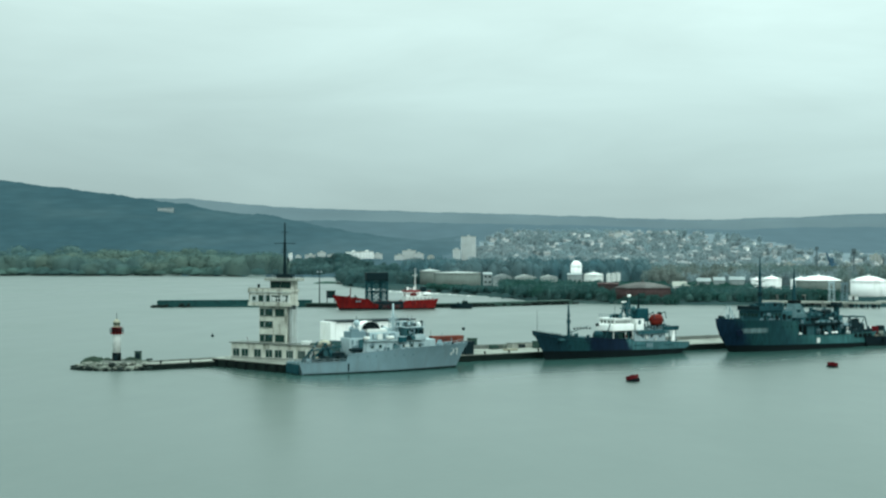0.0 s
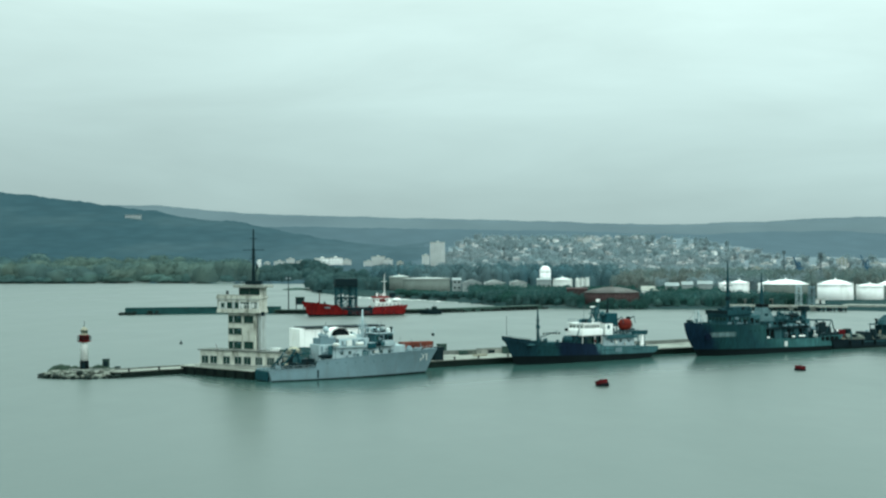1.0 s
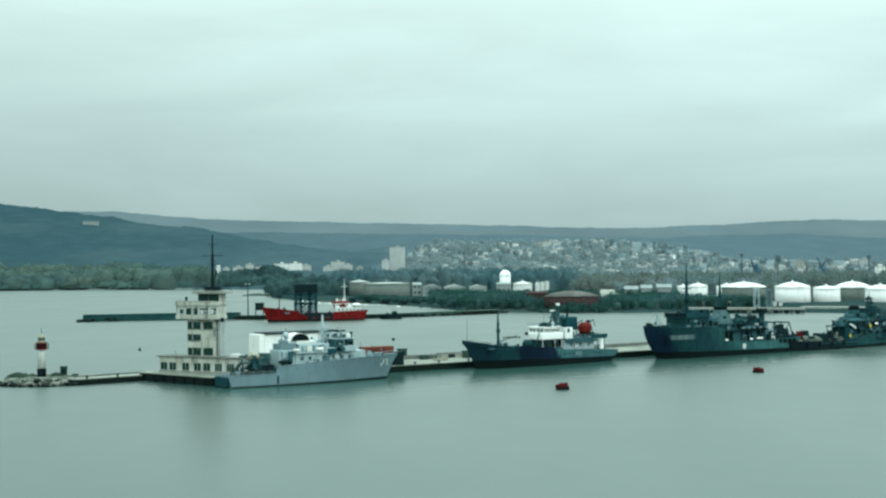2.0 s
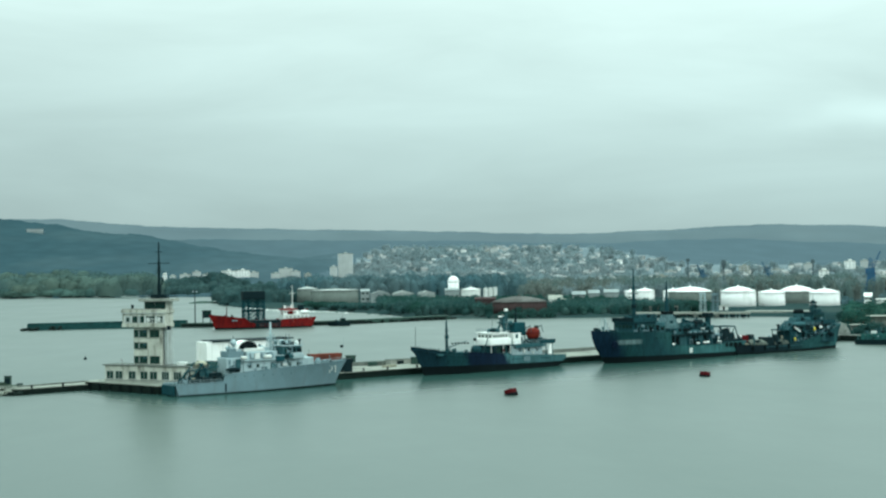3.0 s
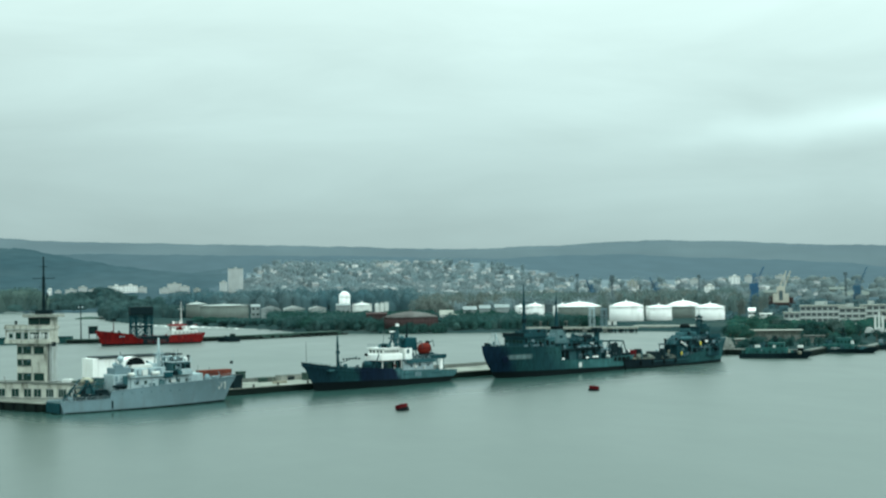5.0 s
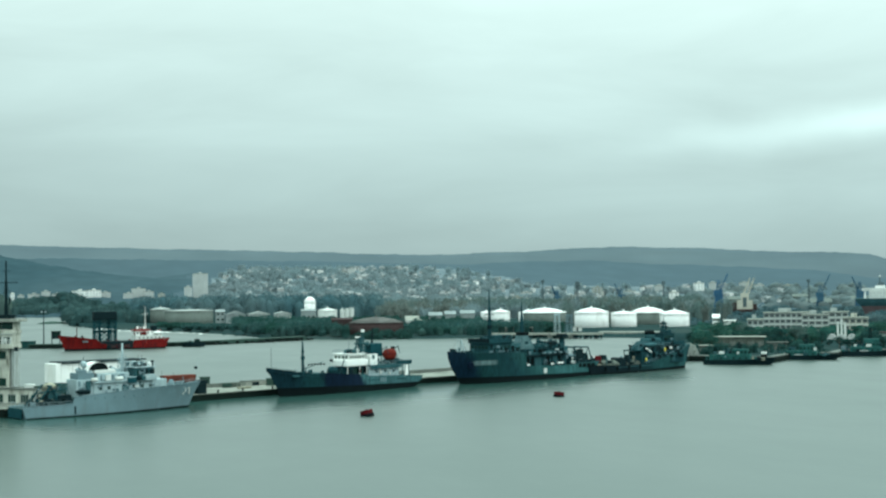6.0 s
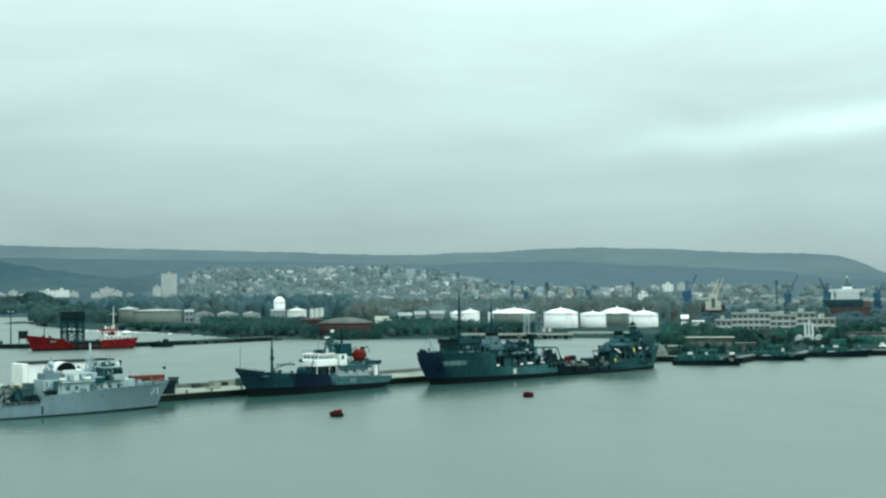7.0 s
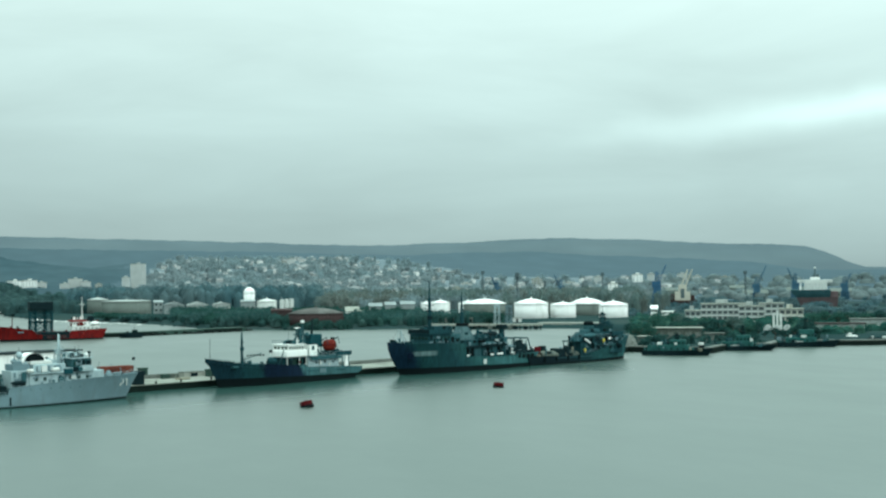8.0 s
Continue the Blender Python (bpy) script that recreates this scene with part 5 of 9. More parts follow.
    part("uptake_opening", loft([[(18.9 + 2.5 * math.cos(math.pi * j / 10), -1.5 + 0.12 * i, 10.2 + 1.95 * math.sin(math.pi * j / 10)) for j in range(11)] for i in (0, 1)]), BLACK, f)
    part("liferaft", pipe((22.4, -3.2, 8.2), (24.2, -3.2, 8.2), 0.5, n=12), WHITE_DULL, s, "white liferaft canister", True)
    part("liferaft", pipe((16.2, -3.3, 8.2), (17.6, -3.3, 8.2), 0.45, n=12), WHITE_DULL, s, "white liferaft canister", True)
    # pole mast
    m_ = part("mast", lathe([(0.42, 7.6), (0.36, 11), (0.28, 13.8), (0.2, 16.4), (0, 16.5)], 12, 25.7, 0), NAVY_PALE, s, "pale grey pole mast", True)
    part("yard", pipe((24.3, 0, 12.6), (27.2, 0, 12.6), 0.1, n=6), NAVY_PALE, m_)
    part("yard", pipe((25.7, -2.0, 13.6), (25.7, 2.0, 13.6), 0.08, n=6), NAVY_PALE, m_)
    part("radar_scanner", block(24.9, 27.7, -0.25, 0.25, 11.7, 12.1, 0.08), NAVY_PALE, m_)
    # bridge
    part("bridge_base", block(26.0, 33.2, -3.3, 3.3, 7.4, 8.4, 0.08), NAVY_PALE, s)
    part("bridge", block(27.6, 32.6, -3.1, 3.1, 8.4, 10.5, 0.12), SLATE_MID, s, "bridge front in darker teal-grey")
    panes(s, 28.4, 31.8, 4, 0.8, 8.9, 9.9, -3.12, TEAL_DARK)
    for y in (-2.4, -1.2, 0, 1.2, 2.4):
        window(s, y - 0.45, y + 0.45, 8.9, 9.9, 32.68, 0, TEAL_DARK, axis="y", depth=-0.06)
    part("bridge_roof", block(27.3, 33.0, -3.4, 3.4, 10.5, 10.72, 0.06), NAVY_PALE, s)
    part("bridge_wing", block(29.6, 32.2, -4.3, -3.1, 7.5, 8.9, 0.06), NAVY_PALE, s, "pale bridge wing screen")
    part("searchlight", ball(29.0, -2.2, 11.4, 0.4, 0.4, 0.45), NAVY_PALE, s, "", True)
    part("director", lathe([(0.8, 10.7), (0.8, 11.6), (0.5, 12.0), (0, 12.1)], 12, 28.9, 0.2), NAVY_PALE, s, "", True)
    part("signal_lamp", lathe([(0.25, 10.7), (0.25, 11.5), (0.4, 11.6), (0.4, 12.1), (0, 12.2)], 10, 32.2, -2.8), STEEL_DARK, s)
    for x in (27.2, 30.4, 31.4):
        part("whip_aerial", pipe((x, 1.4, 10.7), (x + 0.2, 1.4, 13.4), 0.05, 0.03, 5), STEEL_DARK, s)
    rail(s, [(27.4, -3.3, 10.7), (32.9, -3.3, 10.7), (32.9, 3.3, 10.7)], 0.9)
    part("forward_deckhouse", block(33.0, 36.4, -2.4, 2.6, 5.3, 7.5, 0.15), NAVY_PALE, s)
    panes(s, 18.5, 31.5, 7, 0.7, 5.7, 6.5, -3.12, NAVY_GREY)
    part("doorway", block(24.2, 24.9, -3.16, -3.1, 4.8, 6.8, 0.02), TEAL_DARK, s)
    rail(s, [(16, -4.2, 4.7), (33, -4.2, 5.5), (40, -3.2, 5.7), (45.6, -0.6, 6.0)], 1.0, 2.2)
    # foredeck gun and anchor gear
    g_ = part("gun_mount", lathe([(0.9, 5.5), (0.9, 6.0), (0.6, 6.6), (0.45, 7.0), (0, 7.05)], 14, 38.8, 0), NAVY_GREY, s, "", True)
    part("gun_barrel", pipe((38.9, 0, 6.7), (41.4, 0, 7.2), 0.09, 0.06), STEEL_DARK, g_)
    part("breakwater_screen", block(40.8, 41.0, -2.2, 2.2, 5.6, 6.3, 0.04), NAVY_GREY, s)
    part("capstan", lathe([(0.4, 5.6), (0.3, 5.9), (0.4, 6.3), (0, 6.35)], 12, 42.6, 0), STEEL_DARK, s)
    j = part("jackstaff", pipe((45.8, 0, 6.0), (46.3, 0, 12.0), 0.05, 0.035, 6), NAVY_PALE, s)
    part("masthead_light", block(45.4, 46.1, -0.2, 0.2, 9.3, 10.0, 0.06), STEEL_DARK, j)
    patchwork(s, 17.2, 32.8, 4.9, 7.2, -3.15, 16, 93, (NAVY_GREY, NAVY_GREY, SLATE_MID, WHITE_DULL, NAVY_PALE))
    patchwork(s, 18.2, 26.0, 7.8, 9.3, -2.65, 8, 94, (NAVY_GREY, WHITE_DULL, NAVY_PALE))
    patchwork(s, 27.8, 32.4, 8.6, 10.3, -3.15, 6, 95, (STEEL_DARK, TEAL_DARK, NAVY_GREY))
    patchwork(s, 12.8, 16.8, 4.6, 8.0, -2.75, 6, 96, (NAVY_GREY, SLATE_MID, NAVY_PALE))
    clutter(s, 2.0, 11.2, -3.7, 3.2, 2.6, 44, 1, (STEEL_DARK, NAVY_GREY, TEAL_DARK, TARP, WHITE_DULL, BLACK), 1.7)
    part("sweep_frame", lattice(bmesh.new(), 8.6, 10.8, -2.4, 2.2, 5.0, 7.6, 2, 0.09, 0.8), SLATE_MID, s, "slate grey sweep frame")
    for k in range(4):
        part("hanging_line", pipe((6.4, -2.4 + 1.5 * k, 7.2), (2.0 + 0.6 * k, -2.6 + 1.4 * k, 3.0), 0.05, n=5), TARP, s)
    clutter(s, 13.4, 17.0, -1.8, 1.8, 9.8, 6, 2, (NAVY_PALE, NAVY_GREY, STEEL_DARK), 1.0)
    clutter(s, 18.5, 27.0, -2.4, 2.4, 9.5, 10, 3, (NAVY_PALE, WHITE_DULL, TEAL_DARK), 1.1)
    clutter(s, 28.0, 32.4, -2.8, 2.8, 10.7, 14, 4, (NAVY_PALE, STEEL_DARK, SLATE_MID, WHITE), 1.3)
    clutter(s, 26.4, 33.4, -3.9, -3.2, 7.5, 6, 6, (SLATE_MID, STEEL_DARK, WHITE_DULL), 1.2)
    clutter(s, 34.0, 43.5, -1.8, 1.8, 5.7, 9, 5, (NAVY_PALE, NAVY_GREY, STEEL_DARK), 1.0)
    part("spray_dodger", block(25.2, 27.6, -3.75, -3.6, 7.0, 8.3, 0.04), TEAL_DARK, s, "teal canvas dodger")
    part("jackstay_frame", lattice(bmesh.new(), 24.8, 26.6, -0.9, 0.9, 9.5, 13.0, 3, 0.07, 0.7), NAVY_PALE, s)
    part("inflatable_boat", ball(13.9, -3.5, 5.6, 2.0, 0.6, 0.5, 12, 7), STEEL_DARK, s, "dark inflatable boat", True)
    return s


minehunter()


def rescue_ship():
    s = thing("naval_rescue_ship", 27.9, 377.2, 0, 36, "blue-grey camouflaged rescue ship with white wheelhouse, moored at the pier", "ship", "ships along the pier")
    side = camouflage("rescue_ship_camouflage", ((-6, (0.005, 0.022, 0.032)), (5, (0.006, 0.026, 0.036)), (8, (0.009, 0.042, 0.05)), (13.0, (0.01, 0.045, 0.052)), (14.5, (0.004, 0.012, 0.026)), (25.5, (0.004, 0.012, 0.026)), (27.5, (0.04, 0.105, 0.115)), (54, (0.04, 0.105, 0.115))))
    sheer = [(-4.7, 8.0), (0, 7.2), (3.5, 6.4), (8, 5.9), (12.6, 5.35), (13.2, 5.75), (20, 5.2), (28, 4.7), (28.6, 4.2), (36, 3.9), (42, 3.7), (52.1, 3.1)]
    h = hull(s, 48.3, 9.2, -1, sheer, 4.7, side, BLACK, DECK_GREY, 1.9, 0.8, 3.4, 0.9, full=0.6)
    bm = bmesh.new()
    for x0, x1, z0, z1 in ((28.5, 51, 3.05, 2.45),):
        tube(bm, (x0, -4.62, z0), (44, -4.3, 2.8), 0.12, n=6)
    part("sheer_line", bm, TEAL_DARK, h)
    bars(h, 33.4, 2.3, -4.66, ((0, 0.6), (0.85, 0.6), (1.7, 0.6)), NAVY_GREY, 1.2)
    # foredeck
    part("bow_staff", pipe((-3.0, 0, 7.2), (-3.0, 0, 13.4), 0.07, 0.05, 6), STEEL_DARK, s)
    m_ = part("fore_mast", lathe([(0.42, 4.9), (0.36, 9), (0.3, 12.5), (0.2, 14.7), (0, 14.75)], 10, 8.2, 0), SLATE, s, "slate grey fore mast", True)
    part("masthead_box", block(7.8, 8.7, -0.35, 0.35, 9.6, 10.6, 0.08), SLATE, m_)
    part("masthead_box", block(7.9, 8.6, -0.3, 0.3, 11.6, 12.1, 0.08), SLATE, m_)
    part("boom", pipe((8.3, 0.2, 6.9), (15.8, 0.4, 8.6), 0.13, 0.1), SLATE, m_)
    part("windlass", block(1.2, 3.4, -1.3, 1.3, 6.0, 7.0, 0.2), STEEL_DARK, s)
    part("hatch", block(10.2, 13.0, -1.6, 1.6, 4.6, 5.9, 0.1), SLATE_MID, s)
    part("cable_reel", pipe((16.9, -3.4, 6.3), (16.9, -1.6, 6.3), 1.15, n=16), SLATE, s, "", True)
    for i in range(6):
        part("line_float", ball(10.6 + 1.15 * i, 0.3, 8.1 + 0.08 * math.sin(i), 0.33, 0.33, 0.28, 8, 6), STEEL_DARK, s)
    rail(s, [(-3.2, -0.9, 7.2), (2.5, -3.6, 6.2), (8, -4.2, 5.6), (12.4, -4.4, 5.2)], 0.9, 2.2, SLATE_MID)
    # white superstructure
    # slate colour paints the shade inside the open gallery
    part("lower_house", block(22.4, 30.4, -2.4, 2.4, 4.2, 7.1, 0.08), SLATE, s, "house under the overhanging deck, coloured dark for the gallery's shade")
    for x in (22.2, 26.9, 29.6):
        part("gallery_post", block(x - 0.1, x + 0.1, -3.1, -2.85, 4.3, 7.1, 0.03), WHITE_DULL, s)
    for x0, x1 in ((22.9, 24.0), (24.7, 26.7), (27.4, 28.4), (29.0, 29.9)):
        window(s, x0, x1, 4.9, 6.7, -2.42, 0, SLATE_MID)
    part("lifebuoy", lathe([(0.3, -0.07), (0.37, 0), (0.3, 0.07), (0.23, 0)], 12), RED_DARK, s).matrix_local = pose(26.9, -3.2, 5.6, 90)
    b = part("wheelhouse", block(21.6, 29.8, -3.3, 3.3, 7.1, 9.05, 0.35), WHITE, s, "white wheelhouse with overhanging deck")
    part("bridge_front", block(22.6, 28.6, -3.1, 3.1, 9.05, 10.5, 0.12), WHITE, b)
    panes(b, 23.2, 28.0, 6, 0.6, 9.35, 10.05, -3.12, WHITE_DULL)
    for y in (-2.2, -0.8, 0.8, 2.2):
        window(b, y - 0.45, y + 0.45, 9.35, 10.05, 22.58, 0, WHITE_DULL, axis="y")
    part("bridge_roof", block(22.2, 29.0, -3.4, 3.4, 10.5, 10.7, 0.06), WHITE, b)
    rail(s, [(22.4, 3.2, 10.7), (22.4, -3.3, 10.7), (28.8, -3.3, 10.7)], 1.05, 1.2, SLATE_MID)
    for x, z in ((23.4, 11.7), (24.8, 12.0), (26.2, 11.8), (27.4, 12.3)):
        part("roof_fitting", lathe([(0.32, 10.7), (0.32, z - 0.3), (0.15, z), (0, z + 0.02)], 8, x, -0.6), SLATE_MID, s)
    part("forward_light", block(20.6, 21.3, 2.0, 2.7, 8.4, 9.2, 0.08), STEEL_DARK, s)
    # radar tripod
    t_ = part("radar_mast", lattice(bmesh.new(), 28.9, 31.1, -1.1, 1.1, 10.6, 15.0, 3, 0.2, 0.55), SLATE_MID, s, "slate grey radar mast")
    part("radar_trunk", block(29.5, 30.6, -0.5, 0.5, 10.6, 14.8, 0.15, lean=0.15), TEAL_DARK, t_)
    part("radar_platform", block(28.6, 31.4, -1.3, 1.3, 13.1, 13.35, 0.04), SLATE_MID, t_)
    part("navigation_radar", block(28.1, 30.0, -0.2, 0.2, 14.9, 15.25, 0.06), WHITE, t_, "white radar scanner")
    part("radar_box", block(30.6, 31.4, -0.4, 0.4, 16.5, 17.2, 0.12), WHITE, t_, "white radar housing")
    part("radar_post", pipe((31.0, 0, 15.0), (31.0, 0, 16.6), 0.16), SLATE_MID, t_)
    part("aerial_drum", ball(32.2, -0.6, 13.0, 0.7, 0.7, 0.8), SLATE_MID, t_, "", True)
    # casing, funnel and lifeboat
    part("white_casing", block(31.9, 35.0, -1.9, 1.7, 6.6, 10.2, 0.1), WHITE, s, "white casing with a grey panel")
    part("casing_panel", block(32.8, 33.8, -1.96, -1.9, 8.7, 9.9, 0.02), SLATE_MID, s)
    part("funnel", block(32.6, 37.4, -1.7, 1.6, 9.4, 13.2, 0.3, lean=0.3), TEAL_DARK, s, "dark teal funnel casing")
    part("exhaust_pipe", pipe((34.8, 0.2, 12.5), (34.8, 0.2, 14.0), 0.35, n=10), STEEL_DARK, s)
    part("after_mast", pipe((35.0, 0.2, 12.4), (35.0, 0.2, 17.6), 0.28, 0.16), STEEL_DARK, s)
    part("mast_yard", pipe((33.8, 0.2, 15.6), (36.2, 0.2, 15.6), 0.1), STEEL_DARK, s)
    bm = loft([[(39.2 + 2.6 * k * math.cos(math.pi * a / 12), -2.6 + 1.25 * k * math.sin(math.pi * a / 12), z) for a in range(24)] for k, z in ((0.45, 8.35), (0.78, 8.6), (0.95, 9.2), (1.0, 9.95), (0.98, 10.25), (0.9, 10.8), (0.74, 11.25), (0.45, 11.5))])
    lb = part("lifeboat", bm, LIFEBOAT, s, "enclosed brownish red lifeboat", True)
    part("lifeboat_strake", lathe([(2.6, 9.95), (2.68, 10.0), (2.68, 10.12), (2.6, 10.17)], 24, 39.2, -2.6, 1.0, 0.49), RED_DARK, lb)
    part("lifeboat_hatch", block(40.0, 41.0, -3.0, -2.2, 10.9, 12.1, 0.12), STEEL_DARK, lb)
    part("lifeboat_keel", block(37.8, 40.6, -2.7, -2.5, 8.3, 8.6, 0.04), STEEL_DARK, lb)
    for x in (36.9, 41.6):
        bm = pipe((x, -1.6, 7.0), (x, -1.4, 11.0), 0.16, 0.12)
        tube(bm, (x, -1.4, 11.0), (x + 0.4, -3.3, 12.2), 0.15, 0.12)
        tube(bm, (x + 0.4, -3.3, 12.2), (x + 0.4, -3.9, 10.2), 0.1, 0.08)
        part("davit", bm, SLATE, s)
    # after platform
    part("boat_platform", block(30.6, 47.0, -3.7, 3.8, 6.75, 7.05, 0.05), SLATE_MID, s)
    part("platform_bulwark", block(40.8, 47.2, -3.75, -3.6, 7.0, 8.0, 0.04), SLATE, s)
    part("after_house", block(30.4, 42.6, -2.9, 3.2, 3.4, 6.75, 0.08), NAVY_PALE, s, "paler grey after house")
    panes(s, 33.6, 40.4, 3, 0.7, 4.9, 5.6, -2.92, NAVY_GREY)
    for x in (43.6, 46.2):
        for y in (-3.4, 3.4):
            part("platform_post", pipe((x, y, 3.0), (x, y, 6.8), 0.14), SLATE_MID, s)
    part("after_rail_screen", block(31.0, 43.0, -3.72, -3.6, 6.0, 6.7, 0.04), SLATE_MID, s, "slate canvas screen along the platform")
    part("stern_screen", loft([[(44.4, -3.5, 3.0), (45.9, -3.5, 3.0), (45.9, -3.5, 6.7), (45.0, -3.5, 6.7)], [(44.4, -3.3, 3.0), (45.9, -3.3, 3.0), (45.9, -3.3, 6.7), (45.0, -3.3, 6.7)]]), WHITE, s, "white painted screen")
    rail(s, [(42, -4.0, 2.9), (47.5, -3.8, 2.7), (51, -3.0, 2.5)], 1.0, 1.6, SLATE_MID)
    part("capstan", lathe([(0.5, 2.3), (0.35, 2.7), (0.5, 3.2), (0, 3.25)], 12, 49.4, 0), STEEL_DARK, s)
    patchwork(s, 31.0, 42.2, 3.8, 6.4, -2.95, 7, 91, (SLATE_MID, NAVY_GREY, NAVY_PALE, WHITE_DULL))
    rail(s, [(30.8, -3.7, 7.05), (46.8, -3.7, 7.05)], 1.0, 1.4, NAVY_PALE)
    rail(s, [(28.6, -4.5, 4.5), (36, -4.5, 3.8), (42, -4.3, 3.5)], 0.9, 1.6, NAVY_GREY)
    patchwork(s, 22.6, 30.2, 4.4, 6.8, -2.45, 8, 92, (BLACK, STEEL_DARK, SLATE, WHITE_DULL))
    clutter(s, 0.5, 21.0, -2.8, 2.8, 5.2, 26, 11, (SLATE, SLATE_MID, STEEL_DARK), 1.5)
    clutter(s, 23.0, 28.6, -2.6, 2.6, 10.7, 9, 12, (SLATE_MID, WHITE_DULL, STEEL_DARK), 1.2)
    clutter(s, 31.0, 46.4, -2.8, 3.0, 7.05, 22, 13, (SLATE, TEAL_DARK, STEEL_DARK), 1.3)
    clutter(s, 43.5, 50.5, -2.6, 2.6, 2.4, 8, 14, (SLATE_MID, STEEL_DARK, WHITE_DULL), 1.2)
    part("side_davit", pipe((18.6, -3.6, 5.2), (20.2, -3.9, 9.4), 0.2, 0.14), SLATE, s)
    part("towing_hook", block(42.0, 43.4, -0.6, 0.6, 7.0, 8.4, 0.2), STEEL_DARK, s)
    return s


rescue_ship()


def support_ship():
    s = thing("naval_support_ship", 84.1, 407.5, 0, 33, "large dark slate naval support ship with tall masts and funnel", "ship", "ships along the pier")
    side = camouflage("support_ship_camouflage", ((-6, (0.006, 0.032, 0.036)), (-1, (0.004, 0.016, 0.032)), (4, (0.004, 0.017, 0.032)), (7, (0.008, 0.04, 0.044)), (20, (0.007, 0.034, 0.041)), (27, (0.016, 0.064, 0.066)), (40, (0.031, 0.1, 0.104)), (60, (0.024, 0.088, 0.092))), patch=((2.0, 10.4, 5.6, 6.9), (0.105, 0.165, 0.17)))
    sheer = [(-5.6, 9.9), (-1, 9.6), (8, 9.1), (15, 8.8), (22.6, 8.6), (23.4, 4.5), (36, 4.0), (45, 3.9), (59.5, 4.5)]
    h = hull(s, 55.0, 10.8, -1, sheer, 5.6, side, BLACK, DECK_GREY, 1.6, 0.8, 4.3, 0.5, full=0.7, stem=0, bluff=3.8)
    bars(h, 31.0, 1.9, -5.48, ((0, 1.3),), WHITE_DULL, 1.5)
    part("hawse_shield", pipe((1.0, -3.4, 5.6), (1.3, -2.4, 5.9), 1.0, 1.0, 16), HAWSE_BLUE, h, "round dark shield round the hawse pipe")
    portholes(h, 16.5, 22.0, 4, 7.0, -5.38, 0.24)
    # bow gear
    bm = bmesh.new()
    tube(bm, (-1.4, 0, 9.2), (-1.1, 0, 13.9), 0.12, 0.08)
    tube(bm, (0.8, -0.9, 9.0), (0.0, 0, 13.6), 0.16)
    tube(bm, (0.8, 0.9, 9.0), (0.0, 0, 13.6), 0.16)
    part("bow_tripod", bm, NAVY_PALE, s, "pale bow staff")
    part("bitts", block(-3.9, -3.3, -0.8, 0.8, 9.3, 10.7, 0.1), STEEL_DARK, s)
    part("windlass", block(1.6, 3.6, -1.4, 1.4, 8.8, 9.9, 0.2), STEEL_DARK, s)
    rail(s, [(-4.8, -0.8, 9.4), (-2, -2.6, 9.3), (4, -4.6, 9.0), (14, -5.2, 8.6), (22, -5.2, 8.4)], 0.9, 1.6, SLATE_MID)
    # forward superstructure
    b = part("bridge", block(8.0, 17.6, -4.2, 4.2, 8.4, 11.9, 0.15), SLATE, s, "dark slate bridge block")
    part("bridge_roof", block(7.6, 18.0, -4.6, 4.6, 11.9, 12.2, 0.06), SLATE, b)
    part("bridge_screen", block(7.7, 17.8, -4.55, -4.4, 12.2, 13.3, 0.04), SLATE, b)
    part("bridge_screen", block(7.6, 7.8, -4.5, 4.5, 12.2, 13.3, 0.04), STEEL_DARK, b)
    panes(b, 9.0, 16.4, 6, 0.85, 10.3, 11.1, -4.22, SLATE)
    for y in (-3, -1.5, 0, 1.5, 3):
        window(b, y - 0.5, y + 0.5, 10.3, 11.1, 7.98, 0, SLATE, axis="y")
    part("charthouse", block(12.2, 19.6, -2.2, 2.2, 12.2, 14.2, 0.12), SLATE, s)
    part("after_bridge_house", block(17.6, 22.4, -3.6, 3.6, 8.4, 11.6, 0.12), SLATE_MID, s)
    panes(s, 18.4, 21.6, 3, 0.8, 9.6, 10.4, -3.62, SLATE)
    m1 = part("fore_mast", lathe([(0.62, 12.3), (0.56, 18), (0.42, 22), (0.26, 24), (0.14, 28), (0, 28.05)], 10, 12.5, 0), SLATE, s, "tall dark slate fore mast")
    part("yard", pipe((10.6, 0, 20.5), (14.4, 0, 20.5), 0.12, n=6), STEEL_DARK, m1)
    part("yard", pipe((12.5, -2.2, 22.5), (12.5, 2.2, 22.5), 0.1, n=6), STEEL_DARK, m1)
    part("yard", pipe((11.5, 0, 17.0), (13.5, 0, 17.0), 0.12, n=6), STEEL_DARK, m1)
    part("radar_scanner", block(11.2, 13.9, -0.2, 0.2, 18.6, 19.0, 0.08), STEEL_DARK, m1)
    part("lookout", lathe([(0.6, 16.2), (0.75, 16.4), (0.75, 17.3), (0, 17.3)], 10, 12.5, 0), STEEL_DARK, m1)
    # waist, funnel
    part("waist_house", block(23.6, 43.0, -4.0, 4.2, 3.6, 7.2, 0.1), SLATE, s)
    part("waist_deck", block(23.6, 43.5, -4.9, 5.0, 7.2, 7.45, 0.05), STEEL_DARK, s)
    part("upper_waist", block(25.0, 38.6, -3.0, 3.0, 7.45, 9.5, 0.1), SLATE, s)
    # black panels paint the shade of doorways; nothing is cut in
    for x0, x1 in ((24.2, 26.2), (26.9, 28.0), (33.6, 36.6), (39.0, 41.6)):
        part("recess", block(x0, x1, -4.06, -4.0, 4.2, 6.9, 0.02), BLACK, s, "black panel painted for a doorway's shade")
    for x0, x1 in ((28.6, 31.2), (36.9, 38.7)):
        part("plate", block(x0, x1, -4.08, -4.0, 4.2, 6.9, 0.02), SLATE_MID, s)
    panes(s, 26.0, 37.6, 7, 0.7, 8.2, 8.9, -3.02, SLATE)
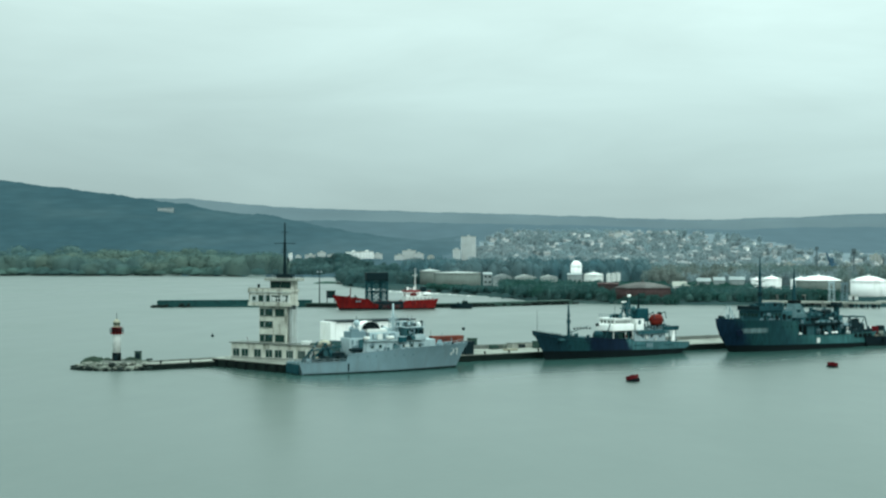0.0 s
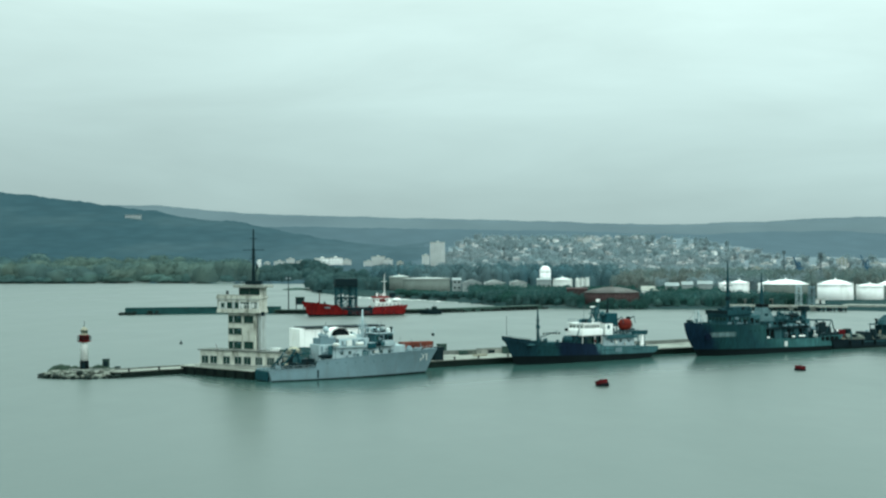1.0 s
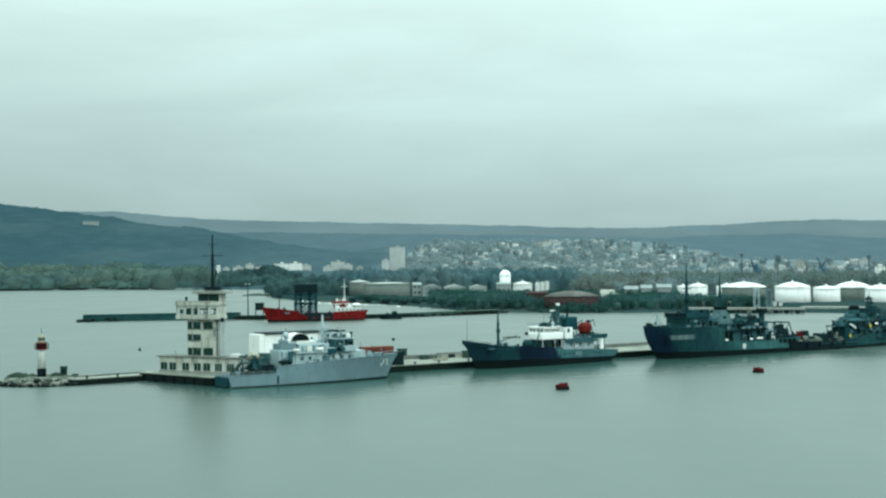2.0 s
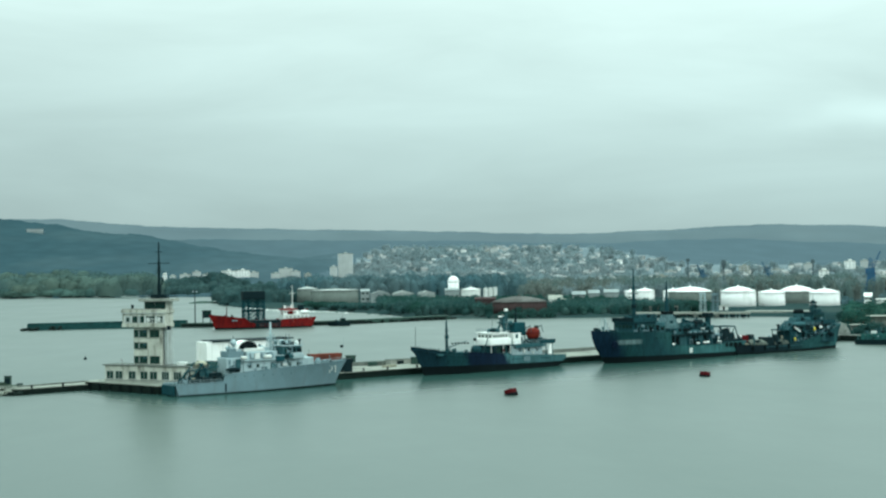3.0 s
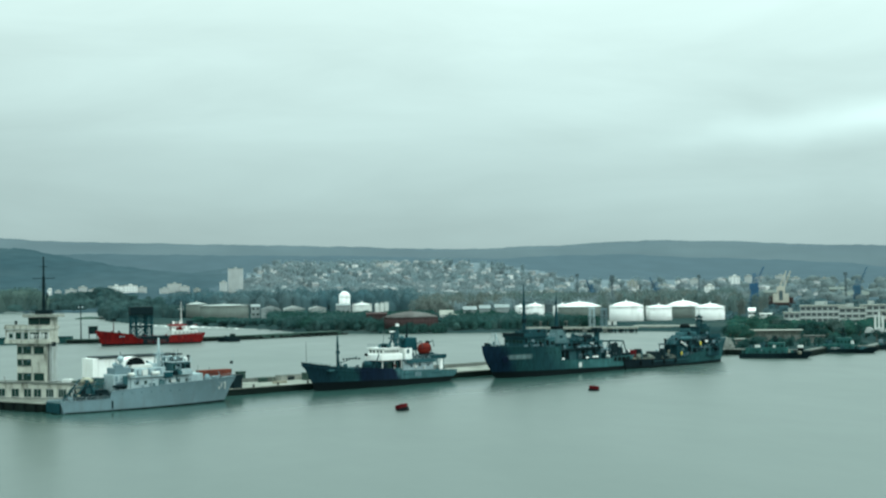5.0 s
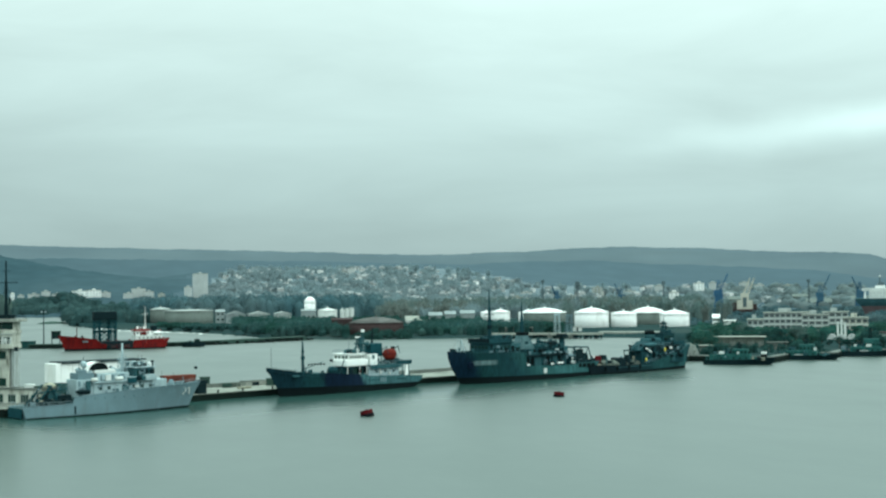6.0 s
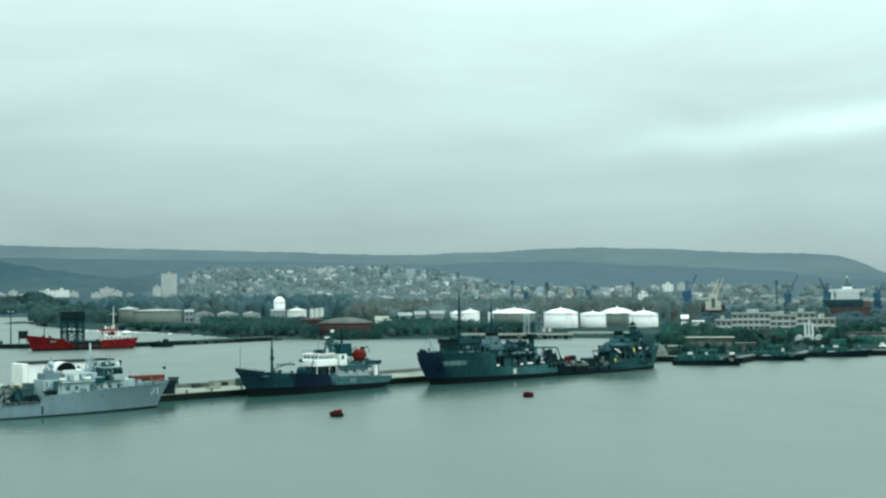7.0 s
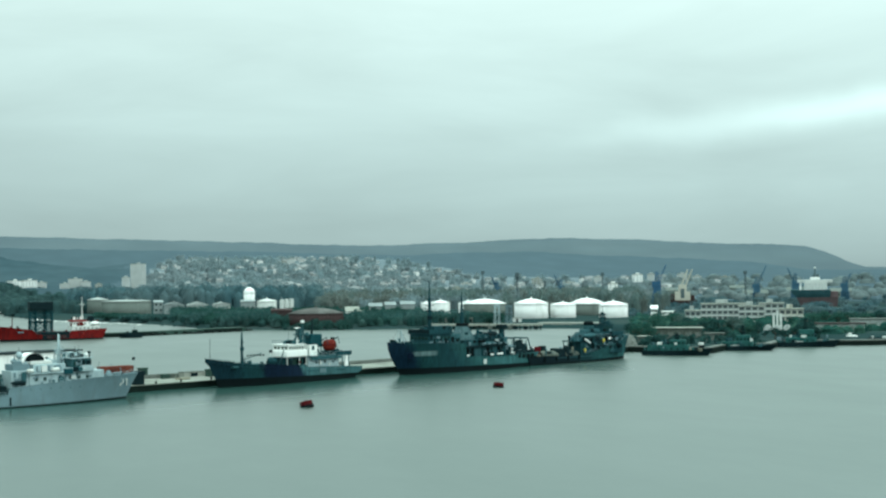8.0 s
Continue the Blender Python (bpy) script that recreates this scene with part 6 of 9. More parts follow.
    part("boat_deck_house", block(30.6, 43.4, -2.6, 2.6, 9.5, 10.9, 0.2, lean=0.3), SLATE, s, "dark boat deck house")
    part("boat_cradle", ball(38.6, -2.2, 11.0, 2.6, 0.9, 0.9, 12, 7), STEEL_DARK, s, "dark covered boat", True)
    f = part("funnel", loft([[(23.8, -1.9, 9.5), (31.0, -1.9, 9.5), (31.0, 1.9, 9.5), (23.8, 1.9, 9.5)], [(24.9, -1.5, 12.0), (29.6, -1.5, 12.0), (29.6, 1.5, 12.0), (24.9, 1.5, 12.0)], [(25.9, -1.15, 14.0), (28.3, -1.15, 14.0), (28.3, 1.15, 14.0), (25.9, 1.15, 14.0)]]), FUNNEL_GREY, s, "tapered grey funnel with black cap")
    part("funnel_cap", block(25.6, 28.7, -1.4, 1.4, 13.8, 14.7, 0.2), BLACK, f)
    m2 = part("main_mast", lathe([(0.75, 14.2), (0.55, 18), (0.32, 20.5), (0.14, 24.4), (0, 24.45)], 10, 27.0, 0), SLATE, s, "dark main mast above the funnel")
    part("mast_yard", pipe((25.6, 0, 18.6), (28.4, 0, 18.6), 0.09), STEEL_DARK, m2)
    part("stay_wire", pipe((12.5, 0, 26), (-4.6, 0, 9.9), 0.025, n=4), STEEL_DARK, s)
    part("stay_wire", pipe((12.5, 0, 24), (27.0, 0, 22), 0.025, n=4), STEEL_DARK, s)
    part("stay_wire", pipe((27.0, 0, 22), (45.8, 0, 15.6), 0.025, n=4), STEEL_DARK, s)
    for x in (32.6, 35.2, 37.4):
        part("ventilator", lathe([(0.4, 9.6), (0.4, 10.6), (0.65, 10.8), (0.6, 11.3), (0, 11.5)], 10, x, -1.4), SLATE, s)
    part("workboat", ball(35.5, -3.7, 8.2, 2.9, 0.9, 0.8, 14, 8), SLATE_MID, s, "grey workboat on the waist deck", True)
    for x, z in ((24.4, 4.75), (35.6, 4.65), (38.8, 4.75), (40.2, 4.75)):
        part("white_float", ball(x, -4.9, z, 0.75, 0.3, 0.32, 10, 6), WHITE, s, "white float on the rail", True)
    # kingpost and stern gantry
    k = part("kingpost", block(45.1, 46.6, -0.8, 0.8, 4.0, 13.2, 0.15, lean=0.25), SLATE, s, "dark kingpost with derrick")
    part("kingpost_head", block(44.6, 47.1, -1.3, 1.3, 12.4, 13.7, 0.12), STEEL_DARK, k)
    part("derrick", pipe((46.4, 0, 7.5), (41.6, 0, 11.6), 0.22, 0.14), SLATE, k)
    for y in (-3.0, 3.0):
        for p, q, r in (((48.2, y, 4.0), (48.4, y, 9.3), 0.16), ((57.2, y, 4.2), (55.4, y, 9.0), 0.18), ((52.2, y, 4.0), (55.0, y, 8.6), 0.12), ((48.4, y, 6.6), (52.0, y, 9.1), 0.12)):
            part("gantry_leg", pipe(p, q, r), SLATE, s)
        part("gantry_beam", pipe((48.4, y, 9.3), (55.4, y, 9.0), 0.16), SLATE, s)
    for x in (48.4, 52.0, 55.4):
        part("gantry_crosspiece", pipe((x, -3.0, 9.15), (x, 3.0, 9.15), 0.14), SLATE, s)
    # black blocks on the hull paint the dark of freeing ports
    for x in (48.2, 50.4, 52.6, 54.8):
        part("stern_port_shade", block(x, x + 1.5, -4.98, -4.8, 2.9, 4.1, 0.03), BLACK, h, "black panel painted for a freeing port's shade")
    part("winch", pipe((51.0, -1.6, 6.0), (51.0, 1.6, 6.0), 1.0, n=14), NAVY_GREY, s, "pale winch drum", True)
    part("winch_bed", block(49.4, 52.8, -2.0, 2.0, 3.7, 5.1, 0.1), SLATE, s)
    part("stern_screen", block(47.4, 57.2, -4.3, -4.15, 4.0, 5.3, 0.04), STEEL_DARK, s, "dark canvas screen at the stern rail")
    part("lifebuoy", ball(57.8, -3.2, 5.6, 0.45, 0.2, 0.45, 10, 6), WHITE, s, "", True)
    rail(s, [(44, -5.0, 3.7), (52, -4.7, 3.9), (58.4, -3.4, 4.2)], 1.0, 1.8, SLATE_MID)
    DARKS = (BLACK, STEEL_DARK, BLACK, SLATE, SLATE_MID, SLATE_MID, NAVY_GREY)
    patchwork(s, 8.4, 17.4, 8.6, 11.6, -4.25, 14, 71, DARKS)
    patchwork(s, 12.4, 19.4, 12.3, 14.0, -2.25, 8, 72, DARKS)
    patchwork(s, 18.0, 22.2, 8.6, 11.2, -3.65, 6, 73, DARKS)
    patchwork(s, 25.4, 38.2, 7.6, 9.3, -3.05, 16, 74, DARKS)
    patchwork(s, 31.0, 43.0, 9.6, 10.7, -2.65, 12, 75, DARKS)
    patchwork(s, 24.0, 42.6, 4.0, 6.9, -4.1, 14, 76, DARKS)
    clutter(s, -3.0, 6.5, -2.0, 2.0, 9.1, 10, 21, (SLATE, STEEL_DARK, SLATE_MID), 1.3)
    clutter(s, 8.5, 19.0, -3.8, 3.6, 12.2, 20, 22, (SLATE, STEEL_DARK, BLACK), 1.6)
    clutter(s, 19.0, 25.0, -3.0, 3.0, 11.2, 5, 23, (SLATE, SLATE_MID), 1.2)
    clutter(s, 31.0, 44.0, -4.4, 3.8, 7.45, 30, 24, (SLATE, SLATE_MID, STEEL_DARK, BLACK), 2.8)
    clutter(s, 31.5, 43.0, -2.4, 2.4, 10.9, 16, 25, (SLATE, TEAL_DARK, STEEL_DARK), 1.3)
    clutter(s, 47.6, 56.0, -3.2, 2.6, 3.9, 26, 27, (STEEL_DARK, SLATE, BLACK, NAVY_GREY), 3.6)
    part("net_screen", block(49.0, 52.4, -3.3, -3.2, 5.3, 8.6, 0.04), STEEL_DARK, s, "dark netting hung on the gantry")
    part("gear_cover", block(52.8, 56.4, -2.4, 2.2, 3.9, 7.2, 0.4, lean=0.6), STEEL_DARK, s, "dark cover over deck gear at the stern")
    part("stern_net", ball(53.0, -1.0, 6.0, 1.5, 1.2, 0.9, 12, 7), SLATE_MID, s, "slate bundled net", True)
    clutter(s, 47.0, 57.0, -3.6, 3.0, 3.9, 24, 26, (SLATE, SLATE_MID, STEEL_DARK, WHITE_DULL), 1.8)
    for x in (25.4, 27.6, 30.0, 32.6, 35.0, 37.4, 40.0, 42.4):
        part("stanchion", pipe((x, -4.7, 3.9), (x, -4.7, 7.2), 0.1, n=6), SLATE_MID, s)
    rail(s, [(23.6, -4.9, 7.45), (43.4, -4.9, 7.45)], 1.0, 1.3, SLATE_MID, 0.05)
    rail(s, [(25.2, -3.0, 9.5), (38.4, -3.0, 9.5)], 1.0, 1.4, SLATE_MID, 0.05)
    rail(s, [(17.8, -4.4, 11.7), (22.4, -3.6, 11.7)], 1.0, 1.2, NAVY_GREY, 0.05)
    part("bridge_pale_band", block(8.0, 17.5, -4.3, -4.2, 9.2, 9.75, 0.03), NAVY_GREY, b, "paler painted band below the bridge windows")
    part("funnel_grille", block(26.6, 28.0, -1.72, -1.5, 11.0, 11.9, 0.03), SLATE, f, "dark funnel grille")
    for x in (31.6, 34.0, 36.4, 39.2, 41.8):
        part("life_raft", pipe((x, -4.6, 8.1), (x + 1.2, -4.6, 8.1), 0.38, n=10), NAVY_GREY, s, "grey liferaft canister", True)
    part("awning_frame", block(33.5, 42.5, -4.6, -0.5, 9.3, 9.5, 0.05), SLATE, s)
    return s


support_ship()


def auxiliary_ship():
    AUX_SIDE = camouflage("auxiliary_ship_camouflage", ((-4, (0.003, 0.009, 0.012)), (16, (0.004, 0.013, 0.017)), (26, (0.007, 0.03, 0.034)), (33, (0.018, 0.07, 0.074)), (46, (0.024, 0.088, 0.092)), (56, (0.014, 0.06, 0.068))))
    s = thing("naval_auxiliary", 130.7, 436.2, 0, 29, "dark slate naval auxiliary with tarpaulin-covered after deck", "ship", "ships along the pier")
    sheer = [(-2, 3.1), (5, 2.9), (19, 2.5), (26, 2.7), (30, 3.3), (37, 4.7), (44, 6.0), (49, 7.2), (53.6, 8.3)]
    h = hull(s, 50.5, 8.6, 1, sheer, 3.0, AUX_SIDE, BLACK, DECK_GREY, 0.7, 0.82, 1.2, 0.4, full=0.6)
    bars(h, 39.5, 3.0, -3.75, ((0, 0.5), (0.9, 0.5)), SLATE_MID, 1.2)
    part("rubbing_band", block(12.0, 30.0, -4.36, -4.2, 1.95, 2.15, 0.04), SLATE_MID, h, "paler rubbing band")
    rail(s, [(26.0, -4.1, 2.7), (32, -4.1, 3.5), (38, -3.6, 4.8), (45, -2.4, 6.2)], 1.0, 1.4, NAVY_GREY, 0.045)
    rail(s, [(27.0, -2.7, 8.2), (45.4, -2.7, 8.2)], 1.0, 1.4, NAVY_GREY, 0.045)
    rail(s, [(36.8, -2.3, 12.5), (43.0, -2.3, 12.5)], 0.9, 1.2, SLATE_MID, 0.045)
    for x0, x1, z in ((7.0, 14.6, 4.5), (18.2, 24.6, 4.3)):
        bm = loft([[(x0, -2.8, 2.4), (x0, -2.3, 3.6), (x0, 0, z), (x0, 2.3, 3.6), (x0, 2.8, 2.4)], [(x1, -2.8, 2.4), (x1, -2.3, 3.4), (x1, 0, z - 0.2), (x1, 2.3, 3.4), (x1, 2.8, 2.4)]])
        part("tarpaulin", bm, TARP_DULL, s, "grimy beige tarpaulin over deck cargo")
    part("deck_crate", block(4.4, 7.6, -0.9, 1.1, 2.5, 5.9, 0.1), RED_DARK, s, "dark red deck crate")
    part("stern_winch", block(9.8, 11.8, 0.5, 2.6, 2.5, 6.0, 0.3), STEEL_DARK, s)
    part("towing_post", lathe([(1.2, 2.4), (1.1, 5.0), (0.8, 5.8), (0, 5.9)], 14, 19.2, -1.6), STEEL_DARK, s)
    part("light_davit", pipe((3.4, -2.6, 2.6), (2.2, -2.6, 5.6), 0.12), STEEL_DARK, s)
    part("lower_house", block(25.0, 46.6, -3.0, 3.0, 2.4, 6.6, 0.15), SLATE, s)
    part("middle_house", block(26.6, 46.0, -2.8, 2.8, 6.6, 8.2, 0.15, lean=0.4), STEEL_DARK, s)
    # doorway shade again put on as solid black panels
    for x0, x1 in ((30.0, 31.2), (33.4, 35.0), (37.2, 38.4), (41.5, 43.5)):
        part("recess", block(x0, x1, -3.06, -3.0, 4.6, 6.4, 0.02), BLACK, s, "black panel painted for a doorway's shade")
    part("after_platform", block(22.0, 29.0, -2.8, 2.8, 6.9, 7.25, 0.06), SLATE, s)
    for x in (22.4, 25.4):
        for y in (-2.5, 2.5):
            part("platform_post", pipe((x, y, 2.4), (x, y, 7.0), 0.14), SLATE, s)
    part("upper_house", block(27.8, 44.6, -2.4, 2.4, 8.2, 9.9, 0.2, lean=0.9), SLATE, s)
    part("engine_casing", block(29.2, 36.6, -1.8, 1.8, 9.9, 10.9, 0.2, lean=0.5), SLATE_MID, s)
    part("side_boat", ball(29.2, -3.3, 8.8, 3.2, 0.9, 0.8, 14, 8), SLATE_MID, s, "", True)
    f = part("funnel", lathe([(1.9, 10.3), (1.8, 12.0), (1.65, 12.6)], 14, 32.4, 0, 1.15, 0.8), SLATE_MID, s, "rounded funnel with black top", True)
    part("funnel_top", lathe([(1.75, 12.2), (1.72, 13.0), (1.3, 13.6), (0, 13.7)], 14, 32.4, 0, 1.2, 0.85), BLACK, f, "", True)
    part("bridge", block(36.8, 43.0, -2.2, 2.2, 9.9, 12.3, 0.2, lean=0.4), SLATE, s)
    panes(s, 38.0, 41.8, 5, 0.6, 10.8, 11.6, -2.22, SLATE)
    part("bridge_roof", block(36.9, 42.9, -2.4, 2.4, 12.3, 12.5, 0.05), SLATE, s)
    m_ = part("mast", lattice(bmesh.new(), 38.8, 40.6, -0.8, 0.8, 12.5, 16.4, 3, 0.16, 0.35), SLATE, s)
    part("pole", pipe((39.8, 0, 16.0), (39.8, 0, 18.6), 0.12, 0.06), STEEL_DARK, m_)
    part("radar_scanner", block(38.2, 41.4, -0.3, 0.3, 15.4, 15.9, 0.08), STEEL_DARK, m_)
    part("radar_drum", ball(41.0, 0, 14.4, 0.6, 0.6, 0.6, 10, 7), STEEL_DARK, m_, "", True)
    part("gangway", pipe((26.3, -3.8, 7.8), (28.9, -3.8, 6.4), 0.26, 0.26, 6), WHITE, s, "white stowed gangway")
    for x, z in ((36.0, 6.9), (26.4, 3.9)):
        part("yellow_fender", ball(x, -3.7, z, 0.34, 0.3, 0.7, 10, 7), YELLOW, s, "yellow fender hung on the side", True)
    part("white_locker", block(39.0, 40.1, -3.4, -3.1, 7.2, 7.9, 0.05), WHITE, s)
    part("gun_mount", lathe([(1.3, 6.6), (1.3, 7.6), (0.8, 8.4), (0, 8.6)], 12, 47.6, 0), SLATE, s)
    rail(s, [(46, -3.4, 6.8), (52.6, -0.6, 8.0)], 0.9, 1.6, SLATE_MID)
    rail(s, [(0, -3.8, 2.7), (18, -4.1, 2.3), (26, -4.1, 2.3)], 0.9, 2.0, STEEL_DARK)
    DARKS = (BLACK, STEEL_DARK, BLACK, SLATE, SLATE_MID, SLATE_MID, NAVY_GREY)
    patchwork(s, 25.4, 46.2, 3.6, 6.4, -3.05, 20, 81, DARKS)
    patchwork(s, 27.0, 45.6, 6.7, 8.1, -2.85, 16, 82, DARKS)
    patchwork(s, 29.0, 43.4, 8.3, 9.7, -2.45, 12, 83, DARKS)
    patchwork(s, 37.2, 42.6, 10.0, 10.8, -2.25, 5, 84, DARKS)
    clutter(s, 28.0, 46.0, -3.9, -3.1, 4.2, 14, 36, (SLATE, STEEL_DARK, SLATE_MID), 1.6)
    clutter(s, 1.0, 24.0, -3.2, 3.0, 2.5, 44, 31, (SLATE, SLATE_MID, STEEL_DARK, STEEL_DARK, TARP, NAVY_GREY), 2.2)
    part("gear_cover", block(14.8, 18.0, -2.6, 2.4, 2.4, 5.0, 0.4, lean=0.7), STEEL_DARK, s, "dark cover over deck gear amidships")
    part("hatch_coaming", block(0.6, 4.2, -2.4, 2.4, 2.4, 3.9, 0.2), STEEL_DARK, s)
    clutter(s, 22.5, 30.0, -2.6, 2.4, 7.25, 14, 32, (SLATE, SLATE_MID, STEEL_DARK), 1.6)
    clutter(s, 28.0, 36.0, -2.0, 2.0, 9.9, 12, 33, (SLATE, SLATE_MID, STEEL_DARK), 1.4)
    clutter(s, 37.6, 42.4, -2.0, 2.0, 12.5, 7, 34, (SLATE, STEEL_DARK), 1.1)
    clutter(s, 44.0, 51.0, -1.6, 1.6, 7.4, 7, 35, (SLATE, SLATE_MID, STEEL_DARK), 1.2)
    part("sloped_screen", loft([[(24.6, -2.6, 7.25), (29.5, -2.6, 7.25), (29.5, -2.6, 9.8), (28.6, -2.6, 9.8)], [(24.6, 2.6, 7.25), (29.5, 2.6, 7.25), (29.5, 2.6, 9.8), (28.6, 2.6, 9.8)]]), SLATE, s)
    part("wing_platform", block(41.0, 47.0, -3.1, 3.1, 8.5, 8.75, 0.05), SLATE, s)
    part("wing_screen", block(41.2, 47.0, -3.15, -3.0, 8.7, 9.8, 0.04), SLATE, s)
    for i in range(4):
        part("rubber_fender", pipe((6.0 + 5.5 * i, -4.5, 1.2), (6.0 + 5.5 * i, -4.5, 2.6), 0.35, n=10), BLACK, s)
    return s


auxiliary_ship()


def red_coaster():
    s = thing("red_coaster", -53.3, 712.4, 0, 20, "red coaster with white after house moored by the inner breakwater", "ship")
    sheer = [(-3.2, 7.7), (4, 6.9), (10.8, 5.9), (14.5, 5.5), (16.5, 3.4), (20, 2.6), (30, 2.4), (33.0, 2.6), (34.0, 4.6), (44, 4.9), (53, 5.3)]
    h = hull(s, 50.5, 9.6, -1, sheer, 3.2, RED, BLACK, DECK_GREY, 0.8, 0.8, 2.2, 0.6, full=0.6)
    bars(h, 7.6, 4.1, -4.5, ((0, 0.7), (1.0, 0.7), (2.0, 0.7)), NAVY_GREY, 0.8)
    patchwork(h, 35.0, 49.0, 1.4, 4.2, -4.72, 7, 97, (RED_DARK, RUST, RED_HULL))
    patchwork(h, 16.8, 33.0, 0.9, 2.2, -4.8, 6, 98, (RED_DARK, RUST))
    part("hold_cover", block(17.0, 32.4, -3.2, 3.4, 1.8, 3.4, 0.15), STEEL_DARK, s, "dark hatch covers")
    part("waist_plating", block(19.6, 33.2, -4.86, -4.7, 0.9, 2.9, 0.05), STEEL_DARK, h, "dark plating along the waist")
    part("waist_cargo", block(19.0, 33.4, -4.2, 3.0, 2.4, 4.3, 0.3), STEEL_DARK, s, "dark deck cargo in the waist")
    part("bulwark_rust", block(26.0, 31.6, -4.92, -4.8, 1.2, 2.2, 0.03), RUST, h)
    part("after_house", block(35.0, 49.0, -3.6, 3.8, 4.2, 6.8, 0.1), WHITE_DULL, s)
    panes(s, 37.0, 47.5, 6, 0.8, 5.1, 6.0, -3.62, WHITE)
    part("bridge", block(35.4, 42.4, -3.0, 3.2, 6.8, 9.0, 0.1), WHITE, s)
    panes(s, 36.2, 41.6, 5, 0.8, 7.6, 8.4, -3.02, WHITE)
    part("bridge_top", block(34.8, 42.8, -3.4, 3.6, 9.0, 9.7, 0.1), RED_HULL, s, "dull red painted bridge top")
    part("funnel", block(44.2, 47.2, -1.4, 1.6, 6.8, 11.6, 0.2, lean=0.2), STEEL_DARK, s)
    part("main_mast", lathe([(0.3, 10.0), (0.25, 16), (0.12, 21.5), (0, 21.6)], 8, 41.2, 0), WHITE_DULL, s)
    part("mast_yard", pipe((39.6, 0, 17.5), (42.8, 0, 17.5), 0.12), WHITE_DULL, s)
    part("fore_mast", lathe([(0.28, 5.6), (0.2, 11.5), (0, 11.6)], 8, 6.0, 0), RED_DARK, s)
    part("lifeboat", ball(46.6, -3.2, 8.0, 2.4, 0.9, 0.9, 14, 8), WHITE, s, "white lifeboat", True)
    rail(s, [(34.5, -4.2, 4.0), (50, -4.0, 4.4)], 1.0, 2.0, WHITE_DULL)
    part("windlass", block(0.5, 2.5, -1.2, 1.2, 6.3, 7.2, 0.2), STEEL_DARK, s)
    clutter(s, 1.0, 13.0, -2.6, 2.6, 5.6, 8, 41, (RED_DARK, STEEL_DARK, WHITE_DULL), 1.5)
    clutter(s, 34.5, 49.5, -3.4, 2.8, 6.8, 32, 42, (WHITE, WHITE_DULL, RED, STEEL_DARK), 2.4)
    clutter(s, 35.4, 42.0, -2.8, 2.8, 10.0, 8, 44, (WHITE, WHITE_DULL, STEEL_DARK), 1.8)
    clutter(s, 17.5, 32.0, -2.6, 2.6, 3.4, 8, 43, (STEEL_DARK, RUST, RED_DARK), 1.4)
    return s


red_coaster()
# ---- on the pier ----
def pier_at(x, y, z=1.8):
    return pier.matrix_world @ Vector((x, y, z))


def white_hall():
    p = Matrix.Translation((-34.6, 330.3, 0)) @ Matrix.Rotation(radians(31), 4, "Z") @ Vector((18.1, 19.0, 1.8))
    b = thing("pier_hall", p.x, p.y, 1.8, 31, "white sheet-clad hall with flat dark-edged roof on the pier", "shed")
    part("cladding", block(0, 24.0, 0, 6.0, 4.6, 9.4, 0.06), WHITE, b, "white sheet cladding")
    part("base_wall", block(0.15, 23.85, 0.15, 5.85, 0, 4.6, 0.04), TIN_GREEN, b, "dark green lower wall")
    part("roof", block(1.5, 25.0, -0.5, 6.4, 9.4, 9.75, 0.05), STEEL_DARK, b, "dark flat roof edge")
    for i in range(8):
        part("cladding_rib", block(1.4 + 3.1 * i, 1.5 + 3.1 * i, -0.07, 0.0, 4.7, 9.3, 0.02), WHITE_DULL, b)
    part("door", block(20.0, 23.5, -0.06, 0.0, 0, 4.2, 0.03), SLATE_MID, b)
    return b


white_hall()


def shed_red():
    p = Matrix.Translation((-34.6, 330.3, 0)) @ Matrix.Rotation(radians(31), 4, "Z") @ Vector((48.6, 19.0, 1.8))
    b = thing("red_storage_container", p.x, p.y, 1.8, 27, "rust-red storage containers stacked on the pier", "container")
    for z in (0, 2.45):
        c = part("container_box", block(0, 9.4, 0, 2.5, z, z + 2.42, 0.05), RUST if z == 0 else CONTAINER_RED, b)
        bm = bmesh.new()
        for i in range(22):
            box(bm, 0.25 + 0.42 * i, 0.45 + 0.42 * i, -0.05, 0.0, z + 0.15, z + 2.27)
        part("corrugation", bm, RUST if z == 0 else CONTAINER_RED, c)
    return b


shed_red()


def pier_box(name, x, y, w, d, h, mat_, label, category, roof=None):
    p = pier_at(x, y)
    b = thing(name, p.x, p.y, 1.8, PA, label, category)
    part("body", block(0, w, 0, d, 0, h, 0.06), mat_, b)
    part("lid", block(-0.15, w + 0.15, -0.15, d + 0.15, h, h + 0.18, 0.04), roof or mat_, b)
    part("door", block(w * 0.3, w * 0.62, -0.05, 0, 0.1, h * 0.8, 0.02), STEEL_DARK, b)
    return b


pier_box("mooring_winch_house", 53.6, 0.3, 2.6, 2.2, 3.4, STEEL_DARK, "dark steel winch house at the pier's edge", "winch")
pier_box("control_cabin", 67.2, 18.0, 2.2, 1.8, 2.9, TIN_GREEN, "dark green cabin against the sea wall", "cabin")
pier_box("concrete_shelter", 79.0, 14.4, 7.5, 2.6, 1.3, CONCRETE_PALE, "long pale concrete shelter on the pier", "shelter", CONCRETE)
pier_box("tarred_bin", 84.5, 10.0, 2.6, 2.2, 1.9, TIN_GREEN, "dark green bin on the pier", "bin")
pier_box("valve_chamber", 58.0, 14.0, 5.5, 2.4, 0.9, CONCRETE, "low concrete valve chamber", "chamber")
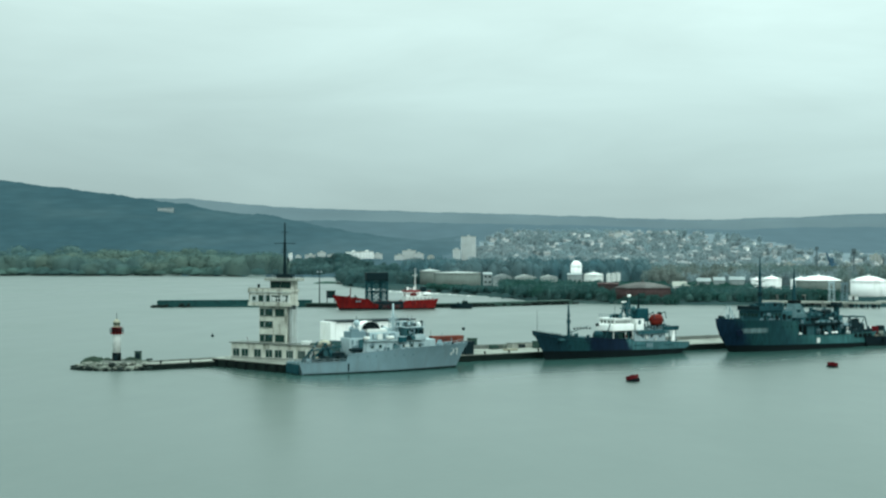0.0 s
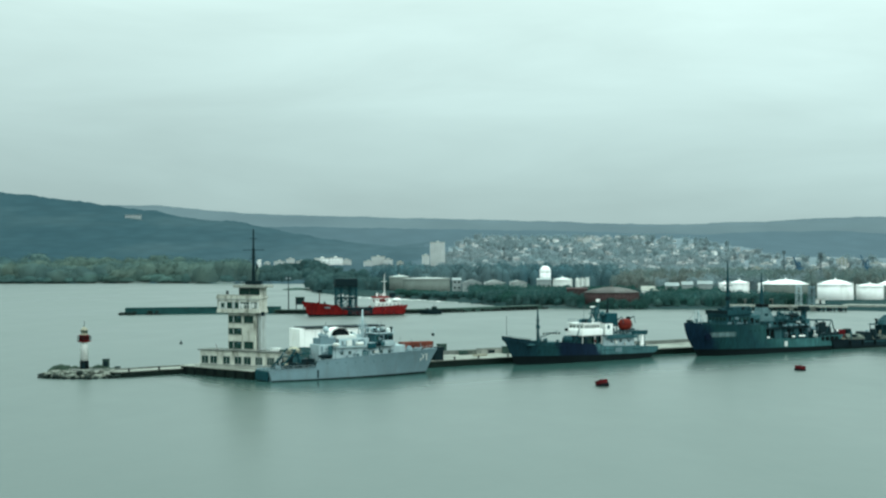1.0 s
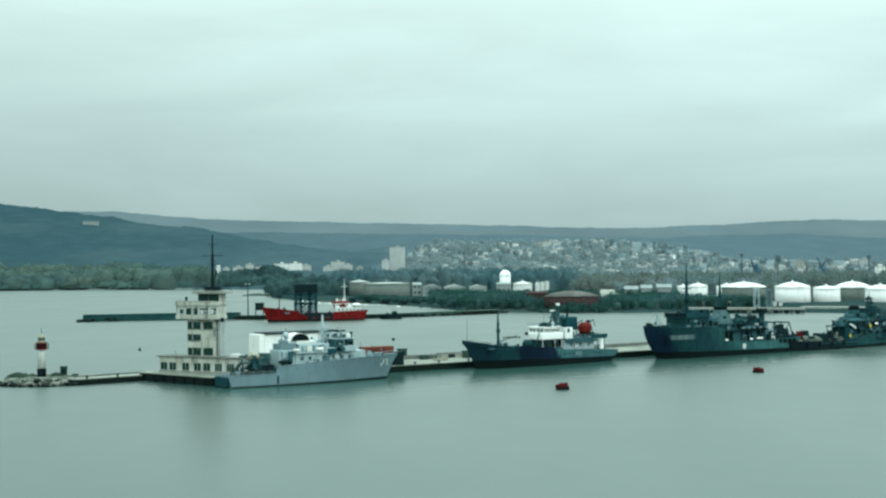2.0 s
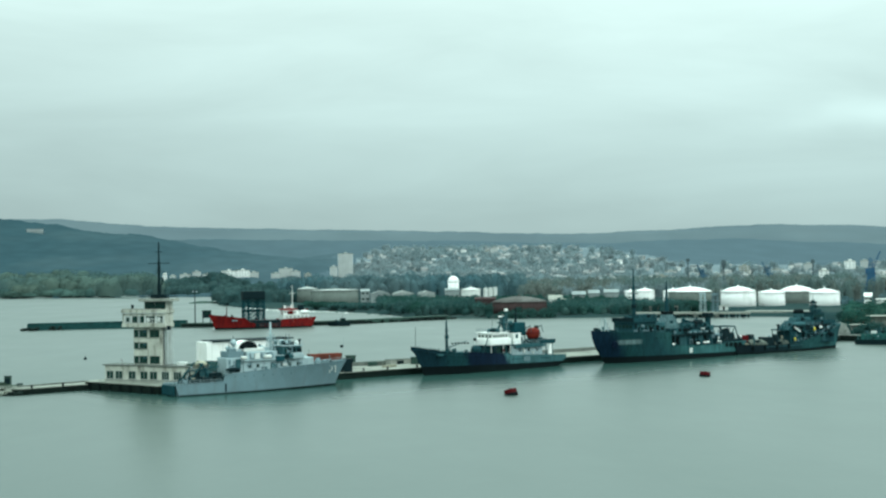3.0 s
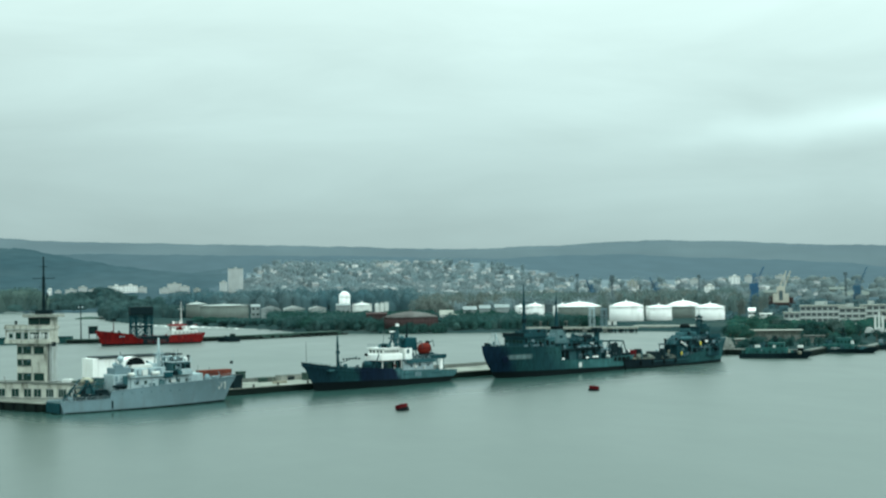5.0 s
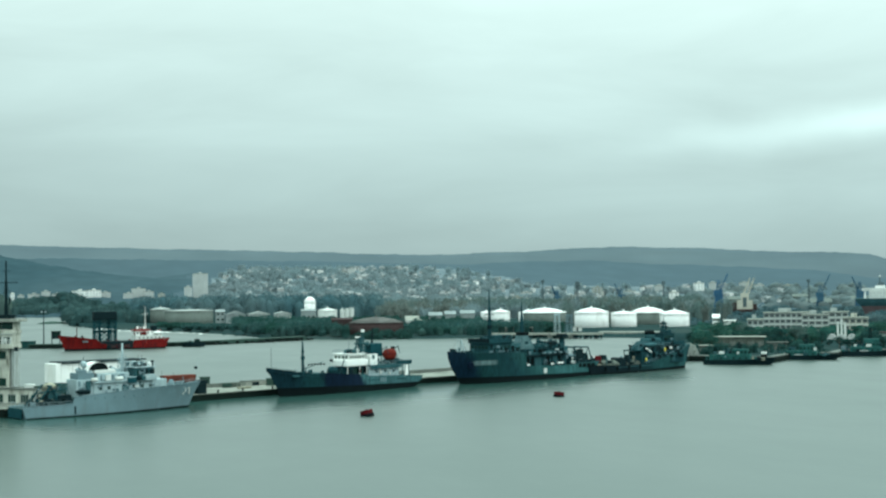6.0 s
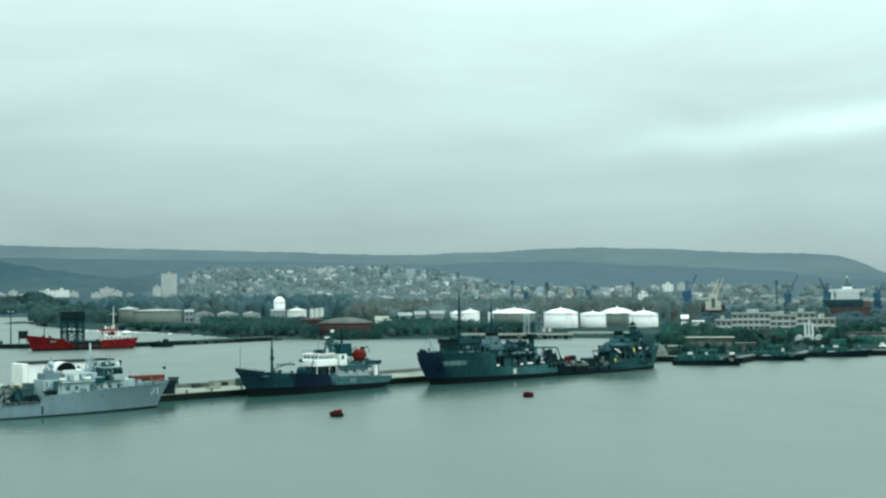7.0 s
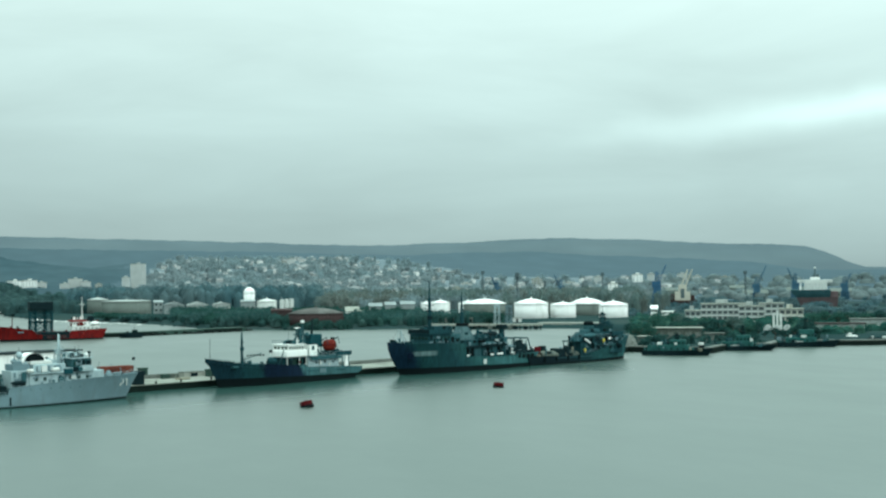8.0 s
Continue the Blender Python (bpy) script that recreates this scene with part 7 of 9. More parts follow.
pier_box("cable_box", 127.0, 17.0, 1.5, 1.0, 1.3, TIN_GREEN, "small green cable box on the sea wall", "box")


def plank_stack(x, y):
    p = pier_at(x, y)
    b = thing("plank_stack", p.x, p.y, 1.8, PA + 6, "stack of grey weathered planks on the pier", "planks")
    for i in range(4):
        for j in range(3):
            part("plank", block(0.05 * j, 5.0 - 0.1 * i, 0.32 * j, 0.32 * j + 0.28, 0.16 * i, 0.16 * i + 0.14, 0.01), TARP, b)
    return b


plank_stack(70.5, 6.0)


def pier_crate(x, y, w, d, h, mat_, label, category="crate"):
    p = pier_at(x, y)
    b = thing("pier_crate", p.x, p.y, 1.8, PA + 3, label, category, "crates on the pier")
    part("body", block(0, w, 0, d, 0, h, 0.08), mat_, b)
    for k in range(3):
        part("batten", block(w * (0.1 + 0.35 * k), w * (0.1 + 0.35 * k) + 0.12, -0.05, 0.0, 0.05, h - 0.05, 0.01), STEEL_DARK, b)
    return b


for x, y, w, d, h, m_, lab in ((62.0, 15.6, 3.2, 1.6, 1.1, CONCRETE_PALE, "pale concrete block by the sea wall"), (71.5, 13.5, 2.2, 1.6, 1.3, TIN_GREEN, "dull green crate on the pier"), (73.4, 13.8, 3.6, 2.0, 1.2, TARP_DULL, "beige tarpaulin-covered crate on the pier"),
                               (88.0, 12.6, 3.4, 2.0, 1.5, STEEL_DARK, "dark steel crate on the pier"), (92.5, 13.4, 2.0, 1.6, 1.0, TIN_GREEN, "dull green crate on the pier"), (130.5, 14.8, 1.6, 1.2, 0.9, STEEL_DARK, "dark steel crate on the pier"), (137.0, 15.2, 2.4, 1.2, 0.7, CONCRETE, "low grey concrete block on the pier")):
    pier_crate(x, y, w, d, h, m_, lab)


# ---- mooring buoys ----
def mooring_buoy(x, y, s, turn, tilt):
    b = thing("mooring_buoy", x, y, 0, turn, "dark red steel mooring buoy afloat, tilted", "buoy", "mooring buoys")
    d = part("drum", lathe([(1.35, -0.5), (1.5, -0.4), (1.5, 1.25), (1.35, 1.35), (0, 1.38)], 20), RED_DARK, b, "", False)
    part("fender_band", lathe([(1.56, -0.3), (1.62, -0.2), (1.62, 0.35), (1.56, 0.45)], 20), BLACK, d)
    part("mooring_ring", lathe([(0.32, 1.4), (0.38, 1.46), (0.32, 1.52), (0.26, 1.46)], 12), STEEL_DARK, d)
    b.matrix_world = pose(x, y, 0, tilt, tilt * 0.6, turn) @ Matrix.Diagonal((s, s, s, 1))
    return b


mooring_buoy(42.9, 313.5, 0.98, 20, -13)
mooring_buoy(98.9, 352.7, 0.9, 70, 5)
marker = thing("marker_float", -80.2, 483.1, 0, 0, "small dark marker float on open water", "float")
part("float", ball(0, 0, 0.2, 0.55, 0.55, 0.6, 12, 8), STEEL_DARK, marker, "", True)
part("stem", pipe((0, 0, 0.6), (0, 0, 1.3), 0.12), STEEL_DARK, marker)

# ---- inner breakwater ----
inner = thing("inner_breakwater", 0, 0, 0, 0, "dark stone inner breakwater across the harbour", "breakwater", kind="structure")
part("wall", ribbon([(-154.5, 750.5), (-146, 752), (-120, 757), (-96, 760), (-72, 758)], 3.0, -3, 3.4), WEED_WALL, inner, "dark weed-covered wall")
part("wall_coping", ribbon([(-154.0, 750.5), (-146, 752), (-120, 757), (-96, 760), (-72, 758)], 3.2, 3.4, 3.7), WEED_WALL, inner)
part("quay", ribbon([(-74, 756), (-40, 748), (0, 748), (22, 762), (48, 782), (72, 800)], 4.0, -3, 2.2), TIN_GREEN, inner, "low dark quay joining the shore")
part("quay_face", ribbon([(-74, 751.5), (-40, 743.5), (0, 743.5), (22, 757.5), (48, 777.5), (72, 795)], 0.4, -2, 1.9), WET_WALL, inner)
rnd = random.Random(9)
for i in range(60):
    k = rnd.random()
    x = -155.5 + 20 * k * k
    stone(inner, x, 746 + rnd.uniform(-3, 3) + 0.1 * (x + 150), rnd.uniform(-0.6, 0.6 + 0.9 * min(1, (x + 156) / 8)), rnd.uniform(0.8, 1.6), rnd, WEEDY_ROCKS)
for i in range(90):
    x = rnd.uniform(20, 78)
    stone(inner, x, 752 + 0.72 * (x - 20) + rnd.uniform(-4, 5) + 5, rnd.uniform(0.0, 1.0), rnd.uniform(0.6, 1.3), rnd, WEEDY_ROCKS)


def loading_gantry():
    b = thing("loading_gantry", -41.3, 748.0, 2.2, 14, "dark steel loading gantry on lattice legs", "gantry")
    for x in (0.0, 8.2):
        part("leg_tower", lattice(bmesh.new(), x, x + 3.2, -2.0, 2.5, 0, 12.6, 5, 0.26, 0.95), TEAL_DARK, b)
    part("machine_house", block(-0.4, 11.6, -2.6, 3.0, 12.4, 16.6, 0.2), STEEL_DARK, b, "dark machine house")
    part("head_frame", lattice(bmesh.new(), 0.0, 11.4, -2.2, 2.6, 12.0, 15.0, 1, 0.26, 1.0), STEEL_DARK, b)
    bm = bmesh.new()
    for i in range(8):
        x = -0.6 + 1.8 * i
        tube(bm, (x, -2.6, 16.8), (x, -2.6, 17.8), 0.06, n=4)
    tube(bm, (-0.8, -2.6, 17.8), (12.2, -2.6, 17.8), 0.06, n=4)
    part("roof_railing", bm, STEEL_DARK, b)
    part("cross_beam", block(-0.6, 12.0, -0.6, 1.0, 5.6, 6.6, 0.08), STEEL_DARK, b)
    part("hoist_leg", lattice(bmesh.new(), 3.4, 7.4, -1.0, 1.4, 0, 12.6, 6, 0.22, 1.0), TEAL_DARK, b)
    return b


loading_gantry()
p = (-66.9, 752)
lamp_mast = thing("lamp_mast", p[0], p[1], 3.2, 0, "tall dark lamp mast on the inner breakwater", "lamp post")
part("pole", lathe([(0.35, -2.6), (0.28, 8), (0.2, 16.0), (0, 16.1)], 8), STEEL_DARK, lamp_mast)
part("lamp_frame", block(-1.6, 1.6, -0.3, 0.3, 15.4, 16.6, 0.1), STEEL_DARK, lamp_mast)
part("lamp_head", block(-1.4, -0.4, -0.6, -0.3, 15.5, 16.2, 0.05), NAVY_PALE, lamp_mast)
part("lamp_head", block(0.4, 1.4, -0.6, -0.3, 15.5, 16.2, 0.05), NAVY_PALE, lamp_mast)
hut = thing("quay_hut", -63.0, 752.5, 2.2, 8, "dark quay hut on stilts", "hut")
part("cabin", block(0, 4.6, 0, 3.4, 2.6, 6.4, 0.1), STEEL_DARK, hut)
part("roof", block(-0.3, 4.9, -0.3, 3.7, 6.4, 6.7, 0.05), TIN_GREEN, hut)
for x in (0.3, 4.3):
    for y in (0.3, 3.1):
        part("stilt", pipe((x, y, 0), (x, y, 2.6), 0.16), STEEL_DARK, hut)
window(hut, 1.2, 3.4, 4.2, 5.6, 0.0, 1, STEEL_DARK)


def work_barge(x, y, turn, L, label):
    b = thing("work_barge", x, y, 0, turn, label, "barge")
    hull(b, L, 4.2, -1, [(-1, 2.3), (L * 0.5, 1.9), (L + 1, 2.2)], 0.8, STEEL_DARK, BLACK, DECK_GREY, 0.3, 0.85, 0.4, 0.3)
    part("cabin", block(L * 0.55, L * 0.8, -1.3, 1.3, 1.1, 4.0, 0.1), STEEL_DARK, b)
    part("mast", pipe((L * 0.66, 0, 3.1), (L * 0.66, 0, 5.4), 0.08), STEEL_DARK, b)
    window(b, L * 0.58, L * 0.76, 2.8, 3.6, -1.3, 2, STEEL_DARK)
    clutter(b, L * 0.05, L * 0.5, -1.4, 1.4, 1.6, 8, 91, (STEEL_DARK, SLATE), 1.4)
    return b


work_barge(4.2, 734.0, 4, 11.0, "small dark work barge moored at the breakwater")


# ---- patrol boats at the inner quay ----
def patrol_boat(x, y, turn, L, v):
    b = thing("patrol_boat", x, y, 0, turn, ("low dark patrol boat with tarpaulins and white lockers", "low dark patrol boat with small cabin", "dark patrol boat with tall bridge and sharp bow")[v], "boat", "patrol boats at the quay")
    top = (1.75, 1.6, 1.9)[v]
    hull(b, L, 5.6, 1, [(-1, top - 0.2), (L * 0.6, top), (L + 2, top + (0.9, 0.5, 0.9)[v])], 1.8, STEEL_DARK, BLACK, DECK_GREY, 0.2, 0.85, 0.5, 0.3)
    part("deckhouse", block(L * 0.2, L * 0.7, -1.9, 1.9, top - 0.4, top + (2.1, 1.9, 1.9)[v], 0.12), BOAT_TEAL, b)
    panes(b, L * 0.26, L * 0.64, 5, 0.7, top + 0.3, top + 0.9, -1.92, SLATE)
    part("bridge", block(L * 0.42, L * 0.66, -1.6, 1.6, top + 1.2, top + (3.9, 4.2, 5.0)[v], 0.15), BOAT_TEAL, b)
    panes(b, L * 0.45, L * 0.63, 4, 0.7, top + 2.4, top + 3.1, -1.62, SLATE)
    m_ = part("mast", lattice(bmesh.new(), L * 0.5, L * 0.5 + 1.2, -0.6, 0.6, top + 3.4, top + (6.4, 8.0, 9.5)[v], 2, 0.09, 0.5), STEEL_DARK, b)
    part("radar_scanner", block(L * 0.5 - 0.6, L * 0.5 + 1.8, -0.2, 0.2, top + 5.2, top + 5.5, 0.06), STEEL_DARK, m_)
    if v == 0:
        for k in (0.22, 0.42, 0.52, 0.86):
            part("white_locker", block(L * k, L * k + 1.7, -1.2, 0.8, top + 2.0, top + 2.9, 0.12), WHITE_DULL, b, "white deck locker")
        part("tarpaulin", block(L * 0.72, L * 0.92, -1.7, 1.7, top - 0.2, top + 0.9, 0.25), TARP, b, "beige tarpaulin")
    else:
        part("gun_mount", lathe([(0.9, top - 0.3), (0.9, top + 0.5), (0.5, top + 1.0), (0, top + 1.1)], 12, L * 0.83, 0), SLATE, b)
        part("white_mark", block(L * 0.34, L * 0.48, -1.97, -1.9, top + 0.1, top + 0.5, 0.01), WHITE_DULL, b)
    rail(b, [(0.5, -2.4, top - 0.3), (L * 0.8, -2.5, top - 0.2), (L + 1, -0.4, top + 0.6)], 0.9, 1.8, SLATE_MID)
    clutter(b, L * 0.03, L * 0.95, -2.3, 1.9, top - 0.2, 30, 50 + int(x), (BOAT_TEAL, BLACK, BOAT_TEAL, SLATE_MID, NAVY_GREY), 2.3)
    clutter(b, L * 0.25, L * 0.68, -1.4, 1.4, top + (2.1, 1.9, 1.9)[v], 18, 60 + int(x), (SLATE, STEEL_DARK, SLATE_MID, WHITE_DULL), 1.5)
    return b


patrol_boat(189.4, 478.1, -33, 23.5, 0)
patrol_boat(225.5, 499.0, -33, 23.0, 1)
patrol_boat(257.5, 510.5, -23, 24.0, 2)


def harbour_launch():
    b = thing("harbour_launch", 299.0, 528.0, 0, -30, "dark harbour launch with a white after cabin at the quay", "boat")
    hull(b, 26.0, 5.4, 1, [(-1, 1.9), (14, 1.9), (28, 2.7)], 1.8, STEEL_DARK, BLACK, DECK_GREY, 0.5, 0.85, 0.5, 0.3)
    c = part("cabin", block(0.8, 4.6, -1.7, 1.7, 1.5, 3.2, 0.25), WHITE, b, "white after cabin")
    part("cabin_front", loft([[(4.5, -1.5, 1.6), (6.6, -1.3, 1.6), (5.2, -1.3, 2.9), (4.5, -1.4, 3.1)], [(4.5, 1.5, 1.6), (6.6, 1.3, 1.6), (5.2, 1.3, 2.9), (4.5, 1.4, 3.1)]]), WHITE, c)
    panes(c, 1.4, 4.0, 3, 0.6, 2.2, 2.8, -1.72, WHITE_DULL)
    part("wheelhouse", block(1.4, 3.0, -1.1, 1.1, 3.2, 4.2, 0.2), WHITE_DULL, c)
    part("mast", pipe((2.4, 0, 4.1), (2.4, 0, 6.4), 0.09, 0.05), STEEL_DARK, b)
    part("white_locker", block(15.2, 17.4, -1.2, 0.8, 1.6, 2.8, 0.15), WHITE_DULL, b)
    rail(b, [(11, -2.4, 1.7), (20, -2.3, 1.9), (26.4, -0.6, 2.4)], 0.9, 1.8, SLATE_MID)
    clutter(b, 10.0, 25.0, -1.9, 1.9, 1.7, 14, 77, (SLATE, STEEL_DARK, SLATE_MID, WHITE_DULL), 1.3)
    return b


harbour_launch()
# ---- far shore ----
def on_land(az, r):
    p = polar(az, r)
    return p.x, p.y, ground_height(az, r)


def storage_tank(x, y, w, z0, eave, top, wall, roof, label, ribs=10, group="storage tanks"):
    b = thing("storage_tank", x, y, z0, 0, label, "tank", group)
    r, e, t_ = w / 2, eave - z0, top - z0
    part("shell", lathe([(r, -2.0), (r, e)], 36), wall, b, smooth=True)
    part("roof", lathe([(r + 0.25, e - 0.25), (r + 0.25, e + 0.1), (r * 0.66, e + (t_ - e) * 0.55), (r * 0.3, e + (t_ - e) * 0.88), (0, t_)], 36), roof, b, smooth=True)
    part("vent", lathe([(0.5, t_ - 0.3), (0.5, t_ + 0.6), (0.8, t_ + 0.7), (0, t_ + 1.0)], 10), roof, b)
    part("ring_girder", lathe([(r + 0.05, e * 0.9), (r + 0.16, e * 0.9), (r + 0.16, e * 0.9 + 0.2), (r + 0.05, e * 0.9 + 0.2)], 36), wall, b)
    rib = None
    for i in range(ribs * 2):
        a = math.pi * (1.0 + (i + 0.5) / (ribs * 2))
        m_ = pose(r * math.cos(a), r * math.sin(a), 0, 0, 0, math.degrees(a) + 90)
        if rib is None:
            rib = part("wall_rib", block(-0.14, 0.14, -0.16, 0.05, 0, e - 0.3, 0), wall, b)
            rib.matrix_local = m_
        else:
            again(rib, b, m_)
    bm = bmesh.new()
    for i in range(30):
        a0, a1 = 2 * math.pi * i / 30, 2 * math.pi * (i + 1) / 30
        p0, p1 = ((r * math.cos(a), r * math.sin(a), e + 1.1) for a in (a0, a1))
        tube(bm, p0, p1, 0.06, n=4)
        tube(bm, p0, (p0[0], p0[1], e), 0.05, n=4)
    part("roof_railing", bm, wall, b)
    return b


W_TANK = "white steel oil tank with shallow conical roof"
storage_tank(264, 861, 21.8, 2.0, 12.0, 15.2, TANK_WHITE, TANK_WHITE, W_TANK)
storage_tank(286, 862, 16.5, 2.0, 10.9, 12.6, TANK_WHITE, TANK_WHITE, W_TANK)
storage_tank(318, 906, 25.0, 1.5, 10.6, 14.4, TANK_GREY, TANK_WHITE, "grey-walled oil tank with white conical roof")
storage_tank(314, 844, 18.4, 1.5, 10.6, 13.2, TANK_WHITE, TANK_WHITE, W_TANK)
storage_tank(256, 946, 30.3, 3.0, 10.9, 14.2, TANK_GREY, TANK_WHITE, "wide grey oil tank with white roof")
storage_tank(247, 958, 14.0, 3.0, 10.4, 12.8, TANK_WHITE, TANK_WHITE, W_TANK)
storage_tank(227, 959, 13.2, 3.5, 11.4, 13.4, TANK_WHITE, TANK_WHITE, "small white oil tank with conical roof")
storage_tank(223, 987, 8.1, 4.0, 10.6, 11.8, TANK_WHITE, TANK_WHITE, "small white oil tank with conical roof")
storage_tank(11, 1080, 36.6, 2.1, 14.2, 15.2, TANK_GREY, HALL_PALE, "large weathered grey oil tank with pale rim")
storage_tank(-11, 1180, 17.0, 4.0, 14.2, 16.0, TANK_GREY, HALL_PALE, "weathered grey steel oil tank")
storage_tank(117.2, 814, 32.2, 1.6, 9.2, 12.4, RUST, RUST_ROOF, "rust-red oil tank with low domed roof")


def works_hall(x, y, z, turn, w, d, h, label, wall, roof, bands=1, gable=0.12):
    b = thing("works_hall", x, y, z, turn, label, "building", "harbour works")
    part("wall", block(-w / 2, w / 2, 0, d, -1.5, h, 0.05), wall, b)
    g_ = h + gable * d
    part("roof", loft([[(-w / 2 - 0.4, -0.5, h - 0.1), (-w / 2 - 0.4, d / 2, g_), (-w / 2 - 0.4, d + 0.5, h - 0.1), (-w / 2 - 0.4, d / 2, h - 0.2)], [(w / 2 + 0.4, -0.5, h - 0.1), (w / 2 + 0.4, d / 2, g_), (w / 2 + 0.4, d + 0.5, h - 0.1), (w / 2 + 0.4, d / 2, h - 0.2)]]), roof, b)
    for i in range(bands):
        z0 = h * (i + 0.4) / bands
        n = max(2, int(w / 3.5))
        for k in range(n):
            c = -w / 2 + w * (k + 0.5) / n
            part("window", block(c - 0.9, c + 0.9, -0.06, 0.02, z0, z0 + min(1.5, h * 0.3), 0.0), GLASS, b)
    return b


works_hall(37, 1149, 3.0, 0, 7.0, 14, 9.0, "pale concrete works building", HALL_GREY, HALL_GREY, 2)
works_hall(56.9, 1138, 3.0, 90, 12, 15.8, 7.0, "pale works hall with low gable", HALL_GREY, HALL_GREY, 1, 0.17)
works_hall(75.5, 1127, 3.0, 90, 14, 17.0, 7.0, "pale works hall with low pitched roof", HALL_PALE, HALL_PALE, 1, 0.14)
works_hall(91.5, 1115, 3.0, 90, 13, 13.0, 7.4, "long pale rendered works hall", HALL_PALE, HALL_PALE, 1)
works_hall(104, 1094, 3.0, -4, 11.0, 10, 9.5, "pale concrete works hall", HALL_GREY, HALL_GREY, 1)
storage_tank(115, 1060, 14.8, 3.0, 12.8, 14.8, WHITE_DULL, WHITE_DULL, "chalky white tank among the works")
for k in range(3):
    storage_tank(126 + 3.6 * k, 1056, 3.2, 3.0, 12.8 + 0.5 * k, 13.7, WHITE_DULL, WHITE_DULL, "slim chalky white steel silo", group="silos")
works_hall(99, 832, 2.6, -6, 12.2, 8, 8.2, "rust-red sheet steel works shed", RUST, RUST, 1)
works_hall(148, 868, 2.8, -8, 8.2, 8, 6.0, "small white harbour house", WHITE, CONCRETE_PALE, 1, 0.35)
works_hall(155, 872, 2.8, -10, 6.5, 7, 4.2, "small white harbour house", WHITE, CONCRETE_PALE, 1, 0.3)
works_hall(170, 905, 2.8, -10, 8.5, 7, 8.2, "small grey concrete works building", HALL_GREY, HALL_GREY, 1, 0.3)
works_hall(182, 915, 2.8, -10, 7.0, 7, 8.6, "small grey concrete works building", HALL_GREY, HALL_GREY, 1, 0.3)
works_hall(196, 925, 2.8, -10, 9.5, 7, 8.8, "small grey concrete works building", HALL_GREY, HALL_GREY, 1, 0.3)
works_hall(338, 834, 4.6, -22, 4.2, 5, 3.6, "small white harbour gatehouse building", WHITE, WHITE, 1, 0.4)
works_hall(346, 831, 4.2, -22, 7.4, 4, 2.0, "long low white shed", WHITE_DULL, WHITE_DULL, 1, 0.1)
for az, r, w, d, h in ((22.9, 1600, 20, 14, 7), (25.4, 1660, 18, 14, 8), (26.1, 1540, 26, 18, 6), (27.7, 1600, 20, 16, 7), (29.4, 1560, 22, 18, 7)):
    works_hall(*on_land(az, r), -az, w, d, h, "grey sheet-steel hall behind the shipyard", TANK_GREY, TANK_GREY, 1, 0.2)
part("quay_strip", ribbon([(polar(17.4, 800).x, polar(17.4, 800).y), (polar(20.2, 790).x, polar(20.2, 790).y)], 5.0, -1, 3.0), CONCRETE_PALE, tagged(thing("tank_quay", 0, 0), "pale concrete quay below the white tanks", "quay", kind="structure"))


def water_sphere():
    b = thing("spherical_tank", 107, 1115, 3.0, 0, "white spherical tank on a squat stem", "tank")
    part("sphere", ball(0, 0, 15.8, 4.6, 4.6, 4.6, 24, 14), TANK_WHITE, b, smooth=True)
    part("stem", lathe([(4.3, -1), (4.2, 9), (4.5, 15.0)], 18), TANK_WHITE, b, smooth=True)
    part("pump_house", block(-6.5, 4.5, -3, 5, -1, 8.4, 0.1), WHITE_DULL, b)
    return b


water_sphere()
# pale harbour lamp and small white float near the shore
shore_beacon = thing("shore_beacon", 150.0, 806.0, 0, 0, "small white shore beacon with dark post", "beacon")
part("lamp", ball(0, 0, 4.4, 1.1, 1.1, 1.3, 12, 8), WHITE, shore_beacon, smooth=True)
part("post", pipe((0, 0, -1.5), (0, 0, 3.4), 0.3), STEEL_DARK, shore_beacon)


# ---- tank farm jetty ----
def jetty():
    b = thing("oil_jetty", 0, 0, 0, 0, "pale concrete oil jetty on dark piles", "jetty", kind="structure")
    a, c = polar(12.9, 784), polar(17.5, 772)
    part("deck", ribbon([(a.x, a.y), (c.x, c.y)], 2.6, 2.1, 3.2), CONCRETE_PALE, b)
    n = 22
    for i in range(n):
        p = a.lerp(c, (i + 0.5) / n)
        part("pile", pipe((p.x, p.y - 1.8, -3), (p.x, p.y - 1.8, 2.1), 0.45, n=8), WET_WALL, b)
    for i in (11, 13, 15, 16, 18, 20):
        p = a.lerp(c, (i + 0.1) / n)
        part("fender_block", block(p.x, p.x + 2.4, p.y - 3.4, p.y - 1.5, 0.2, 2.2, 0.1), CONCRETE if i % 2 else STEEL_DARK, b)
    return b


jetty()


def loading_arm(x, y, h, mat_):
    b = thing("loading_tower", x, y, 2.6, -14, "pale lattice loading tower on the oil jetty", "tower", "loading towers")
    part("frame", lattice(bmesh.new(), -1.8, 1.8, -1.6, 1.6, -0.5, h, 3, 0.15, 0.8), mat_, b)
    part("platform", block(-2.4, 2.4, -2.0, 2.0, h * 0.6, h * 0.6 + 0.25, 0.04), mat_, b)
    part("head", block(-1.9, 1.9, -1.6, 1.6, h - 0.9, h, 0.2), mat_, b)
    for k in (-1.0, 1.0):
        part("riser_pipe", pipe((k, -2.0, 0), (k, -2.0, h), 0.24, n=7), mat_, b)
    return b


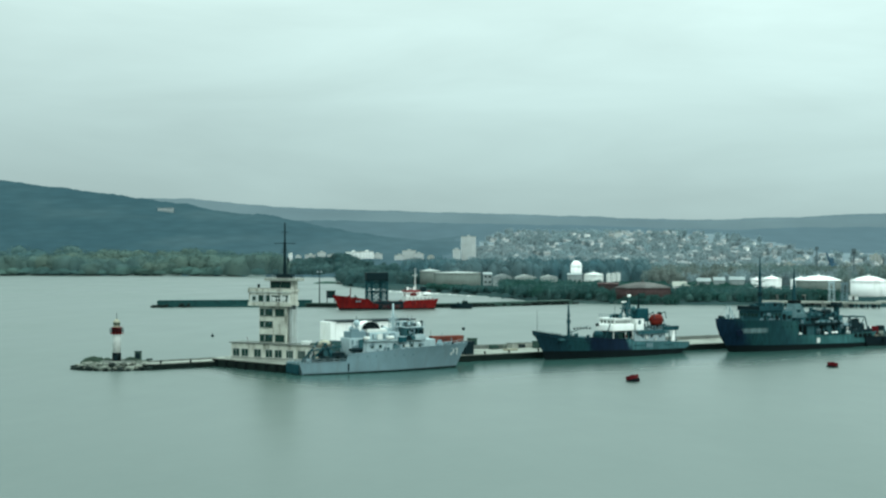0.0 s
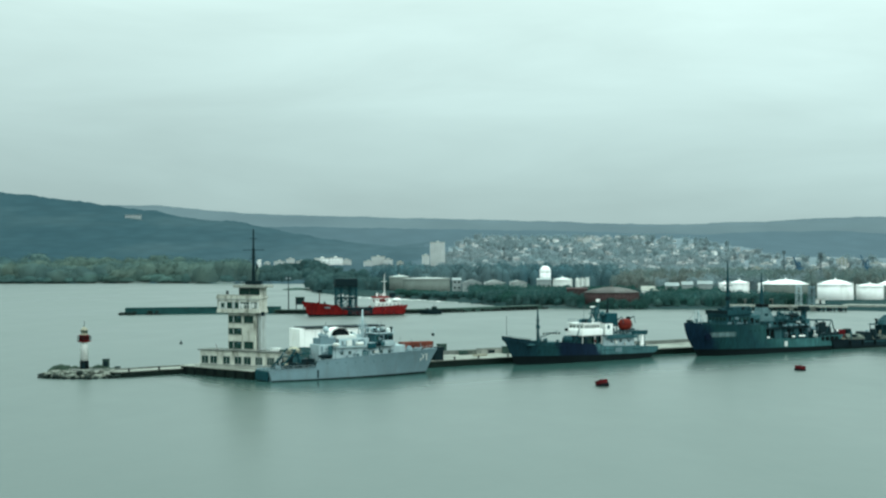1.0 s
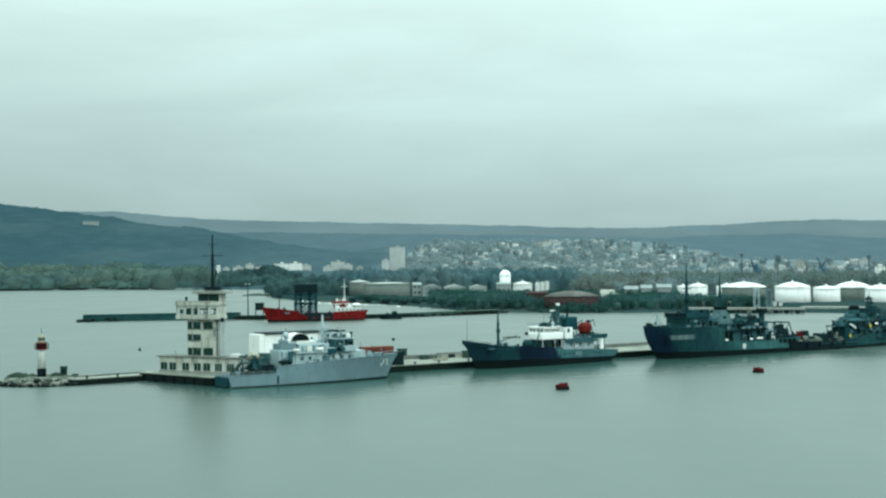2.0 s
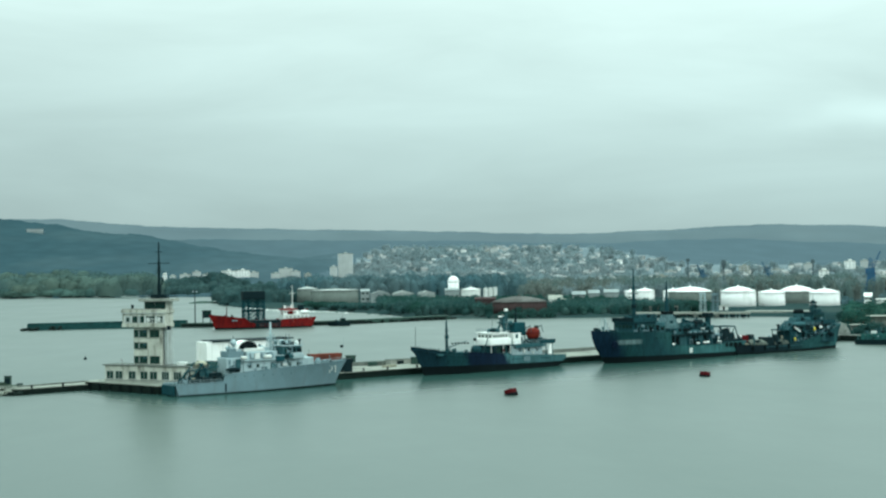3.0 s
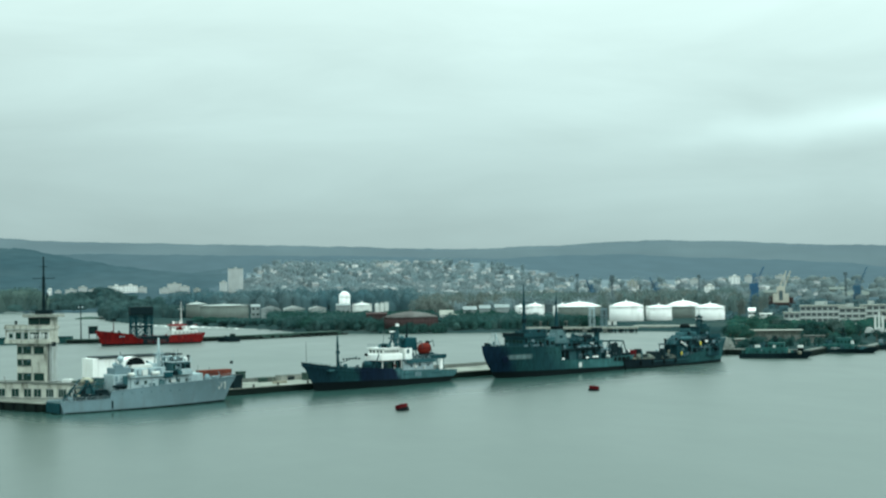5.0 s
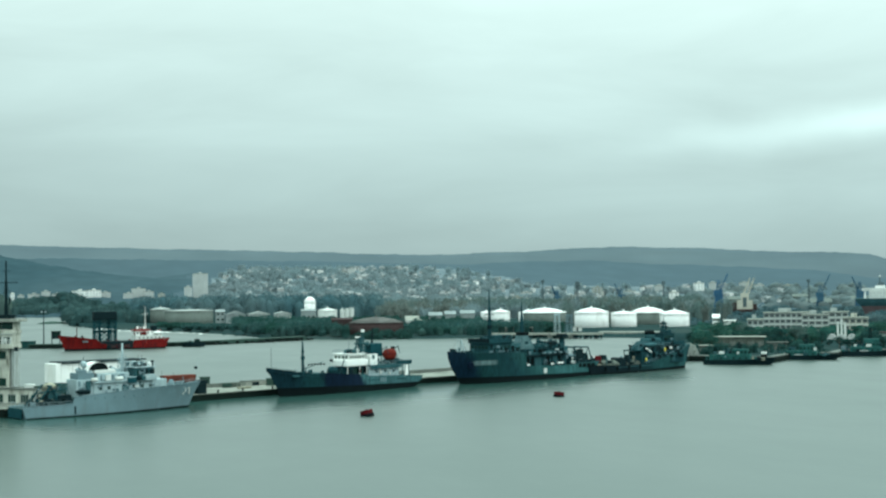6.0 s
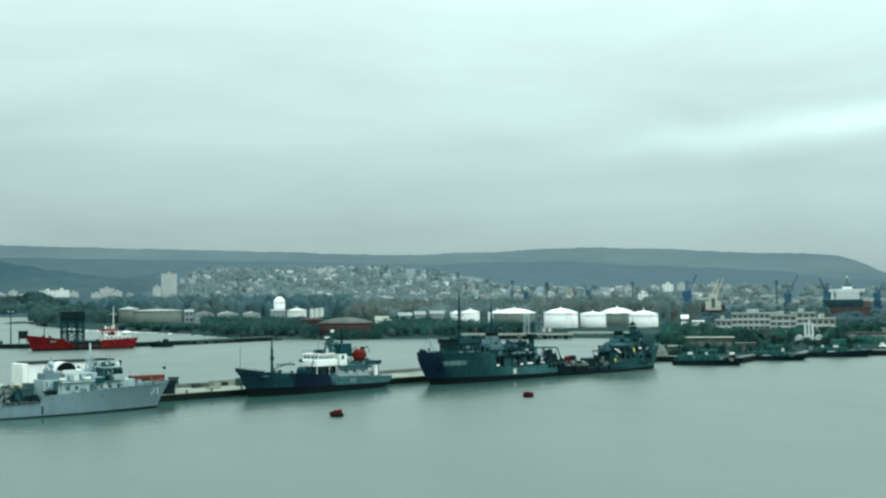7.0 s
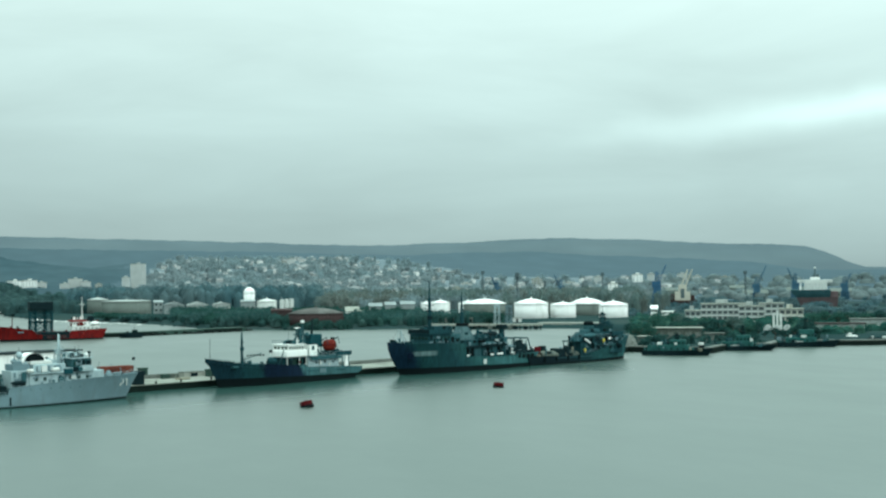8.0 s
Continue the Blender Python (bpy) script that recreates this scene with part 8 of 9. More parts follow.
loading_arm(213, 761, 10.8, NAVY_PALE)
loading_arm(219.5, 759, 10.4, NAVY_GREY)
for dx, w, m_ in ((-22, 7, CONCRETE), (-10, 5, TANK_GREY), (-3, 4, WHITE_DULL), (16, 5, WHITE_DULL)):
    sh = thing("jetty_store", 209 + dx, 774 - 0.25 * dx, 3.2, -15, "small store on the oil jetty", "shed", "jetty stores")
    part("wall", block(0, w, 0, 3, 0, 2.4, 0.05), m_, sh)
    part("roof", block(-0.2, w + 0.2, -0.2, 3.2, 2.4, 2.65, 0.04), CONCRETE_PALE, sh)
    part("door", block(w * 0.4, w * 0.4 + 1.0, -0.05, 0, 0.05, 2.0, 0.01), STEEL_DARK, sh)


# ---- inner quay and the peninsula behind the patrol boats ----
quay2 = thing("inner_quay", 0, 0, 0, 0, "low dark quay behind the patrol boats", "quay", kind="structure")
QL = [polar(a, r) for a, r in ((17.9, 497), (20.5, 524), (21.0, 537), (24.2, 524), (25.0, 553), (26.6, 557), (27.0, 581), (30.5, 588), (36, 640))]
part("wall", ribbon([(p.x, p.y) for p in QL], 1.6, -3, 1.9), WET_WALL, quay2)
part("coping", ribbon([(p.x, p.y + 0.6) for p in QL], 1.7, 1.9, 2.3), CONCRETE, quay2)


def mound():
    bm = lathe([(3.8, -0.6), (3.6, 1.0), (2.9, 2.8), (1.8, 4.1), (0.8, 4.6), (0, 4.7)], 18)
    for v in bm.verts:
        v.co += Vector((1, 1, 0.6)) * 0.5 * noise.noise(v.co * 0.8)
    b = thing("rubble_mound", 194, 506, 1.9, 0, "grey rounded mound of rubble at the quay's corner", "mound")
    part("mound_core", bm, CONCRETE, b, smooth=True)
    r_ = random.Random(3)
    for i in range(26):
        a, k = r_.uniform(0, 6.3), r_.uniform(0.5, 1.0)
        stone(b, 3.9 * k * math.cos(a), 3.9 * k * math.sin(a), 4.4 * (1 - k) ** 0.8, r_.uniform(0.4, 0.8), r_)
    return b


mound()


def quay_wall_shed(x, y, w, z0, h, d, turn, wall, roof, label, bays):
    b = thing("quay_shed", x, y, z0, turn, label, "shed", "sheds on the peninsula")
    part("wall", block(-w / 2, w / 2, 0, d, 0, h, 0.05), wall, b)
    part("roof", block(-w / 2 - 0.5, w / 2 + 0.5, -0.6, d + 0.4, h, h + 0.35, 0.05), roof, b)
    for i in range(bays):
        c = -w / 2 + w * (i + 0.5) / bays
        part("door", block(c - w / bays * 0.32, c + w / bays * 0.32, -0.07, 0.02, 0.1, h * 0.62, 0.02), CONCRETE, b)
    return b


quay_wall_shed(230, 545, 23.0, 2.4, 4.4, 8, -23, TARP_DULL, CONCRETE_PALE, "long low dim shed under a pale roof slab", 6)
quay_wall_shed(237, 521, 7.6, 2.3, 3.0, 3, -24, CONCRETE, CONCRETE, "pale pier store with barred openings", 5)
quay_wall_shed(205, 520, 8.0, 2.3, 2.4, 4, -20, CONCRETE, CONCRETE_PALE, "low concrete store by the quay", 2)
quay_wall_shed(322, 575, 24.0, 2.4, 3.8, 8, -28, RENDER_DULL, RUST, "long low shed with rusty roof", 6)
quay_wall_shed(352, 590, 26.0, 2.4, 5.0, 8, -30, RENDER_DULL, CONCRETE, "long low beige shed", 6)


def tent_canopy():
    b = thing("white_canopy", 300.0, 590, 2.2, -27, "white arched canopy over the quay", "canopy")
    for k in range(3):
        rings = []
        for y in (0, 5):
            rings.append([(-6.6 + 4.4 * k + 2.2 + 2.1 * math.cos(math.pi * i / 8), y, 1.0 + 2.4 * math.sin(math.pi * i / 8)) for i in range(9)])
        part("canvas", loft(rings), FLATS_PALE, b)
    for x in (-6.4, -2.2, 2.2, 6.4):
        for y in (0.2, 4.8):
            part("pole", pipe((x, y, -0.2), (x, y, 1.2), 0.08), NAVY_PALE, b)
    return b


tent_canopy()


def spire_monument():
    b = thing("white_monument", 312.6, 615, 2.4, -27, "white concrete monument of tapering fins", "monument")
    for i, (x, h) in enumerate(((-1.7, 8.0), (0.0, 9.2), (1.7, 7.6))):
        part("fin", loft([[(x - 0.5, -0.7, 0), (x + 0.5, -0.7, 0), (x + 0.5, 0.7, 0), (x - 0.5, 0.7, 0)], [(x - 0.48, -0.4, h), (x + 0.48, -0.4, h + 0.3), (x + 0.48, 0.4, h + 0.3), (x - 0.48, 0.4, h)]]), WHITE_DULL, b)
    part("base", block(-3.2, 3.2, -1.8, 1.8, -0.4, 0.5, 0.06), CONCRETE_PALE, b)
    return b


spire_monument()


def office_block(x, y, z, turn, w, d, floors, label, fh=3.3, wall=None, n=None, group="office buildings"):
    wall = wall or RENDER_WALL
    b = thing("office_building", x, y, z, turn, label, "building", group)
    h = floors * fh
    part("wall", block(-w / 2, w / 2, 0, d, -2, h, 0.04), wall, b)
    part("roof", block(-w / 2 - 0.4, w / 2 + 0.4, -0.5, d + 0.4, h, h + 0.5, 0.05), CONCRETE_PALE, b)
    part("roof_hut", block(-w * 0.2, w * 0.05, d * 0.3, d * 0.7, h + 0.5, h + 2.6, 0.05), wall, b)
    n = n or max(3, int(w / 3.0))
    me = None
    for f in range(floors):
        for i in range(n):
            c = -w / 2 + w * (i + 0.5) / n
            if me is None:
                me = part("window", block(-0.36 * w / n, 0.36 * w / n, -0.05, 0.03, 0, fh * 0.52, 0.0), GLASS_DIM, b)
                me.matrix_local = Matrix.Translation((c, 0, f * fh + fh * 0.3))
            else:
                again(me, b, Matrix.Translation((c, 0, f * fh + fh * 0.3)))
        part("floor_band", block(-w / 2 - 0.15, w / 2 + 0.15, -0.16, 0.0, f * fh + fh * 0.93, f * fh + fh * 1.05, 0.02), WHITE_DULL, b)
    return b


office_block(306, 700, 3.0, -24, 8.2, 10, 2, "beige corner wing of a harbour office", 3.4, RENDER_DULL)
office_block(338, 728, 3.0, -25, 27.0, 12, 3, "long beige harbour office with window bands", 3.2, RENDER_DULL)
office_block(342, 703, 3.0, -26, 14.0, 9, 3, "beige harbour office block", 2.9, RENDER_DULL)
office_block(357, 686, 3.0, -27, 12.6, 10, 2, "white harbour office with balcony bands", 3.6, RENDER_WALL)
office_block(370, 735, 3.0, -27, 14.0, 10, 3, "beige harbour office block", 3.1, RENDER_DULL)


# ---- flats and houses of the town ----
def flats(az, r, w, d, floors, label, turn=0, wall=None, up_=0.0):
    x, y, z = on_land(az, r)
    b = thing("apartment_block", x, y, z + up_, turn - az, label, "building", "apartment blocks")
    wall = wall or RENDER_WALL
    h = floors * 3.0
    part("wall", block(-w / 2, w / 2, 0, d, -6 - up_, h, 0.04), wall, b)
    part("roof_parapet", block(-w / 2 - 0.3, w / 2 + 0.3, -0.3, d + 0.3, h, h + 0.8, 0.04), CONCRETE_PALE, b)
    part("lift_house", block(-2, 2.5, d * 0.3, d * 0.7, h + 0.8, h + 2.4, 0.04), wall, b)
    n = max(2, int(w / 4.0))
    me = None
    for f in range(floors):
        for i in range(n):
            m_ = Matrix.Translation((-w / 2 + w * (i + 0.5) / n, 0, f * 3.0 + 0.9))
            if me is None:
                me = part("window", block(-1.1, 1.1, -0.05, 0.03, 0, 1.5, 0.0), GLASS_FAR, b)
                me.matrix_local = m_
            else:
                again(me, b, m_)
    for i in range(n - 1):
        c = -w / 2 + w * (i + 1) / n
        part("balcony_column", block(c - 0.7, c + 0.7, -1.1, 0, 0.5, h - 0.5, 0.05), wall, b)
    return b


flats(1.05, 2050, 22.0, 14, 13, "tall pale apartment tower above the trees", 0, FLATS_PALE, -4)
flats(0.56, 2040, 11.0, 12, 6, "lower pale apartment block", 0, FLATS_PALE, -2)
for az, r, w, f, mt in ((-6.27, 2000, 6, 3, WHITE), (-5.95, 2000, 9, 2, WHITE_DULL), (-5.45, 2010, 16, 2, WHITE_DULL), (-5.0, 2000, 12, 3, WHITE_DULL), (-4.55, 1990, 16, 2, WHITE_DULL), (-3.7, 2000, 22, 3, WHITE), (-3.15, 2000, 20, 3, WHITE), (-2.7, 2010, 14, 2, WHITE_DULL), (-1.8, 2000, 14, 2, WHITE_DULL), (-1.4, 2020, 20, 4, WHITE_DULL), (-1.0, 2000, 14, 3, WHITE_DULL), (-0.5, 2000, 10, 2, CONCRETE_PALE),
                        (7.2, 2600, 13, 5, WHITE_DULL), (6.85, 2610, 16, 3, CONCRETE_PALE), (13.2, 1820, 20, 2, CONCRETE_PALE), (14.4, 1900, 16, 3, FLATS_PALE), (15.5, 1850, 12, 2, WHITE_DULL), (16.2, 1850, 14, 2, WHITE_DULL), (17.3, 1900, 14, 4, CONCRETE_PALE), (18.6, 1850, 16, 3, RENDER_DULL),
                        (19.8, 1900, 12, 4, FLATS_PALE), (21.4, 1900, 14, 5, WHITE), (21.95, 1900, 10, 5, WHITE_DULL), (22.4, 1920, 12, 4, WHITE_DULL), (23.2, 1950, 14, 4, WHITE_DULL), (23.8, 1950, 12, 3, FLATS_PALE), (24.9, 2000, 12, 2, CONCRETE_PALE), (16.3, 1600, 16, 4, WHITE), (14.0, 1600, 14, 5, CONCRETE_PALE), (20.4, 1500, 10, 6, WHITE)):
    flats(az, r, w, 12, f, "pale concrete apartment block in the town", 0, FLATS_PALE if mt is WHITE_DULL else mt, 0.5 if az < 0 else 0.0)


def house_meshes(seed):
    r_ = random.Random(seed)
    w, d, h = r_.uniform(8, 14), r_.uniform(8, 11), r_.uniform(5.5, 9.5)
    bm = bmesh.new()
    box(bm, -w / 2, w / 2, 0, d, -5, h)
    wall = bpy.data.meshes.new("wall")
    bm.to_mesh(wall)
    bm.free()
    wall.materials.append(HOUSE_WALL)
    g_ = h + r_.uniform(1.6, 3.0)
    bm = bmesh.new()
    if seed % 2:
        loft([[(-w / 2 - 0.5, -0.6, h - 0.2), (-w / 2 - 0.5, d / 2, g_), (-w / 2 - 0.5, d + 0.6, h - 0.2), (-w / 2 - 0.5, d / 2, h - 0.3)], [(w / 2 + 0.5, -0.6, h - 0.2), (w / 2 + 0.5, d / 2, g_), (w / 2 + 0.5, d + 0.6, h - 0.2), (w / 2 + 0.5, d / 2, h - 0.3)]], bm)
    else:
        lathe([(w * 0.74, h - 0.2), (w * 0.74, h), (0, g_)], 4, 0, d / 2, 1.0, d / w, bm)
        for v in bm.verts:
            p = Vector((v.co.x, v.co.y - d / 2, 0))
            p.rotate(Euler((0, 0, math.pi / 4)))
            v.co = Vector((p.x, p.y + d / 2, v.co.z))
    bmesh.ops.recalc_face_normals(bm, faces=bm.faces[:])
    roof = bpy.data.meshes.new("roof")
    bm.to_mesh(roof)
    bm.free()
    roof.materials.append(HOUSE_ROOF)
    spots = [(c, 1.0 + 3 * f) for f in range(2 if h > 6.5 else 1) for c in (-w * 0.3, 0.0, w * 0.3)]
    return wall, roof, spots


bm = box(bmesh.new(), -0.75, 0.75, -0.06, 0.03, 0, 1.5)
HOUSE_WINDOW = bpy.data.meshes.new("window")
bm.to_mesh(HOUSE_WINDOW)
bm.free()
HOUSE_WINDOW.materials.append(GLASS_DIM)


HOUSES = [house_meshes(s) for s in range(8)]


def town_spot(r_):
    """A place on the town's slope, thicker towards its middle."""
    while True:
        az, r = r_.uniform(1.1, 25), 1480 + 1750 * r_.random() ** 1.15
        lim = lerp_list(TOWN_LIMIT, az)
        if r < lim and not (az > 20 and r < 1650) and r_.random() < (1 - 0.75 * smooth_step(0.7 * lim, lim, r)) * (1 - 0.55 * smooth_step(19, 23, az)):
            return az, r


def build_town():
    r_ = random.Random(21)
    for i in range(290):
        az, r = town_spot(r_)
        x, y, z = on_land(az, r)
        b = thing("town_house", x, y, z, -az + r_.uniform(-50, 50), "small pale rendered house with pitched roof in the hillside town", "house", "houses of the town")
        k = r_.uniform(0.5, 0.95)
        b.scale = (k, k, k)
        wall, roof, spots = HOUSES[r_.randrange(8)]
        for nm, me in (("wall", wall), ("roof", roof)):
            o = new(nm, me)
            o.parent = b
        for c, zw in spots:
            o = new("window", HOUSE_WINDOW)
            o.parent = b
            o.location = (c, 0, zw)
    verts, faces, mats = [], [], []
    for i in range(480):
        az, r = town_spot(r_)
        x, y, z = on_land(az, r)
        m_ = Matrix.Translation((x, y, z)) @ Matrix.Rotation(radians(-az + r_.uniform(-50, 50)), 4, "Z") @ Matrix.Scale(r_.uniform(0.4, 0.8), 4)
        for q, me in enumerate(HOUSES[r_.randrange(8)][:2]):
            o = len(verts)
            verts += [tuple(m_ @ v.co) for v in me.vertices]
            for p in me.polygons:
                faces.append(tuple(o + k for k in p.vertices))
                mats.append(q)
    # same narrowed tones, haze in the colour of the far houses
    far_walls = tinted("far_house_render", ((0.7, 0.71, 0.69), (0.4, 0.415, 0.405), (0.24, 0.26, 0.26), (0.26, 0.278, 0.275), (0.5, 0.51, 0.495)), 0.9, per_object=False)
    far_roofs = tinted("far_roof_tiles", ((0.152, 0.176, 0.182), (0.188, 0.195, 0.194), (0.165, 0.186, 0.191), (0.2, 0.213, 0.213)), 0.9, per_object=False)
    ob = mesh_raw("far_houses", verts, faces, far_walls)
    ob.data.materials.append(far_roofs)
    ob.data.polygons.foreach_set("material_index", mats)
    tagged(ob, "crowded small houses of the hillside town", "houses", kind="stuff")


build_town()
hv = on_land(-11.3, 2480)
lodge = thing("hill_lodge", hv[0], hv[1], hv[2], 11, "long pale lodge in a clearing on the wooded hill", "building")
part("wall", block(-14, 14, 0, 9, -6, 6.0, 0.05), HALL_GREY, lodge)
part("roof", block(-14.6, 14.6, -0.6, 9.6, 6.0, 6.8, 0.05), HALL_GREY, lodge)
for k in range(7):
    part("window", block(-12.5 + 4 * k, -10.7 + 4 * k, -0.06, 0.02, 3, 5, 0), GLASS_FAR, lodge)


# ---- shipyard ----
def portal_crane(x, y, z, h, mat_, label, jib, turn, double=False):
    b = thing("shipyard_crane", x, y, z, turn, label, "crane", "shipyard cranes")
    part("portal", lattice(bmesh.new(), -4.2, 4.2, -3.5, 3.5, -2, h * 0.34, 2, 0.55, 0.85), mat_, b)
    part("column", block(-3.7, 3.7, -2.6, 2.6, h * 0.02, h * 0.55, 0.2, lean=0.3), mat_, b)
    part("machine_house", block(-4.6, 3.2, -2.6, 2.6, h * 0.5, h * 0.66, 0.2), mat_, b)
    part("upper_frame", lattice(bmesh.new(), -2.2, 1.8, -1.6, 1.6, h * 0.66, h * 0.92, 3, 0.3, 0.5), mat_, b)
    for dx in ((0, 2.2) if double else (0,)):
        j = part("jib", lattice(bmesh.new(), -1.0, 1.0, -0.9, 0.9, 0, jib, 7, 0.22, 0.35), mat_, b)
        j.matrix_local = pose(1.0 + dx, 0, h * 0.62, 0, 24 if not double else 27, 0)
    return b


portal_crane(472, 1157, 2.6, 33.0, CRANE_BLUE, "tall blue shipyard portal crane", 17, -22)
portal_crane(661, 1346, 2.6, 26.0, CRANE_GREY, "blue shipyard crane with raised jib", 22, -26)
portal_crane(697, 1330, 2.6, 30.0, CRANE_GREY, "slim blue-grey shipyard crane", 16, -200)
portal_crane(741, 1306, 2.6, 26.0, CRANE_GREY, "slim blue-grey shipyard crane", 12, -30)
portal_crane(470, 1424, 2.6, 26.0, CRANE_GREY, "slim blue shipyard crane", 14, -200)
portal_crane(420, 1500, 2.6, 24.0, CRANE_GREY, "slim blue shipyard crane", 14, -160)


# dark steel lightened, the far yard's haze put into its colour
MAST_GREY = paint("hazed_mast_steel", (0.072, 0.105, 0.116), 0.8, 0.2, 0.4, 3.0, 0.01)


def lattice_mast(x, y, z, h, label):
    b = thing("floodlight_mast", x, y, z, 0, label, "mast", "floodlight masts")
    part("mast", lattice(bmesh.new(), -0.9, 0.9, -0.9, 0.9, -2, h, 8, 0.13, 0.5), MAST_GREY, b)
    part("lamp_frame", block(-1.9, 1.9, -0.5, 0.5, h - 2.6, h + 1.0, 0.1), MAST_GREY, b)
    return b


lattice_mast(651, 1352, 2.6, 30.0, "dark floodlight mast in the shipyard")
lattice_mast(416, 1545, 4.0, 32.0, "dark floodlight mast behind the tanks")
lattice_mast(367, 1240, 2.6, 30.0, "dark floodlight mast behind the tanks")
lattice_mast(520, 1430, 2.6, 30.0, "dark floodlight mast in the shipyard")
lattice_mast(795, 1310, 2.6, 28.0, "dark floodlight mast in the shipyard")


def crane_ship():
    b = thing("coaster_in_yard", 473, 1103, 2.0, -23, "cream and red coaster with twin derricks in the shipyard", "ship")
    part("hull", loft([[(-11, -4, 0), (11, -4, 0), (11, 4, 0), (-11, 4, 0)], [(-13, -5, 6), (12, -5, 6), (12, 5, 6), (-13, 5, 6)]]), RUST, b, "rust-red hull")
    part("house", block(-6.5, 6.5, -4, 4, 6, 13.5, 0.2), CRANE_PALE, b)
    part("upper_house", block(-3.4, 3.4, -3.4, 3.4, 13.5, 19.5, 0.2), CRANE_PALE, b)
    part("dark_hatch", block(-1.5, 1.5, -4.2, -4.0, 8.0, 16.0, 0.05), MAST_GREY, b)
    part("side_wing", block(-10.5, -6.6, -3, 3, 6, 11.5, 0.2), RUST, b)
    part("side_wing", block(6.6, 10.0, -3, 3, 6, 10.5, 0.2), RUST, b)
    for x in (-1.0, 2.6):
        j = part("derrick", lattice(bmesh.new(), -0.7, 0.7, -0.6, 0.6, 0, 15, 6, 0.24, 0.4), CRANE_PALE, b)
        j.matrix_local = pose(x, 0, 18.5, 0, 22, 0)
    return b


crane_ship()


def docked_ship():
    b = thing("docked_cargo_ship", 595, 1100, 0, -27, "large cargo ship with white bridge and dark green hull", "ship")
    part("lower_hull", loft([[(-10, -6, -2), (18, -6, -2), (18, 40, -2), (-10, 40, -2)], [(-13, -7.6, 4.5), (19, -7.6, 4.5), (19, 40, 4.5), (-13, 40, 4.5)], [(-15.4, -9, 9.2), (19.5, -9, 9.2), (19.5, 40, 9.2), (-15.4, 40, 9.2)]]), RUST_FAR, b, "red antifouling below the waterline")
    part("upper_hull", loft([[(-15.5, -9.1, 9.2), (12.5, -9.1, 9.2), (12.5, 40, 9.2), (-15.5, 40, 9.2)], [(-18.6, -10, 12.0), (13, -10, 12.0), (13, 40, 12.0), (-18.6, 40, 12.0)], [(-20.2, -10.5, 15.6), (13.2, -10.5, 15.6), (13.2, 40, 15.6), (-20.2, 40, 15.6)]]), GREYED_TEAL, b, "dark green upper hull")
    part("side_plating", block(12.4, 19.4, -8, 38, 9.2, 14.2, 0.1), RUST_FAR, b)
    part("bridge_house", block(-8.5, 10.5, -2, 10, 15.6, 23.2, 0.2), WHITE_DULL, b, "white bridge house")
    part("bridge_wing_deck", block(-14.5, 15.0, -1.5, 5, 22.0, 24.4, 0.2), WHITE_DULL, b)
    part("wing_strut", block(-12.6, -11.4, -1.0, 2, 15.6, 22.0, 0.1), WHITE, b)
    part("monkey_island", block(-3.5, 4.5, 0, 7, 24.4, 26.6, 0.2), WHITE, b)
    part("radar_mast", lathe([(0.9, 26.5), (0.6, 31), (0.5, 34), (0, 34.1)], 8, 0.5, 3), MAST_GREY, b)
    part("mast_top", ball(0.5, 3, 34.6, 0.8, 0.8, 0.9, 10, 7), WHITE_DULL, b, smooth=True)
    part("funnel", block(-1, 4, 10, 16, 15.6, 29.5, 0.3), MAST_GREY, b)
    for z, y, n in ((22.7, -1.5, 12), (16.8, -2.0, 7), (19.6, -2.0, 7)):
        for i in range(n):
            c = -11.5 + 23.5 * i / 11 if n == 12 else -7 + 16 * i / 6
            part("window", block(c - 0.55, c + 0.55, y - 0.05, y + 0.03, z, z + 1.0, 0.0), GLASS_FAR, b)
    return b


docked_ship()
# ---- trees ----
def crown_data(r_, n, w, h, flat=0.62, size=0.2):
    """Leaf clumps for one crown: small bent plates, thinner towards an uneven outline."""
    verts, faces = [], []
    lobes = [(r_.uniform(-0.28, 0.28) * w, r_.uniform(-0.28, 0.28) * w, h * r_.uniform(0.45, 0.82), r_.uniform(0.22, 0.36)) for _ in range(6)]
    for _ in range(n):
        lx, ly, lz, lr = lobes[r_.randrange(6)]
        d = Vector((r_.gauss(0, 1), r_.gauss(0, 1), r_.gauss(0, 1))).normalized() * (0.55 + 0.5 * r_.random())
        c = Vector((lx + d.x * lr * w, ly + d.y * lr * w, lz + d.z * lr * w * flat))
        a = Vector((r_.gauss(0, 1), r_.gauss(0, 1), r_.gauss(0, 0.7))).normalized()
        b = a.orthogonal().normalized()
        b = Matrix.Rotation(r_.uniform(0, 6.3), 3, a) @ b
        e = a.cross(b)
        s = w * size * r_.uniform(0.6, 1.2)
        o = len(verts)
        verts += [tuple(c + b * s * 0.5), tuple(c + e * s * 0.4 + a * s * 0.15), tuple(c - b * s * 0.5), tuple(c - e * s * 0.4 + a * s * 0.12)]
        faces += [(o, o + 1, o + 2), (o, o + 2, o + 3)]
    return verts, faces


